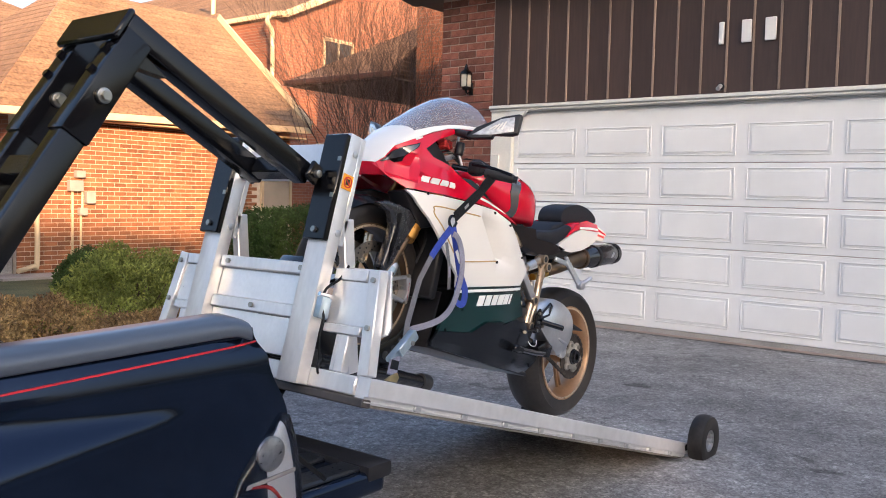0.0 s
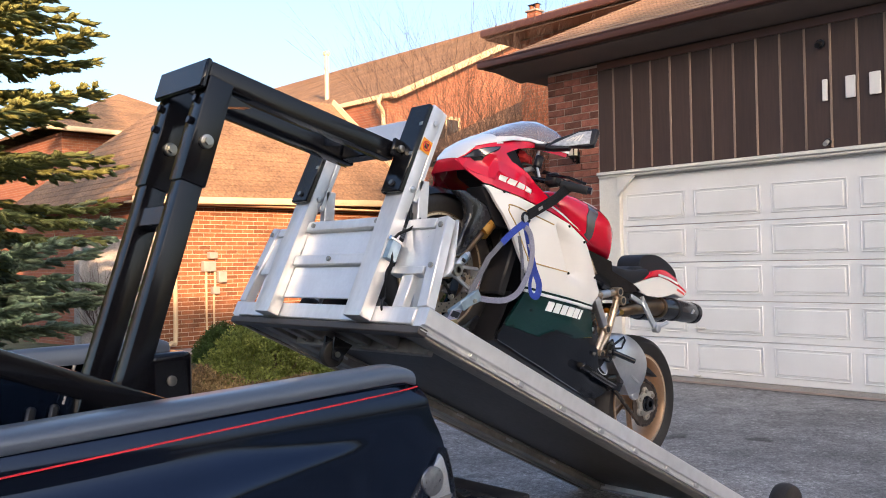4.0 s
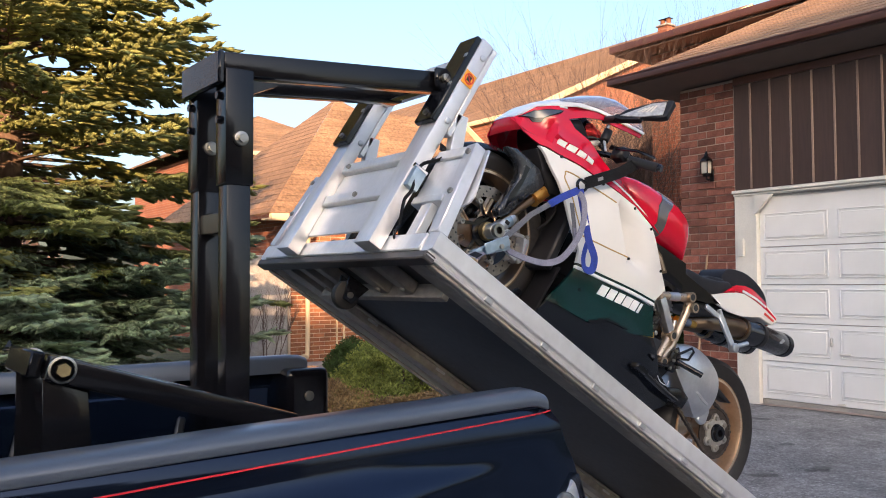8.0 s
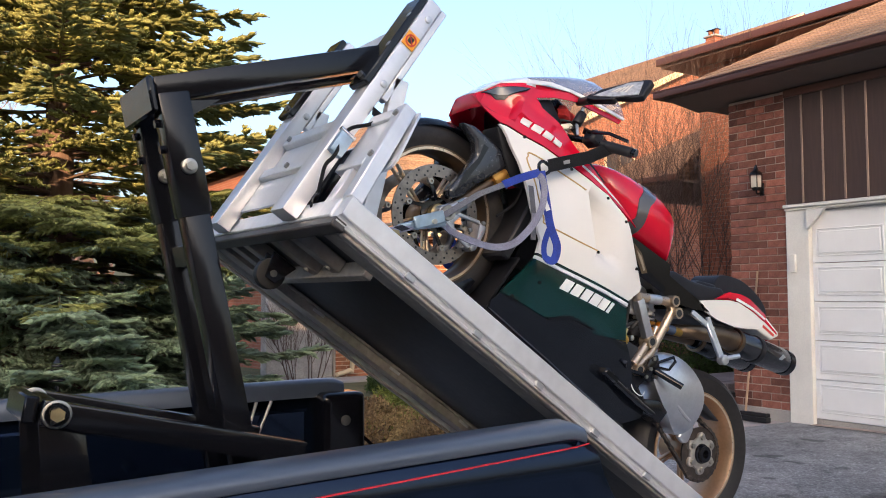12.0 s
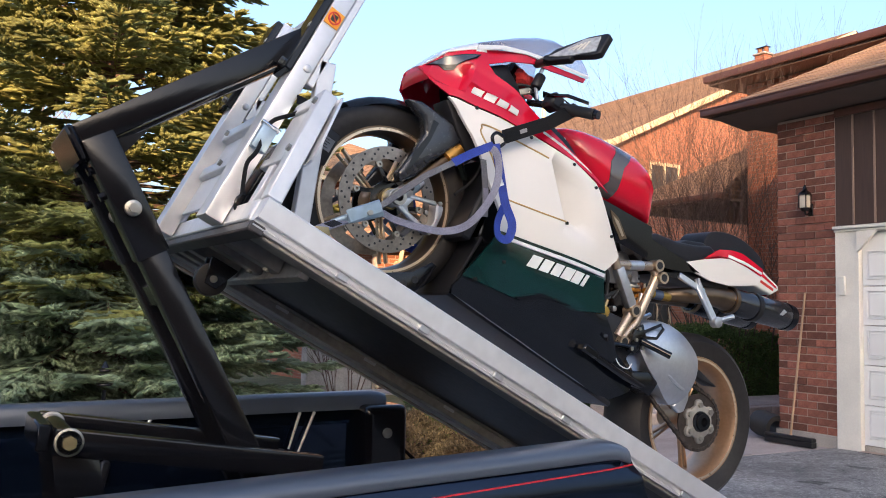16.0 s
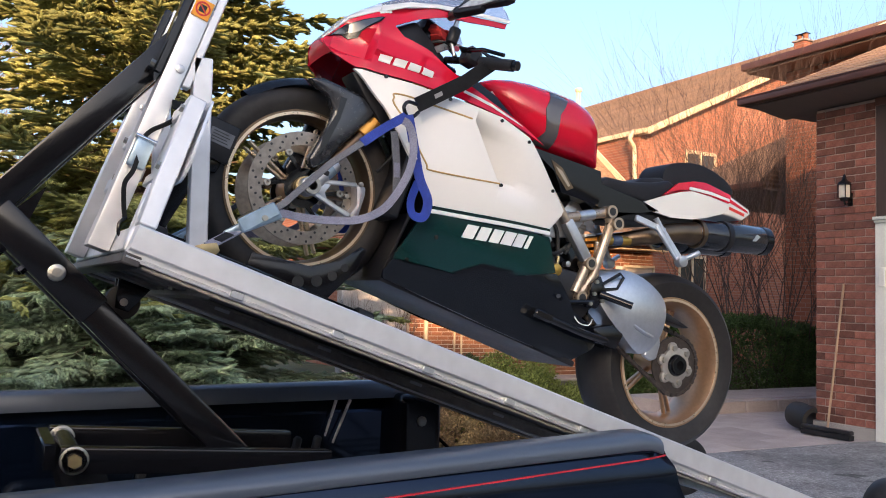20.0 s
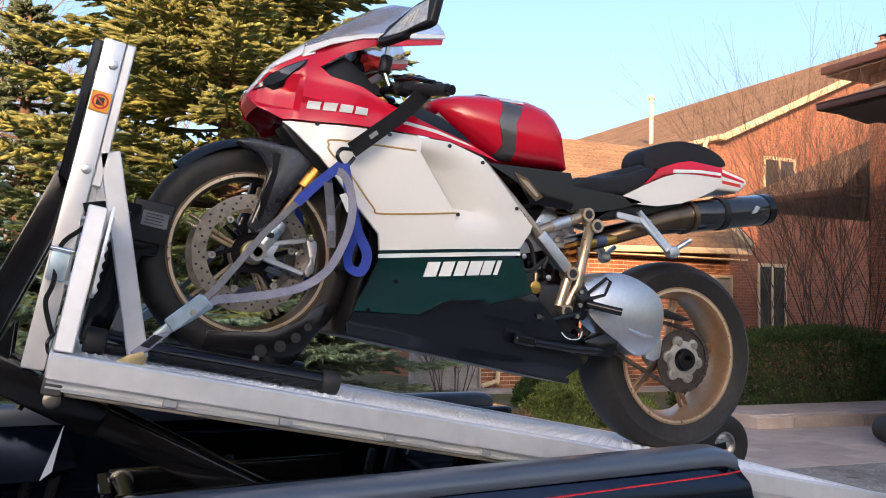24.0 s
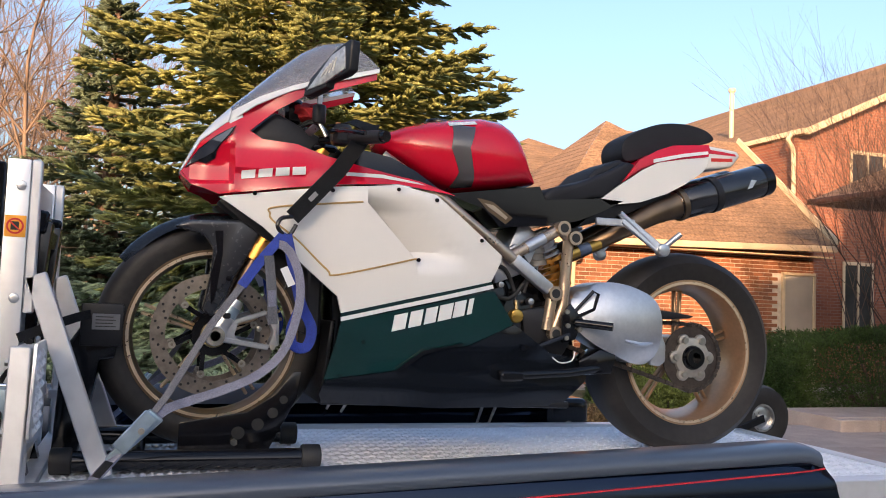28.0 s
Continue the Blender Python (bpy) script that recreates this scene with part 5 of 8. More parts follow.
for s in (-1, 1):
    y = lambda v: s * v

    def wing(name, v0, v1, x0, x1, z0, z1, bev=0.003, mat="alu"):
        return dpart(name, box(x0, x1, min(y(v0), y(v1)), max(y(v0), y(v1)), z0, z1, bev), mat)
    cp = dpart("corner_post", beam((-1.832, y(0.500), DZ + 0.009), (-1.832, y(0.462), 0.336), 0.040, 0.044, 0.003, (0, 1, 0)), "alu", "slanted square corner post")
    wing("top_rail", 0.302, 0.437, -1.850, -1.815, 0.298, 0.334)
    wing("mid_rail", 0.302, 0.452, -1.850, -1.815, 0.138, 0.165)
    wing("wing_panel", 0.302, 0.456, -1.842, -1.836, 0.166, 0.297, 0.001, "alu_plate")
    wing("mid_post", 0.375, 0.412, -1.848, -1.818, DZ + 0.007, 0.137)
    wing("mid_post_side", 0.355, 0.374, -1.843, -1.822, DZ + 0.007, 0.137)
    for zz, vv in ((0.305, 0.468), (0.165, 0.484)):
        dpart("bolt", cyl((-1.855, y(vv), zz), (1, 0, 0), 0.009, 0.010, 6), "zinc", "", cp)
    if s < 0:
        pl = [(0.33, 0.148), (0.50, 0.148), (0.522, 0.158), (0.53, 0.178), (0.485, 0.345), (0.33, 0.345)]
        quarter = Matrix(((0, 1, 0, 0), (1, 0, 0, 0), (0, 0, 1, 0), (0, 0, 0, 1)))
        dpart("wing_plate", prism([(-a, z) for a, z in pl], -1.806, -1.800, 0.0, swap=quarter), "alu_plate", "aluminium treadplate wing")
        treads(0.165, 0.335, -0.48, -0.345, lambda a, b, h: (-1.800 + h, b, a), "wing_tread")
LX, LY = (UX0 + UX1) / 2, -0.3015
dpart("warning_label", box(LX - 0.022, LX + 0.022, LY - 0.002, LY + 0.0005, 0.569, 0.617, 0.001), "sticker", "orange warning label with a red ring")
dpart("ring_print", lathe([(0.014, -0.0008), (0.018, -0.0008), (0.018, 0.0008), (0.014, 0.0008)], (LX, LY - 0.003, 0.593), (0, 1, 0), 28), "sticker_red")
dpart("sign_print", box(LX - 0.009, LX + 0.008, LY - 0.0032, LY - 0.002, 0.584, 0.603, 0.0006), "black_print")
dpart("sign_slash", beam((LX - 0.012, LY - 0.0036, 0.604), (LX + 0.012, LY - 0.0036, 0.582), 0.003, 0.001, 0.0), "sticker_red")
# ratchet buckle with a black tail on the near upright
bk = dpart("ratchet_buckle", box(UX0 + 0.004, UX0 + 0.046, -0.328, -0.302, 0.170, 0.235, 0.006, seg=2), "buckle_blue", "pale blue metal strap buckle")
dpart("buckle_bar", cyl((UX0 + 0.025, -0.315, 0.241), (1, 0, 0), 0.007, 0.05, 10), "chrome", "", bk)
dpart("strap_tail", strip(smooth_path([(-1.83, -0.335, 0.345), (-1.85, -0.33, 0.30), (UX0 + 0.02, -0.314, 0.25), (UX0 + 0.024, -0.332, 0.165), (UX0 + 0.018, -0.334, 0.125), (UX0 + 0.032, -0.332, 0.085), (UX0 + 0.05, -0.325, 0.05)], 5), 0.010, 0.004, (1, 0.4, 0)), "strap_black", "black webbing tail")
dpart("hook", tube(smooth_path([(UX0 + 0.05, -0.325, 0.055), (UX0 + 0.042, -0.33, 0.035), (UX0 + 0.052, -0.33, 0.012), (UX0 + 0.066, -0.325, 0.03)], 5), 0.004, 8), "black_steel", "bent wire hook")
dpart("chock_strap", strip(smooth_path([(-1.86, -0.31, 0.345), (-1.80, -0.25, 0.372), (-1.735, -0.10, 0.395), (-1.70, 0.0, 0.40)], 5), 0.022, 0.003, (0, 0.3, 1)), "strap_black", "black webbing to the chock")
# tail wheels
for s, y, wx in ((-1, DN - 0.052, 0.645), (1, 0.43, 0.715)):
    tw = dpart("tail_wheel", lathe([(0.056, -0.036), (0.096, -0.044), (0.118, -0.036), (0.127, -0.014), (0.127, 0.014), (0.118, 0.036), (0.096, 0.044), (0.056, 0.036)], (wx, y, 0.060), (0, 1, 0), 36), "rubber", "small solid rubber tail wheel")
    dpart("rim", lathe([(0.012, -0.022), (0.030, -0.024), (0.044, -0.020), (0.047, -0.034), (0.054, -0.034), (0.054, 0.034), (0.047, 0.034), (0.044, 0.020), (0.030, 0.024), (0.012, 0.022)], (wx, y, 0.060), (0, 1, 0), 28), "steel", "", tw)
    dpart("axle", cyl((wx, y, 0.060), (0, 1, 0), 0.013, 0.085, 14, 0.003), "steel", "", tw)
    dpart("wheel_arm", beam((D1 - 0.06, y + 0.05 * (1 if s < 0 else -1) * 0.9, DZ - 0.02), (wx, y + 0.05 * (1 if s < 0 else -1) * 0.8, 0.060), 0.03, 0.008, 0.003, (0, 1, 0)), "black_steel", "", tw)

# boom: turns about its pin in the bed; built standing upright
PX, PZ = -0.546, 0.585
boom = thing("lift_boom", "black painted steel lift boom of square tubes", "hoist arm")


def bpart(name, bm, mat="black_steel", label="", parent=None):
    return part(name, bm, mat, parent or boom, label)


for y in (-0.235 + 0.036, 0.01):
    lo = bpart("post", box(-0.034, 0.034, y - 0.03, y + 0.03, -0.08, 0.94, 0.006, seg=2))
    hi = bpart("post_sleeve", box(-0.04, 0.04, y - 0.036, y + 0.036, 0.925, 1.236, 0.007, seg=2))
    bpart("pivot_bolt", cyl((0.0, y - 0.043, 1.048), (0, 1, 0), 0.02, 0.014, 20, 0.003), "zinc", "zinc bolt with washer", hi)
    bpart("bolt_head", cyl((0.0, y - 0.054, 1.048), (0, 1, 0), 0.012, 0.012, 6), "zinc", "", hi)
    for zz in (1.165, 1.10):
        bpart("bolt", cyl((-0.045, y, zz), (1, 0, 0), 0.011, 0.014, 6), "black_gloss", "", hi)
    bpart("arm", beam((-0.04, y, 1.246), (0.66, y, 1.292), 0.064, 0.056, 0.006, (0, 1, 0), seg=2))
    bpart("arm_gusset", prism([(0.041, 1.175), (0.12, 1.208), (0.041, 1.212)], y - 0.02, y + 0.02), "black_steel")
bpart("rung", box(-0.025, 0.025, -0.168, -0.021, 0.80, 0.86, 0.004))
bpart("top_tie", box(-0.06, -0.0405, -0.235, 0.046, 1.190, 1.280, 0.006))
bpart("end_tie", box(0.60, 0.645, -0.167, -0.022, 1.262, 1.32, 0.004))
bpart("cross_bar", tube([(0.665, -0.228, 1.30), (0.665, 0.10, 1.30)], 0.018, 14))
for y in (-0.238, 0.05):
    bpart("pivot_ear", box(0.635, 0.685, y - 0.008, y + 0.008, 1.268, 1.332, 0.006))
bpart("pin", cyl((0.665, -0.25, 1.30), (0, 1, 0), 0.012, 0.02, 14, 0.002), "zinc")

# rocker: the low arm in the bed that follows the boom
rocker = thing("lift_rocker", "black steel rocker arm with a zinc bolt in the bed", "lever")
for y in (-0.30, 0.02):
    a = part("rocker_arm", beam((-0.03, y, 0.0), (0.60, y, -0.05), 0.058, 0.045, 0.006, seg=2), "black_steel", rocker)
    part("pivot_bolt", cyl((0, y - 0.027, 0), (0, 1, 0), 0.031, 0.006, 24, 0.001), "zinc", a, "zinc bolt with washer")
    part("bolt_head", cyl((0, y - 0.036, 0), (0, 1, 0), 0.016, 0.012, 6), "zinc_gold", a)
part("cross_tube", tube([(0.0, -0.33, 0.0), (0.0, 0.05, 0.0)], 0.026, 14), "black_steel", rocker)
part("tie_plate", box(-0.06, -0.03, -0.27, -0.01, -0.03, 0.03, 0.004), "black_steel", rocker)
for y in (-0.295, 0.015):
    part("web_plate", prism([(-0.03, -0.02), (0.07, -0.035), (0.15, -0.30), (0.03, -0.30)], y - 0.006, y + 0.006, 0.002), "black_steel", rocker)
base = thing("lift_mount", "black steel mounting frame bolted into the truck bed", "mount")
for y in (-0.24, -0.04):
    part("web_plate", prism([(-1.15, 0.545), (-0.40, 0.545), (-0.45, 0.66), (-0.60, 0.68), (-0.95, 0.60)], y - 0.008, y + 0.008, 0.003), "black_steel", base)
part("foot_plate", box(-1.2, -0.3, -0.36, 0.08, 0.546, 0.558, 0.003), "black_steel", base)
part("pivot_pin", cyl((PX, -0.1, PZ), (0, 1, 0), 0.022, 0.44, 16), "zinc", base)

# ---- sport motorcycle, in deck space: x to the rear, z off the deck, centre line y = 0 ----
bike = thing("sport_motorcycle", "red, white and dark green sport motorcycle with gold wheels, strapped down", "motorcycle")
FW, FZ, FR = -1.425, 0.352, 0.300       # front axle and tyre radius
RW, RWZ, RR = 0.035, 0.337, 0.317       # rear axle and tyre radius


BODY_X = [(-1.56, 0.02), (-1.50, 0.10), (-1.40, 0.165), (-1.25, 0.20), (-1.05, 0.225), (-0.85, 0.235), (-0.65, 0.22), (-0.4, 0.18)]
BODY_Z = [(0.17, 0.80), (0.25, 0.89), (0.40, 0.97), (0.55, 1.0), (0.72, 1.0), (0.85, 0.86), (0.97, 0.70), (1.08, 0.66)]


def body_y(x, z):
    return lerp_table(x, BODY_X) * lerp_table(z, BODY_Z)


def shell(outline, depth, thick=0.008, curve=0, step=0.035, side=-1, lift=0.0, cuts=()):
    """A bent panel: an outline in x and z, laid on the surface y = depth(x, z) on one side of the bike, with thickness."""
    pts = [(p.x, p.z) for p in smooth_path([(x, 0, z) for x, z in outline], curve, True)] if curve else outline
    bm = bmesh.new()
    bm.faces.new([bm.verts.new((x, 0, z)) for x, z in pts])
    xs, zs = [p[0] for p in pts], [p[1] for p in pts]
    for lo, hi, axis in ((min(xs), max(xs), 0), (min(zs), max(zs), 2)):
        v = lo + step * 0.5
        while v < hi:
            co = [0, 0, 0]
            co[axis] = v
            no = [0, 0, 0]
            no[axis] = 1
            bmesh.ops.bisect_plane(bm, geom=bm.verts[:] + bm.edges[:] + bm.faces[:], plane_co=co, plane_no=no, dist=1e-5)
            v += step
    for co, no in cuts:
        bmesh.ops.bisect_plane(bm, geom=bm.verts[:] + bm.edges[:] + bm.faces[:], plane_co=co, plane_no=no, dist=1e-5)
    faces = bm.faces[:]
    edges = [e for e in bm.edges if len(e.link_faces) == 1]
    inner = {}
    for v in bm.verts[:]:
        y = depth(v.co.x, v.co.z) + lift
        inner[v] = bm.verts.new((v.co.x, side * max(y - thick, 0.0), v.co.z))
        v.co.y = side * y
    for f in faces:
        bm.faces.new([inner[v] for v in reversed(f.verts)])
    for e in edges:
        a, b = e.verts
        bm.faces.new((a, b, inner[b], inner[a]))
    return bm


def both(name, outline, mat, depth=body_y, label="", parent=None, angle=50, **kw):
    out = []
    for s in (-1, 1):
        out.append(part(name, shell(outline, depth, side=s, **kw), mat, parent or bike, label, angle=angle))
    return out


def bp(name, bm, mat, label="", parent=None):
    return part(name, bm, mat, parent or bike, label)


def wheel(cx, cz, radius, half, rim_r, name, spokes, well=0.034):
    """Tyre, wide gold rim with a deep well, thin spokes and a hub."""
    w = bp(name, lathe([(rim_r - 0.004, -half * 0.80), (rim_r + 0.02, -half * 0.93), (radius - 0.035, -half), (radius - 0.014, -half * 0.82), (radius - 0.003, -half * 0.45), (radius, 0),
                        (radius - 0.003, half * 0.45), (radius - 0.014, half * 0.82), (radius - 0.035, half), (rim_r + 0.02, half * 0.93), (rim_r - 0.004, half * 0.80)], (cx, 0, cz), (0, 1, 0), 72),
           "rubber", "black slick sport tyre")
    rw = half * 0.80
    bp("rim", lathe([(rim_r, -rw), (rim_r + 0.003, -rw - 0.006), (rim_r - 0.012, -rw - 0.006), (rim_r - well * 0.53, -rw + 0.004), (rim_r - well * 0.94, -rw * 0.35), (rim_r - well, rw * 0.35), (rim_r - well * 0.53, rw - 0.004),
                     (rim_r - 0.012, rw + 0.006), (rim_r + 0.003, rw + 0.006), (rim_r, rw), (rim_r - well * 0.55, 0)], (cx, 0, cz), (0, 1, 0), 72), "bronze_rim" if well < 0.03 else "gold_rim", "gold painted rim", w)
    for s in (-1, 1):
        bp("rim_stripe", lathe([(rim_r - 0.011, s * (rw + 0.0055)), (rim_r - 0.003, s * (rw + 0.0055)), (rim_r - 0.003, s * (rw + 0.0075)), (rim_r - 0.011, s * (rw + 0.0075))], (cx, 0, cz), (0, 1, 0), 60), "rim_edge", "", w)
    for k in range(spokes):
        a = k * math.tau / spokes + 0.3
        for d in (-0.12, 0.12):
            p0 = (cx + 0.045 * math.cos(a + d), 0, cz + 0.045 * math.sin(a + d))
            p1 = (cx + (rim_r - 0.03) * math.cos(a + d * 0.5), 0, cz + (rim_r - 0.03) * math.sin(a + d * 0.5))
            bp("spoke", beam(p0, p1, 0.0095, 0.018, 0.003), "rim_edge" if well < 0.03 else "gold_rim", "", w)
    bp("hub", cyl((cx, 0, cz), (0, 1, 0), 0.05, half * 1.5, 28, 0.008), "gold_rim", "", w)
    return w


fwheel = wheel(FW, FZ, FR, 0.058, 0.222, "front_wheel", 5, 0.019)
wheel(RW, RWZ, RR, 0.092, 0.226, "rear_wheel", 5)
# brake discs: drilled ring with inner carrier and bobbins
for s in (-1, 1):
    y = s * 0.066
    disc = bp("brake_disc", lathe([(0.122, y - 0.0025), (0.160, y - 0.0025), (0.160, y + 0.0025), (0.122, y + 0.0025)], (FW, 0, FZ), (0, 1, 0), 64), "disc_steel", "drilled steel brake disc")
    hb = bmesh.new()
    for k in range(60):
        a = k * math.tau / 60
        r = (0.129, 0.151, 0.140)[k % 3]
        cyl((FW + r * math.cos(a), y + s * 0.0027, FZ + r * math.sin(a)), (0, 1, 0), 0.0037, 0.001, 8, bm=hb)
    tagged(bp("drill_hole", hb, "black_print", "", disc), "drilled holes", kind="stuff")
    for k in range(6):
        a = k * math.tau / 6 + 0.27
        bp("disc_tab", beam((FW + 0.104 * math.cos(a), y, FZ + 0.104 * math.sin(a)), (FW + 0.123 * math.cos(a), y, FZ + 0.123 * math.sin(a)), 0.020, 0.0045, 0.001), "disc_steel", "", disc)
        bp("bobbin", lathe([(0.004, -0.008), (0.0095, -0.008), (0.0095, 0.008), (0.004, 0.008)], (FW + 0.107 * math.cos(a), y, FZ + 0.107 * math.sin(a)), (0, 1, 0), 14), "zinc", "", disc)
        bp("carrier_arm", beam((FW + 0.05 * math.cos(a - 0.25), y, FZ + 0.05 * math.sin(a - 0.25)), (FW + 0.102 * math.cos(a), y, FZ + 0.102 * math.sin(a)), 0.012, 0.005, 0.001), "black_steel", "", disc)
    bp("carrier", lathe([(0.03, y - 0.004), (0.056, y - 0.004), (0.056, y + 0.004), (0.03, y + 0.004)], (FW, 0, FZ), (0, 1, 0), 32), "black_steel", "", disc)
    # fork leg: gold upper tube, bright slider, foot
    fy = s * 0.105
    top, mid, low = (-1.165, fy, 0.86), (-1.325, fy, 0.575), (-1.408, fy, 0.40)
    fk = bp("fork_leg", tube([top, mid], 0.027, 20), "fork_gold", "gold fork tube")
    bp("fork_slider", tube([mid, low], 0.015, 20), "bronze_rim", "", fk)
    bp("fork_collar", tube([(-1.318, fy, 0.588), (-1.335, fy, 0.552)], 0.030, 20), "fork_gold", "", fk)
    at = lambda f: (FW + 0.115 * f, fy, FZ + 0.205 * f)
    bp("fork_foot", tube([at(0.46), at(0.40), at(0.14), at(0.0)], [0.018, 0.0215, 0.0225, 0.020], 18), "alu_cast", "", fk)
    bp("foot_label", tube([at(0.37), at(0.25)], 0.0224, 18), "buckle_blue", "pale blue printed band", fk)
    bp("axle_spacer", lathe([(0.022, -0.012), (0.032, -0.012), (0.034, 0.0), (0.032, 0.012), (0.022, 0.012)], (FW, s * 0.078, FZ), (0, 1, 0), 24), "zinc_gold", "", fk)
    bp("axle_clamp", cyl((FW, fy, FZ), (0, 1, 0), 0.027, 0.05, 24, 0.006), "alu_cast", "", fk)
    bp("axle_nut", lathe([(0.013, -0.014), (0.024, -0.014), (0.024, 0.014), (0.013, 0.014)], (FW, fy + s * 0.026, FZ), (0, 1, 0), 20), "zinc", "", fk)
    cal = bp("brake_caliper", prism([(FW + 0.127, FZ + 0.066), (FW + 0.158, FZ + 0.070), (FW + 0.165, FZ + 0.045), (FW + 0.168, FZ - 0.024), (FW + 0.134, FZ - 0.031), (FW + 0.150, FZ + 0.010)], min(s * 0.05, s * 0.112), max(s * 0.05, s * 0.112), 0.008), "caliper", "grey radial brake caliper with red lettering bars")
    for k in range(6):
        zz = FZ + 0.046 - k * 0.0115
        bp("lettering_bar", box(FW + 0.150 + 0.0012 * k, FW + 0.150 + 0.0012 * k, min(s * 0.1122, s * 0.1138), max(s * 0.1122, s * 0.1138), zz - 0.0088, zz, 0.0005), "sticker_red", "", cal)
    bp("caliper_bracket", beam((FW + 0.018, s * 0.105, FZ + 0.026), (FW + 0.130, s * 0.105, FZ + 0.064), 0.013, 0.014, 0.003, (0, 1, 0)), "alu_cast", "", cal)
    bp("caliper_bracket", beam((FW + 0.020, s * 0.105, FZ - 0.010), (FW + 0.140, s * 0.105, FZ - 0.028), 0.015, 0.014, 0.003, (0, 1, 0)), "alu_cast", "", cal)
    bp("bracket_web", prism([(FW + 0.02, FZ + 0.020), (FW + 0.060, FZ + 0.036), (FW + 0.050, FZ + 0.004), (FW + 0.066, FZ - 0.014), (FW + 0.02, FZ - 0.006)], min(s * 0.101, s * 0.109), max(s * 0.101, s * 0.109), 0.002), "alu_cast", "", cal)
    for dx_, dz_ in ((0.112, 0.020), (0.140, 0.069), (0.150, -0.027)):
        bp("caliper_bolt", cyl((FW + dx_, s * 0.110, FZ + dz_), (0, 1, 0), 0.0075, 0.012, 8, 0.001), "zinc", "", cal)
    bp("hose_clip", box(FW + 0.016, FW + 0.036, min(s * 0.124, s * 0.131), max(s * 0.124, s * 0.131), FZ + 0.045, FZ + 0.060, 0.003), "black_plastic", "", fk)
    bp("brake_hose", tube(smooth_path([(-1.25, s * 0.1, 0.48), (-1.21, s * 0.09, 0.58), (-1.22, s * 0.07, 0.72), (-1.17, s * 0.06, 0.84)], 6), 0.005, 8), "rubber_dark", "", fk)
bp("axle", cyl((FW, 0, FZ), (0, 1, 0), 0.014, 0.26, 18), "steel", "", fwheel)
# front fender: arched over the tyre with side blades along the fork
fb = bmesh.new()
rings = []
for i in range(15):
    a = radians(142 - i * 8.0)
    r = FR + 0.016 + 0.012 * math.sin(i / 14 * math.pi)
    row = []
    for j in range(9):
        u = -1 + j / 4
        rr = r - 0.030 * abs(u) ** 2.4
        row.append(fb.verts.new((FW + rr * math.cos(a), 0.070 * u * (0.55 + 0.45 * min(1, i / 5)), FZ + rr * math.sin(a))))
    rings.append(row)
for r0, r1 in zip(rings, rings[1:]):
    for j in range(8):
        fb.faces.new((r0[j], r0[j + 1], r1[j + 1], r1[j]))
bmesh.ops.solidify(fb, geom=fb.faces[:], thickness=0.004)
fender = bp("front_fender", fb, "carbon", "black front fender")
for s in (-1, 1):
    bp("fender_blade", prism([(-1.50, 0.650), (-1.373, 0.658), (-1.318, 0.630), (-1.345, 0.575), (-1.385, 0.50), (-1.405, 0.44), (-1.438, 0.398), (-1.462, 0.418), (-1.447, 0.50), (-1.441, 0.575), (-1.47, 0.612), (-1.545, 0.628)], min(s * 0.088, s * 0.132), max(s * 0.088, s * 0.132), 0.012, seg=3), "satin_black", "", fender)
    bp("blade_slot", prism([(-1.440, 0.622), (-1.420, 0.624), (-1.418, 0.56), (-1.428, 0.47), (-1.440, 0.43), (-1.446, 0.50), (-1.432, 0.57)], min(s * 0.1315, s * 0.1335), max(s * 0.1315, s * 0.1335)), "black_gloss", "", fender)
    bp("fender_bolt", cyl((-1.40, s * 0.134, 0.50), (0, 1, 0), 0.007, 0.006, 10), "black_steel", "", fender)

# nose: red upper fairing with headlamp slots
nose_red = [(-1.535, 0.775), (-1.517, 0.806), (-1.487, 0.861), (-1.425, 0.908), (-1.355, 0.960), (-1.267, 1.006), (-1.195, 1.031), (-1.12, 1.052), (-1.035, 1.080), (-1.037, 1.062), (-1.154, 1.020), (-1.224, 1.000), (-1.304, 0.949),
            (-1.367, 0.890), (-1.335, 0.868), (-1.245, 0.860), (-1.172, 0.836), (-1.10, 0.818), (-1.02, 0.802), (-0.92, 0.784), (-0.822, 0.752), (-0.98, 0.772), (-1.15, 0.758), (-1.437, 0.716), (-1.475, 0.734), (-1.505, 0.742)]


def nose_y(x, z):
    """The nose's side: a scooped hollow below the lamp that ends at a ridge, and a sharp crease running back from it."""
    ramp = lambda v, a, b: max(0.0, min(1.0, (v - a) / (b - a)))
    scoop = ramp(x, -1.525, -1.425) * ramp(-x, 1.402, 1.414) * ramp(z, 0.744, 0.756) * ramp(-z, -0.85, -0.80)
    crease = ramp(x, -1.414, -1.398) * ramp(-x, 1.13, 1.32) * (ramp(-z, -0.845, -0.788) if z > 0.788 else ramp(z, 0.772, 0.788))
    return body_y(x, z) - 0.030 * scoop + 0.014 * crease


creases = [((0, 0, v), (0, 0, 1)) for v in (0.744, 0.756, 0.772, 0.788, 0.845)] + [((v, 0, 0), (1, 0, 0)) for v in (-1.414, -1.402)]
both("upper_fairing", nose_red, "red_paint", depth=nose_y, thick=0.006, step=0.016, cuts=creases, angle=22, label="glossy red upper fairing")


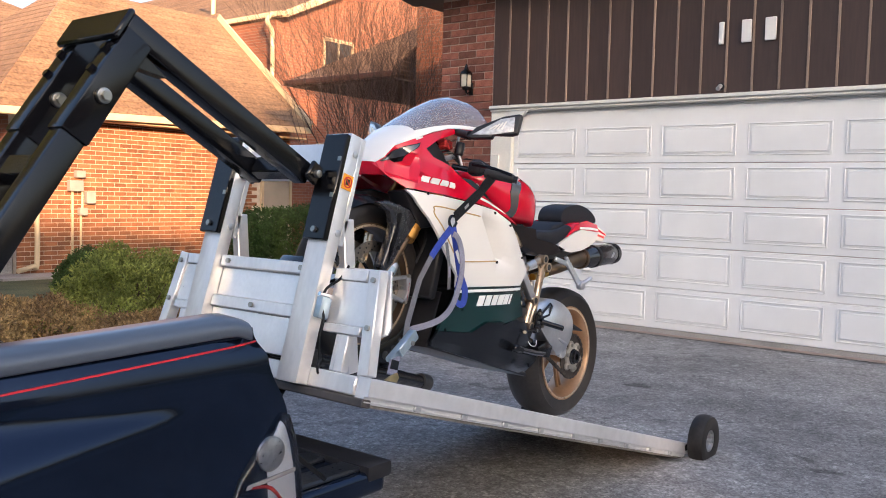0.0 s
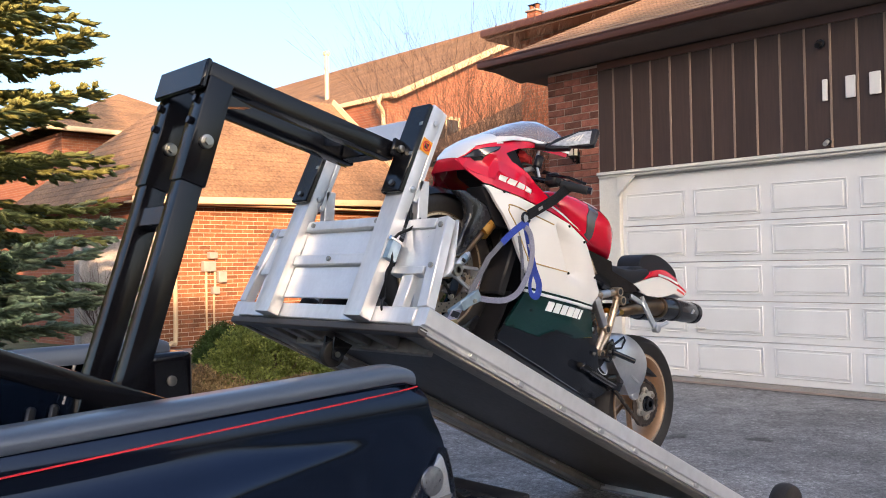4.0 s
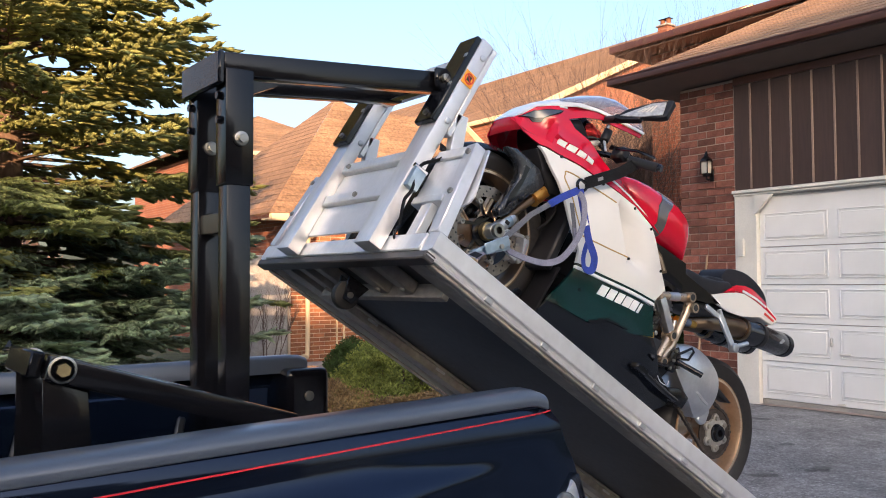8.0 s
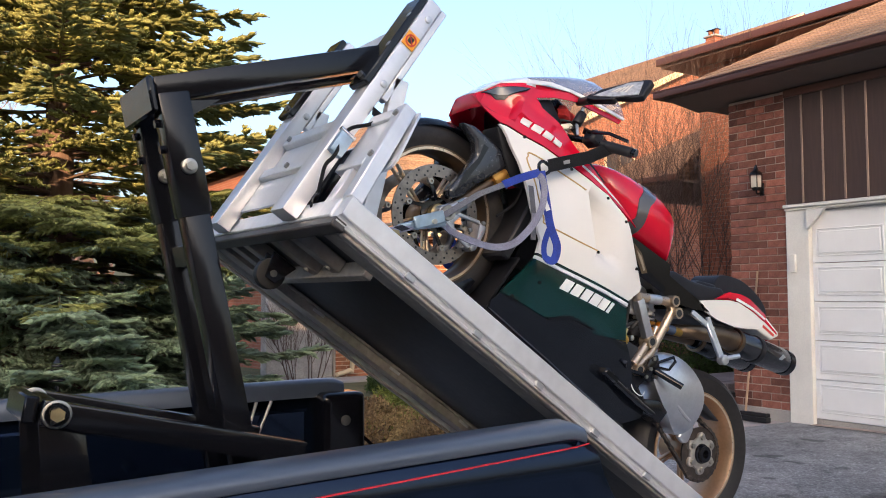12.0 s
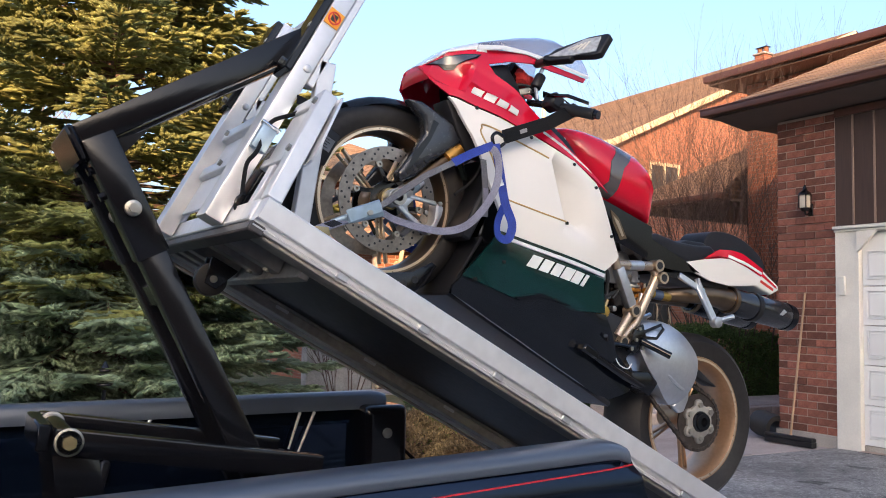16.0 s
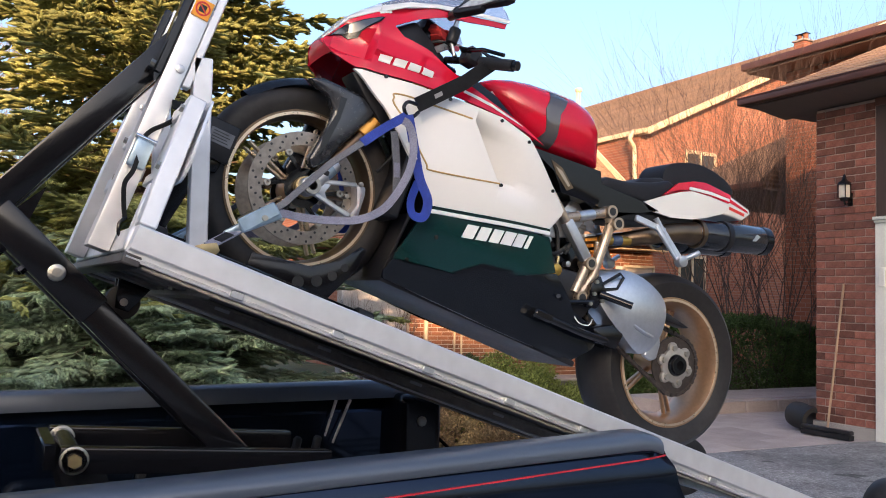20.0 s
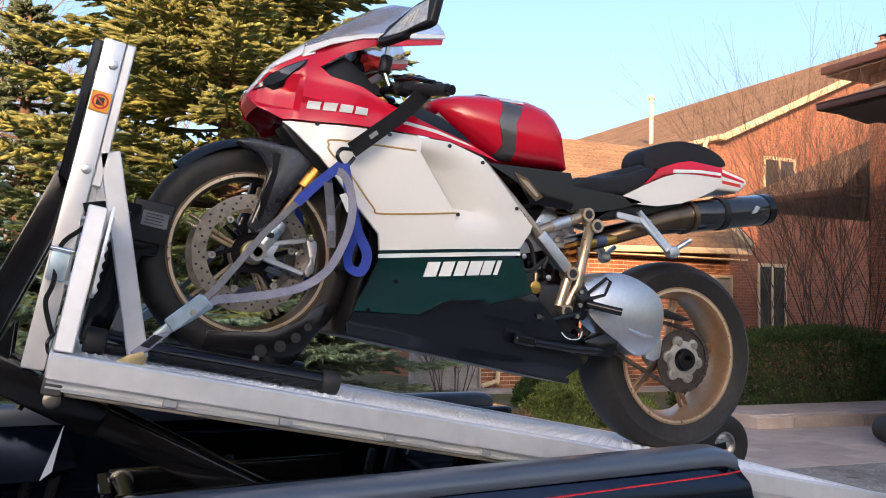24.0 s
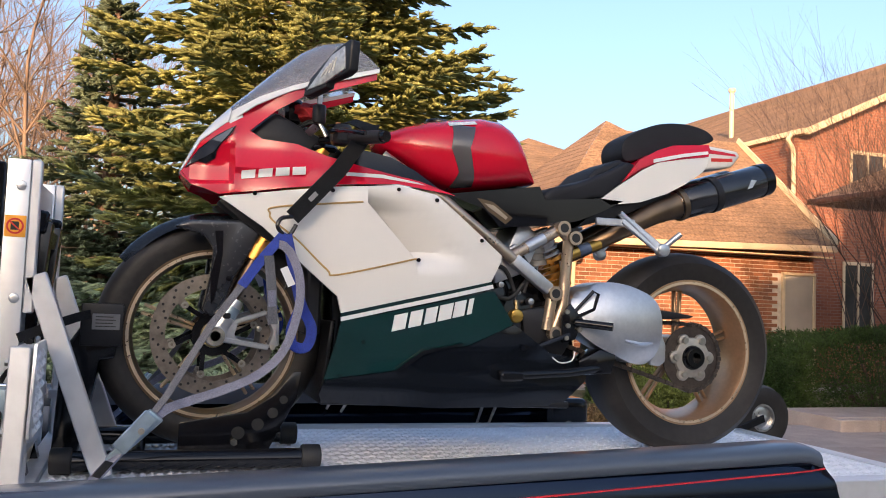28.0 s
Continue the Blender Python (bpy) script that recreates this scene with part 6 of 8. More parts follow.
def saddle(rows, name, mat, label, n=8):
    """A shell from side to side over the centre line: rows of a centre point and an edge point with its half width."""
    bm_ = bmesh.new()
    grid = []
    for (cx, cz), (ex, ez, ey) in rows:
        row = []
        for k in range(-n, n + 1):
            th = (1 - abs(k) / n) * math.pi / 2
            f = math.sin(th)
            row.append(bm_.verts.new((ex + (cx - ex) * f, math.copysign(ey * math.cos(th), k) if k else 0.0, ez + (cz - ez) * f)))
        grid.append(row)
    for r0, r1 in zip(grid, grid[1:]):
        for k in range(2 * n):
            bm_.faces.new((r0[k], r0[k + 1], r1[k + 1], r1[k]))
    bmesh.ops.recalc_face_normals(bm_, faces=bm_.faces)
    bmesh.ops.solidify(bm_, geom=bm_.faces[:], thickness=0.003)
    return bp(name, bm_, mat, label)


# white crown over the nose and the white band that runs back under the screen
by = lambda x, z: body_y(x, z) + 0.003
saddle([((-1.536, 0.785), (-1.532, 0.781, 0.056)), ((-1.519, 0.822), (-1.517, 0.806, by(-1.517, 0.806))), ((-1.493, 0.876), (-1.487, 0.861, by(-1.487, 0.861))), ((-1.455, 0.925), (-1.455, 0.886, by(-1.455, 0.886))), ((-1.412, 0.970), (-1.422, 0.911, by(-1.422, 0.911)))], "nose_crown", "white_paint", "white band over the nose")
saddle([((-1.535, 0.786), (-1.531, 0.782, 0.058)), ((-1.528, 0.764), (-1.520, 0.762, 0.076)), ((-1.505, 0.744), (-1.497, 0.742, 0.102))], "nose_beak", "red_paint", "red beak below the front lamps")
screen_c = [(-1.415, 0.967), (-1.365, 1.017), (-1.296, 1.088), (-1.231, 1.144), (-1.182, 1.176), (-1.125, 1.188)]
screen_e = [(-1.412, 0.945, 0.098), (-1.345, 0.985, 0.128), (-1.263, 1.022, 0.135), (-1.192, 1.046, 0.143), (-1.12, 1.067, 0.148), (-1.03, 1.094, 0.152)]
band_e = [(-1.423, 0.909, 0.118), (-1.354, 0.960, 0.137), (-1.267, 1.006, 0.139), (-1.195, 1.031, 0.147), (-1.12, 1.053, 0.152), (-1.032, 1.081, 0.155)]
for s in (-1, 1):
    wb = bmesh.new()
    up_ = [wb.verts.new((x, s * (y + 0.001), z)) for x, z, y in screen_e]
    dn_ = [wb.verts.new((x, s * (y + 0.003), z)) for x, z, y in band_e]
    for k in range(5):
        wb.faces.new((up_[k], up_[k + 1], dn_[k + 1], dn_[k]))
    bmesh.ops.recalc_face_normals(wb, faces=wb.faces)
    bmesh.ops.solidify(wb, geom=wb.faces[:], thickness=0.003)
    bp("screen_band", wb, "white_paint", "white band under the screen")
wsc = saddle([(c, (x, z, y - 0.002)) for c, (x, z, y) in zip(screen_c, screen_e)], "windscreen", "screen", "clear smoked windscreen")
wsc.visible_shadow = False
for s in (-1, 1):
    hl = bp("headlamp", shell([(-1.524, 0.787), (-1.490, 0.839), (-1.452, 0.871), (-1.402, 0.901), (-1.411, 0.880), (-1.437, 0.851), (-1.447, 0.832), (-1.449, 0.814), (-1.470, 0.801), (-1.492, 0.805)], nose_y, 0.012, side=s, lift=0.004, step=0.012), "black_gloss", "slim dark headlamp under a clear lens")
    bp("lens", shell([(-1.519, 0.791), (-1.489, 0.8365), (-1.4515, 0.868), (-1.408, 0.895), (-1.418, 0.878), (-1.440, 0.850), (-1.452, 0.832), (-1.472, 0.818), (-1.495, 0.806)], nose_y, 0.002, side=s, lift=0.0065, step=0.012), "lamp_lens", "", hl)
    bp("reflector", shell([(-1.453, 0.831), (-1.455, 0.816), (-1.468, 0.808), (-1.476, 0.810), (-1.470, 0.820)], nose_y, 0.002, side=s, lift=0.0065, step=0.012), "black_steel", "", hl)
    bp("air_duct", prism([(-1.44, 0.70), (-1.40, 0.72), (-1.15, 0.75), (-1.20, 0.64), (-1.30, 0.60), (-1.36, 0.64)], min(s * 0.05, s * 0.14), max(s * 0.05, s * 0.14), 0.01), "black_plastic", "")
# dark cockpit inside
bp("cockpit", prism([(-1.40, 0.86), (-1.30, 0.955), (-1.18, 0.90), (-1.10, 0.84), (-1.15, 0.80), (-1.36, 0.80)], -0.11, 0.11, 0.015), "black_plastic", "dark instrument cockpit")
bp("dash", box(-1.27, -1.22, -0.08, 0.08, 0.93, 1.0, 0.01), "black_gloss")
both("intake_cover", [(-1.20, 0.846), (-1.13, 0.856), (-1.06, 0.868), (-0.985, 0.855), (-0.915, 0.822), (-0.826, 0.759), (-0.92, 0.787), (-1.02, 0.805), (-1.10, 0.821), (-1.172, 0.839)], "black_gloss", thick=0.010, lift=-0.055, label="black intake cover between fairing and tank")
# stripes and printed words on the red, as bars
both("white_stripe", [(-1.12, 0.794), (-1.02, 0.795), (-0.93, 0.781), (-0.905, 0.774), (-1.02, 0.785), (-1.12, 0.784)], "white_print", thick=0.003, lift=0.0015)
for k in range(4):
    x0 = -1.385 + k * 0.042
    both("model_bar", [(x0, 0.7585 + k * 0.0055), (x0 + 0.034, 0.763 + k * 0.0055), (x0 + 0.034, 0.784 + k * 0.0055), (x0, 0.7795 + k * 0.0055)], "white_print", depth=nose_y, thick=0.004, lift=0.0025, step=0.01)
both("maker_bar", [(-1.418, 0.905), (-1.385, 0.926), (-1.388, 0.933), (-1.421, 0.912)], "white_print", thick=0.003, lift=0.0015)

# white side fairing: front plate and rear panel with a recessed air outlet
front_plate = [(-1.437, 0.710), (-1.15, 0.752), (-1.062, 0.760), (-1.063, 0.716), (-0.925, 0.570), (-0.916, 0.474), (-1.117, 0.424), (-1.129, 0.467), (-1.22, 0.543), (-1.325, 0.637)]
both("side_fairing", front_plate, "white_paint", thick=0.012, label="white side fairing")


def recessed(x, z):
    """The side surface, sunk behind the outlet's front edge and running out to the rear."""
    edge = -1.063 + (0.716 - z) * (0.138 / 0.146) if z < 0.716 else -1.063
    t = max(0.0, min(1.0, (x - edge) / 0.16))
    band = max(0.0, min(1.0, (0.735 - z) / 0.03)) * max(0.0, min(1.0, (z - 0.565) / 0.02))
    return body_y(x, z) - 0.060 * (1 - t) * band


rear_plate = [(-1.062, 0.760), (-0.98, 0.770), (-0.877, 0.750), (-0.676, 0.598), (-0.678, 0.58), (-0.705, 0.524), (-0.916, 0.474), (-0.925, 0.570), (-1.063, 0.716)]
both("side_fairing_rear", rear_plate, "white_paint", depth=recessed, thick=0.010, step=0.022, label="white side fairing with an air outlet")
gold = [(-1.075, 0.7165), (-1.292, 0.690), (-1.310, 0.672), (-1.300, 0.652), (-1.237, 0.606), (-1.160, 0.535), (-1.129, 0.523), (-0.925, 0.575)]
for s in (-1, 1):
    path = smooth_path([(x, 0, z) for x, z in gold], 6)
    bp("gold_pinstripe", tube([(p.x, s * (body_y(p.x, p.z) + 0.0005), p.z) for p in path], 0.0026, 6), "gold_line", "thin gold pinstripe")
    for x, z in ((-1.35, 0.722), (-1.155, 0.742), (-0.98, 0.757), (-0.876, 0.735), (-0.74, 0.635), (-0.92, 0.572), (-1.055, 0.35), (-1.11, 0.26)):
        bp("fairing_screw", cyl((x, s * (body_y(x, z) + 0.001), z), (0, 1, 0), 0.0055, 0.006, 10), "black_steel")
# green lower with its white and dark bands
both("lower_fairing", [(-1.115, 0.402), (-0.695, 0.500), (-0.630, 0.409), (-0.764, 0.347), (-0.886, 0.332), (-0.957, 0.278), (-1.149, 0.250), (-1.13, 0.327)], "green_paint", thick=0.012, label="dark green lower fairing")
both("green_band", [(-1.117, 0.424), (-0.705, 0.524), (-0.700, 0.517), (-1.1165, 0.414)], "green_paint", thick=0.010, lift=0.001)
both("white_band", [(-1.1165, 0.414), (-0.700, 0.517), (-0.697, 0.506), (-1.1155, 0.403)], "white_print", thick=0.010, lift=0.001)
for k, (a, b) in enumerate(((0, 0.036), (0.044, 0.078), (0.086, 0.118), (0.124, 0.162), (0.166, 0.200), (0.208, 0.222))):
    x0, x1 = -0.982 + a, -0.982 + b
    z0 = lambda x: 0.380 + (x + 0.982) * 0.247
    both("maker_bar", [(x0, z0(x0)), (x1, z0(x1)), (x1 + 0.006, z0(x1) + 0.043), (x0 + 0.006, z0(x0) + 0.043)], "white_print", thick=0.003, lift=0.0015)
def belly_y(x, z):
    """The lower side with a contour that bulges under the outlet and hollows above it."""
    return body_y(x, z) + 0.004 * math.sin((z - 0.30 - 0.10 * (x + 0.8)) * 38) * max(0.0, min(1.0, (x + 1.0) / 0.15))


both("belly_pan", [(-1.147, 0.248), (-0.955, 0.276), (-0.886, 0.331), (-0.764, 0.346), (-0.626, 0.408), (-0.575, 0.375), (-0.505, 0.331), (-0.40, 0.315), (-0.355, 0.31), (-0.375, 0.25), (-0.446, 0.178), (-0.822, 0.176), (-1.149, 0.188), (-1.158, 0.21)], "green_black", thick=0.012, step=0.025, depth=belly_y, label="glossy black belly pan")
bp("belly_floor", prism([(-1.15, 0.18), (-0.42, 0.17), (-0.42, 0.19), (-1.15, 0.20)], -0.155, 0.155, 0.006), "black_plastic")
bp("belly_front", prism([(-1.150, 0.195), (-1.140, 0.195), (-1.120, 0.40), (-1.130, 0.40)], -0.15, 0.15, 0.003), "black_plastic")
both("belly_lip", [(-0.965, 0.278), (-0.892, 0.334), (-0.83, 0.345), (-0.78, 0.356), (-0.785, 0.349), (-0.84, 0.336), (-0.89, 0.322), (-0.945, 0.280)], "black_gloss", thick=0.006, lift=0.010)

# engine, radiator and dark inner parts
bp("engine", prism([(-1.12, 0.22), (-0.55, 0.20), (-0.38, 0.30), (-0.40, 0.46), (-0.55, 0.58), (-0.72, 0.70), (-1.0, 0.70), (-1.13, 0.55)], -0.115, 0.115, 0.02), "black_steel", "dark engine block")
bp("clutch_cover", cyl((-0.60, -0.12, 0.36), (0, 1, 0), 0.075, 0.03, 28, 0.01), "black_plastic")
bp("sprocket_cover", prism([(-0.56, 0.33), (-0.44, 0.32), (-0.40, 0.40), (-0.46, 0.47), (-0.58, 0.45)], -0.15, -0.115, 0.012), "black_plastic")
bp("radiator", box(-1.20, -1.16, -0.16, 0.16, 0.36, 0.66, 0.008), "black_plastic")
bp("rear_cylinder", prism([(-0.62, 0.58), (-0.50, 0.55), (-0.48, 0.66), (-0.56, 0.72)], -0.08, 0.08, 0.01), "alu_cast")
kn = bp("clutch_slave", cyl((-0.602, -0.16, 0.432), (0, 1, 0), 0.020, 0.03, 24, 0.005), "damper_gold", "gold hydraulic slave cap")
bp("bleed_nipple", cyl((-0.600, -0.158, 0.462), (0, 0.1, 1), 0.006, 0.03, 10), "zinc_gold", "", kn)
for s in (-1, 1):
    yy = s * 0.135
    fr = bp("frame_tube", tube([(-1.00, s * 0.11, 0.862), (-0.83, s * 0.15, 0.748), (-0.62, s * 0.155, 0.598), (-0.483, s * 0.15, 0.501)], 0.0165, 14), "frame_bronze", "bronze trellis frame tube")
    bp("frame_tube", tube([(-0.615, s * 0.15, 0.605), (-0.463, s * 0.145, 0.69)], 0.0165, 14), "frame_bronze")
    bp("frame_tube", tube([(-0.463, s * 0.145, 0.69), (-0.435, s * 0.145, 0.66), (-0.447, s * 0.145, 0.47), (-0.478, s * 0.145, 0.385)], 0.0165, 14), "frame_bronze")
    bp("frame_tube", tube([(-0.483, s * 0.15, 0.501), (-0.500, s * 0.15, 0.395)], 0.0165, 14), "frame_bronze")
    bp("frame_brace", tube([(-0.83, s * 0.14, 0.74), (-0.70, s * 0.12, 0.60)], 0.012, 12), "frame_bronze")
    for x, z in ((-0.483, 0.501), (-0.463, 0.692), (-0.478, 0.385), (-0.425, 0.665)):
        bp("frame_lug", lathe([(0.009, -0.024), (0.021, -0.024), (0.021, 0.024), (0.009, 0.024)], (x, s * 0.15, z), (0, 1, 0), 20), "frame_bronze")
        bp("lug_bore", cyl((x, s * 0.150, z), (0, 1, 0), 0.0135, 0.0485, 16), "black_print")
    bp("rail_sleeve", beam((-0.614, s * 0.158, 0.594), (-0.497, s * 0.154, 0.511), 0.036, 0.030, 0.006, (0, 1, 0), seg=2), "alu_cast", "bare aluminium sleeve")
    bp("tube_sleeve", tube([(-0.572, s * 0.149, 0.629), (-0.517, s * 0.147, 0.660)], 0.0185, 16), "alu_cast")
    bp("seat_window", prism([(-0.724, 0.763), (-0.676, 0.756), (-0.612, 0.713), (-0.634, 0.694), (-0.688, 0.727)], min(s * 0.1355, s * 0.1375), max(s * 0.1355, s * 0.1375)), "bronze_rim", "bronze plate in the seat base opening")
    bp("window_slot", prism([(-0.702, 0.750), (-0.672, 0.745), (-0.628, 0.714), (-0.634, 0.707), (-0.684, 0.737)], min(s * 0.137, s * 0.139), max(s * 0.137, s * 0.139)), "frame_bronze")
bp("shock_head", lathe([(0.0, 0.045), (0.018, 0.045), (0.024, 0.035), (0.024, 0.024), (0.033, 0.020), (0.033, 0.008), (0.029, 0.004), (0.029, -0.012), (0.034, -0.016), (0.034, -0.030), (0.0, -0.030)], (-0.507, -0.066, 0.612), (-0.18, 0, 1), 28), "nickel", "cast metal shock head")
shock = bp("shock_absorber", tube([(-0.490, -0.05, 0.690), (-0.462, -0.05, 0.636)], 0.030, 20), "alu_cast", "silver rear shock with a yellow spring")
for k in range(3):
    bp("shock_ring", lathe([(0.028, -0.004), (0.036, -0.004), (0.036, 0.004), (0.028, 0.004)], (-0.470 + 0.008 * k, -0.05, 0.650 - 0.016 * k), (0.45, 0, -0.9), 24), "alu_cast", "", shock)
for k in range(5):
    bp("spring_coil", lathe([(0.030, -0.0055), (0.041, -0.0055), (0.041, 0.0055), (0.030, 0.0055)], (-0.448 + 0.008 * k, -0.05, 0.605 - 0.020 * k), (0.45, 0, -0.9), 24), "fork_gold", "", shock)
dmp = bp("damper_sleeve", tube([(-0.41, -0.085, 0.617), (-0.30, -0.085, 0.660)], 0.017, 18), "damper_gold", "gold damper sleeve")
bp("damper_band", tube([(-0.372, -0.085, 0.632), (-0.335, -0.085, 0.6465)], 0.0178, 18), "blue_band", "", dmp)
bp("damper_rod", tube([(-0.43, -0.10, 0.600), (-0.412, -0.10, 0.515)], 0.011, 12), "alu_cast", "", dmp)
hpts = smooth_path([(-0.42, -0.02, 0.60), (-0.33, -0.06, 0.650), (-0.23, -0.10, 0.708), (-0.13, -0.10, 0.762), (-0.04, -0.095, 0.797)], 6)
bp("header_pipe", tube(hpts, [0.024 + 0.020 * (k / (len(hpts) - 1)) ** 2 for k in range(len(hpts))], 18), "pipe_steel", "heat-tinted exhaust pipe")
bp("header_pipe", tube(smooth_path([(-0.40, 0.05, 0.62), (-0.23, 0.10, 0.705), (-0.05, 0.10, 0.785)], 6), 0.025, 16), "pipe_steel")
bp("inner_tray", prism([(-0.40, 0.70), (-0.22, 0.755), (-0.06, 0.83), (-0.10, 0.85), (-0.30, 0.78)], -0.11, 0.11, 0.006), "black_plastic")
# small fittings on the dark engine side
for x, z, r in ((-0.640, 0.52, 0.009), (-0.585, 0.50, 0.008), (-0.545, 0.475, 0.010), (-0.56, 0.555, 0.009), (-0.53, 0.42, 0.008), (-0.62, 0.365, 0.009), (-0.55, 0.345, 0.009), (-0.67, 0.44, 0.008)):
    bp("engine_bolt", cyl((x, -0.128, z), (0, 1, 0), r, 0.024, 8, 0.001), "steel")
for pts_ in ([(-0.70, -0.12, 0.56), (-0.64, -0.14, 0.57), (-0.60, -0.135, 0.51), (-0.602, -0.155, 0.465)], [(-0.68, -0.125, 0.50), (-0.62, -0.145, 0.48), (-0.575, -0.14, 0.52), (-0.53, -0.13, 0.57)], [(-0.59, -0.13, 0.62), (-0.56, -0.145, 0.57), (-0.57, -0.14, 0.50)]):
    bp("engine_hose", tube(smooth_path(pts_, 5), 0.0065, 8), "rubber_dark")
bp("belt_cover", prism([(-0.66, 0.52), (-0.56, 0.56), (-0.53, 0.63), (-0.60, 0.64), (-0.66, 0.60)], -0.135, -0.115, 0.008), "caliper")
# fuel tank
tk = bmesh.new()
tprof = [(-1.0, 0.90, 0.925, 0.05), (-0.98, 0.875, 0.94, 0.09), (-0.93, 0.845, 0.962, 0.125), (-0.865, 0.805, 0.982, 0.15), (-0.79, 0.776, 0.996, 0.165), (-0.71, 0.786, 1.008, 0.172), (-0.65, 0.795, 1.004, 0.168), (-0.622, 0.801, 0.988, 0.164), (-0.598, 0.806, 0.962, 0.158), (-0.582, 0.810, 0.925, 0.150), (-0.562, 0.813, 0.872, 0.138), (-0.541, 0.816, 0.835, 0.12)]
rows_t = []
for x, z0, z1, w in tprof:
    ring = []
    for k in range(24):
        a = k * math.tau / 24
        c, sn = math.cos(a), math.sin(a)
        zz = (z0 + z1) / 2 + (z1 - z0) / 2 * math.copysign(abs(sn) ** 0.62, sn)
        yy = w * math.copysign(abs(c) ** 0.62, c) * (1.0 if sn < 0.2 else 1 - 0.18 * (sn - 0.2))
        ring.append(tk.verts.new((x, yy, zz)))
    rows_t.append(ring)
for r0, r1 in zip(rows_t, rows_t[1:]):
    for k in range(24):
        tk.faces.new((r0[k], r0[(k + 1) % 24], r1[(k + 1) % 24], r1[k]))
tk.faces.new(rows_t[0])
tk.faces.new(rows_t[-1][::-1])
tank = bp("fuel_tank", tk, "red_paint", "glossy red fuel tank")


def tank_y(x, z):
    for (x0, a0, b0, w0), (x1, a1, b1, w1) in zip(tprof, tprof[1:]):
        if x0 <= x <= x1:
            t = (x - x0) / (x1 - x0)
            lo, hi, w = a0 + (a1 - a0) * t, b0 + (b1 - b0) * t, w0 + (w1 - w0) * t
            s = max(-0.999, min(0.999, (z - (lo + hi) / 2) / ((hi - lo) / 2)))
            sn = math.copysign(abs(s) ** (1 / 0.62), s)
            c = math.sqrt(max(0.0, 1 - sn * sn))
            return w * c ** 0.62 * (1.0 if sn < 0.2 else 1 - 0.18 * (sn - 0.2))
    return 0.1


both("tank_stripe", [(-0.804, 0.785), (-0.737, 0.794), (-0.752, 0.85), (-0.762, 0.898), (-0.743, 0.962), (-0.806, 0.968), (-0.815, 0.895), (-0.790, 0.828)], "grey_stripe", depth=tank_y, thick=0.004, lift=0.003, step=0.015, label="grey tank stripe", parent=tank)
both("maker_bar", [(-0.815, 0.962), (-0.735, 0.973), (-0.737, 0.984), (-0.815, 0.974)], "white_print", depth=tank_y, thick=0.004, lift=0.004, step=0.01, parent=tank)
bp("filler_cap", cyl((-0.80, 0, 0.992), (0.1, 0, 1), 0.045, 0.014, 24, 0.004), "black_steel", "", tank)
# seat base, rider seat, tail
both("seat_base", [(-0.816, 0.768), (-0.529, 0.812), (-0.510, 0.775), (-0.323, 0.792), (-0.250, 0.79), (-0.331, 0.748), (-0.40, 0.72), (-0.488, 0.700), (-0.595, 0.690), (-0.648, 0.684), (-0.70, 0.734)], "black_gloss", depth=lambda x, z: 0.135 - 0.5 * max(0.0, 0.70 - z), thick=0.10, step=0.03, label="black seat base")
bp("rider_seat", prism([(-0.517, 0.785), (-0.49, 0.812), (-0.40, 0.835), (-0.30, 0.878), (-0.235, 0.915), (-0.20, 0.905), (-0.235, 0.86), (-0.31, 0.80), (-0.40, 0.778), (-0.498, 0.765)], -0.13, 0.13, 0.016, seg=3), "seat_cloth", "black rider seat")
bp("seat_hump", prism([(-0.37, 0.842), (-0.328, 0.886), (-0.245, 0.925), (-0.205, 0.91), (-0.25, 0.87), (-0.31, 0.84)], -0.10, 0.10, 0.012, seg=3), "seat_cloth", "black backrest pad")
tb_out = [(-0.327, 0.791), (-0.25, 0.848), (-0.181, 0.894), (-0.132, 0.919), (-0.04, 0.938), (0.062, 0.956), (0.05, 0.922), (0.033, 0.903), (-0.03, 0.862), (-0.098, 0.825), (-0.19, 0.792), (-0.294, 0.776)]


def tail_y(x, z):
    return max(0.02, 0.135 - 0.10 * max(0.0, x + 0.05) ** 1.0 - 1.6 * max(0.0, z - 0.93) ** 1.6)


both("tail_fairing", tb_out, "white_paint", depth=tail_y, thick=0.010, label="white tail fairing with red stripes")
both("tail_flank", [(-0.251, 0.852), (-0.192, 0.897), (-0.132, 0.921), (-0.04, 0.940), (0.062, 0.958), (0.075, 0.985), (0.075, 1.000), (-0.073, 0.980), (-0.134, 0.957), (-0.20, 0.92)], "red_paint", depth=tail_y, thick=0.010, label="red upper tail fairing")
both("white_stripe", [(-0.149, 0.928), (-0.04, 0.956), (0.062, 0.976), (0.062, 0.966), (-0.04, 0.945), (-0.149, 0.917)], "white_print", depth=tail_y, thick=0.003, lift=0.003)
bp("tail_top", prism([(-0.25, 0.86), (-0.15, 0.945), (-0.05, 0.98), (0.075, 1.000), (0.075, 0.97), (0.05, 0.93), (-0.1, 0.86)], -0.105, 0.105, 0.016, seg=3), "red_paint")
te = bp("tail_end", prism([(0.077, 0.998), (0.185, 0.990), (0.198, 0.976), (0.165, 0.935), (0.062, 0.918)], -0.10, 0.10, 0.012, seg=3), "white_paint", "white tail end with a red lens")
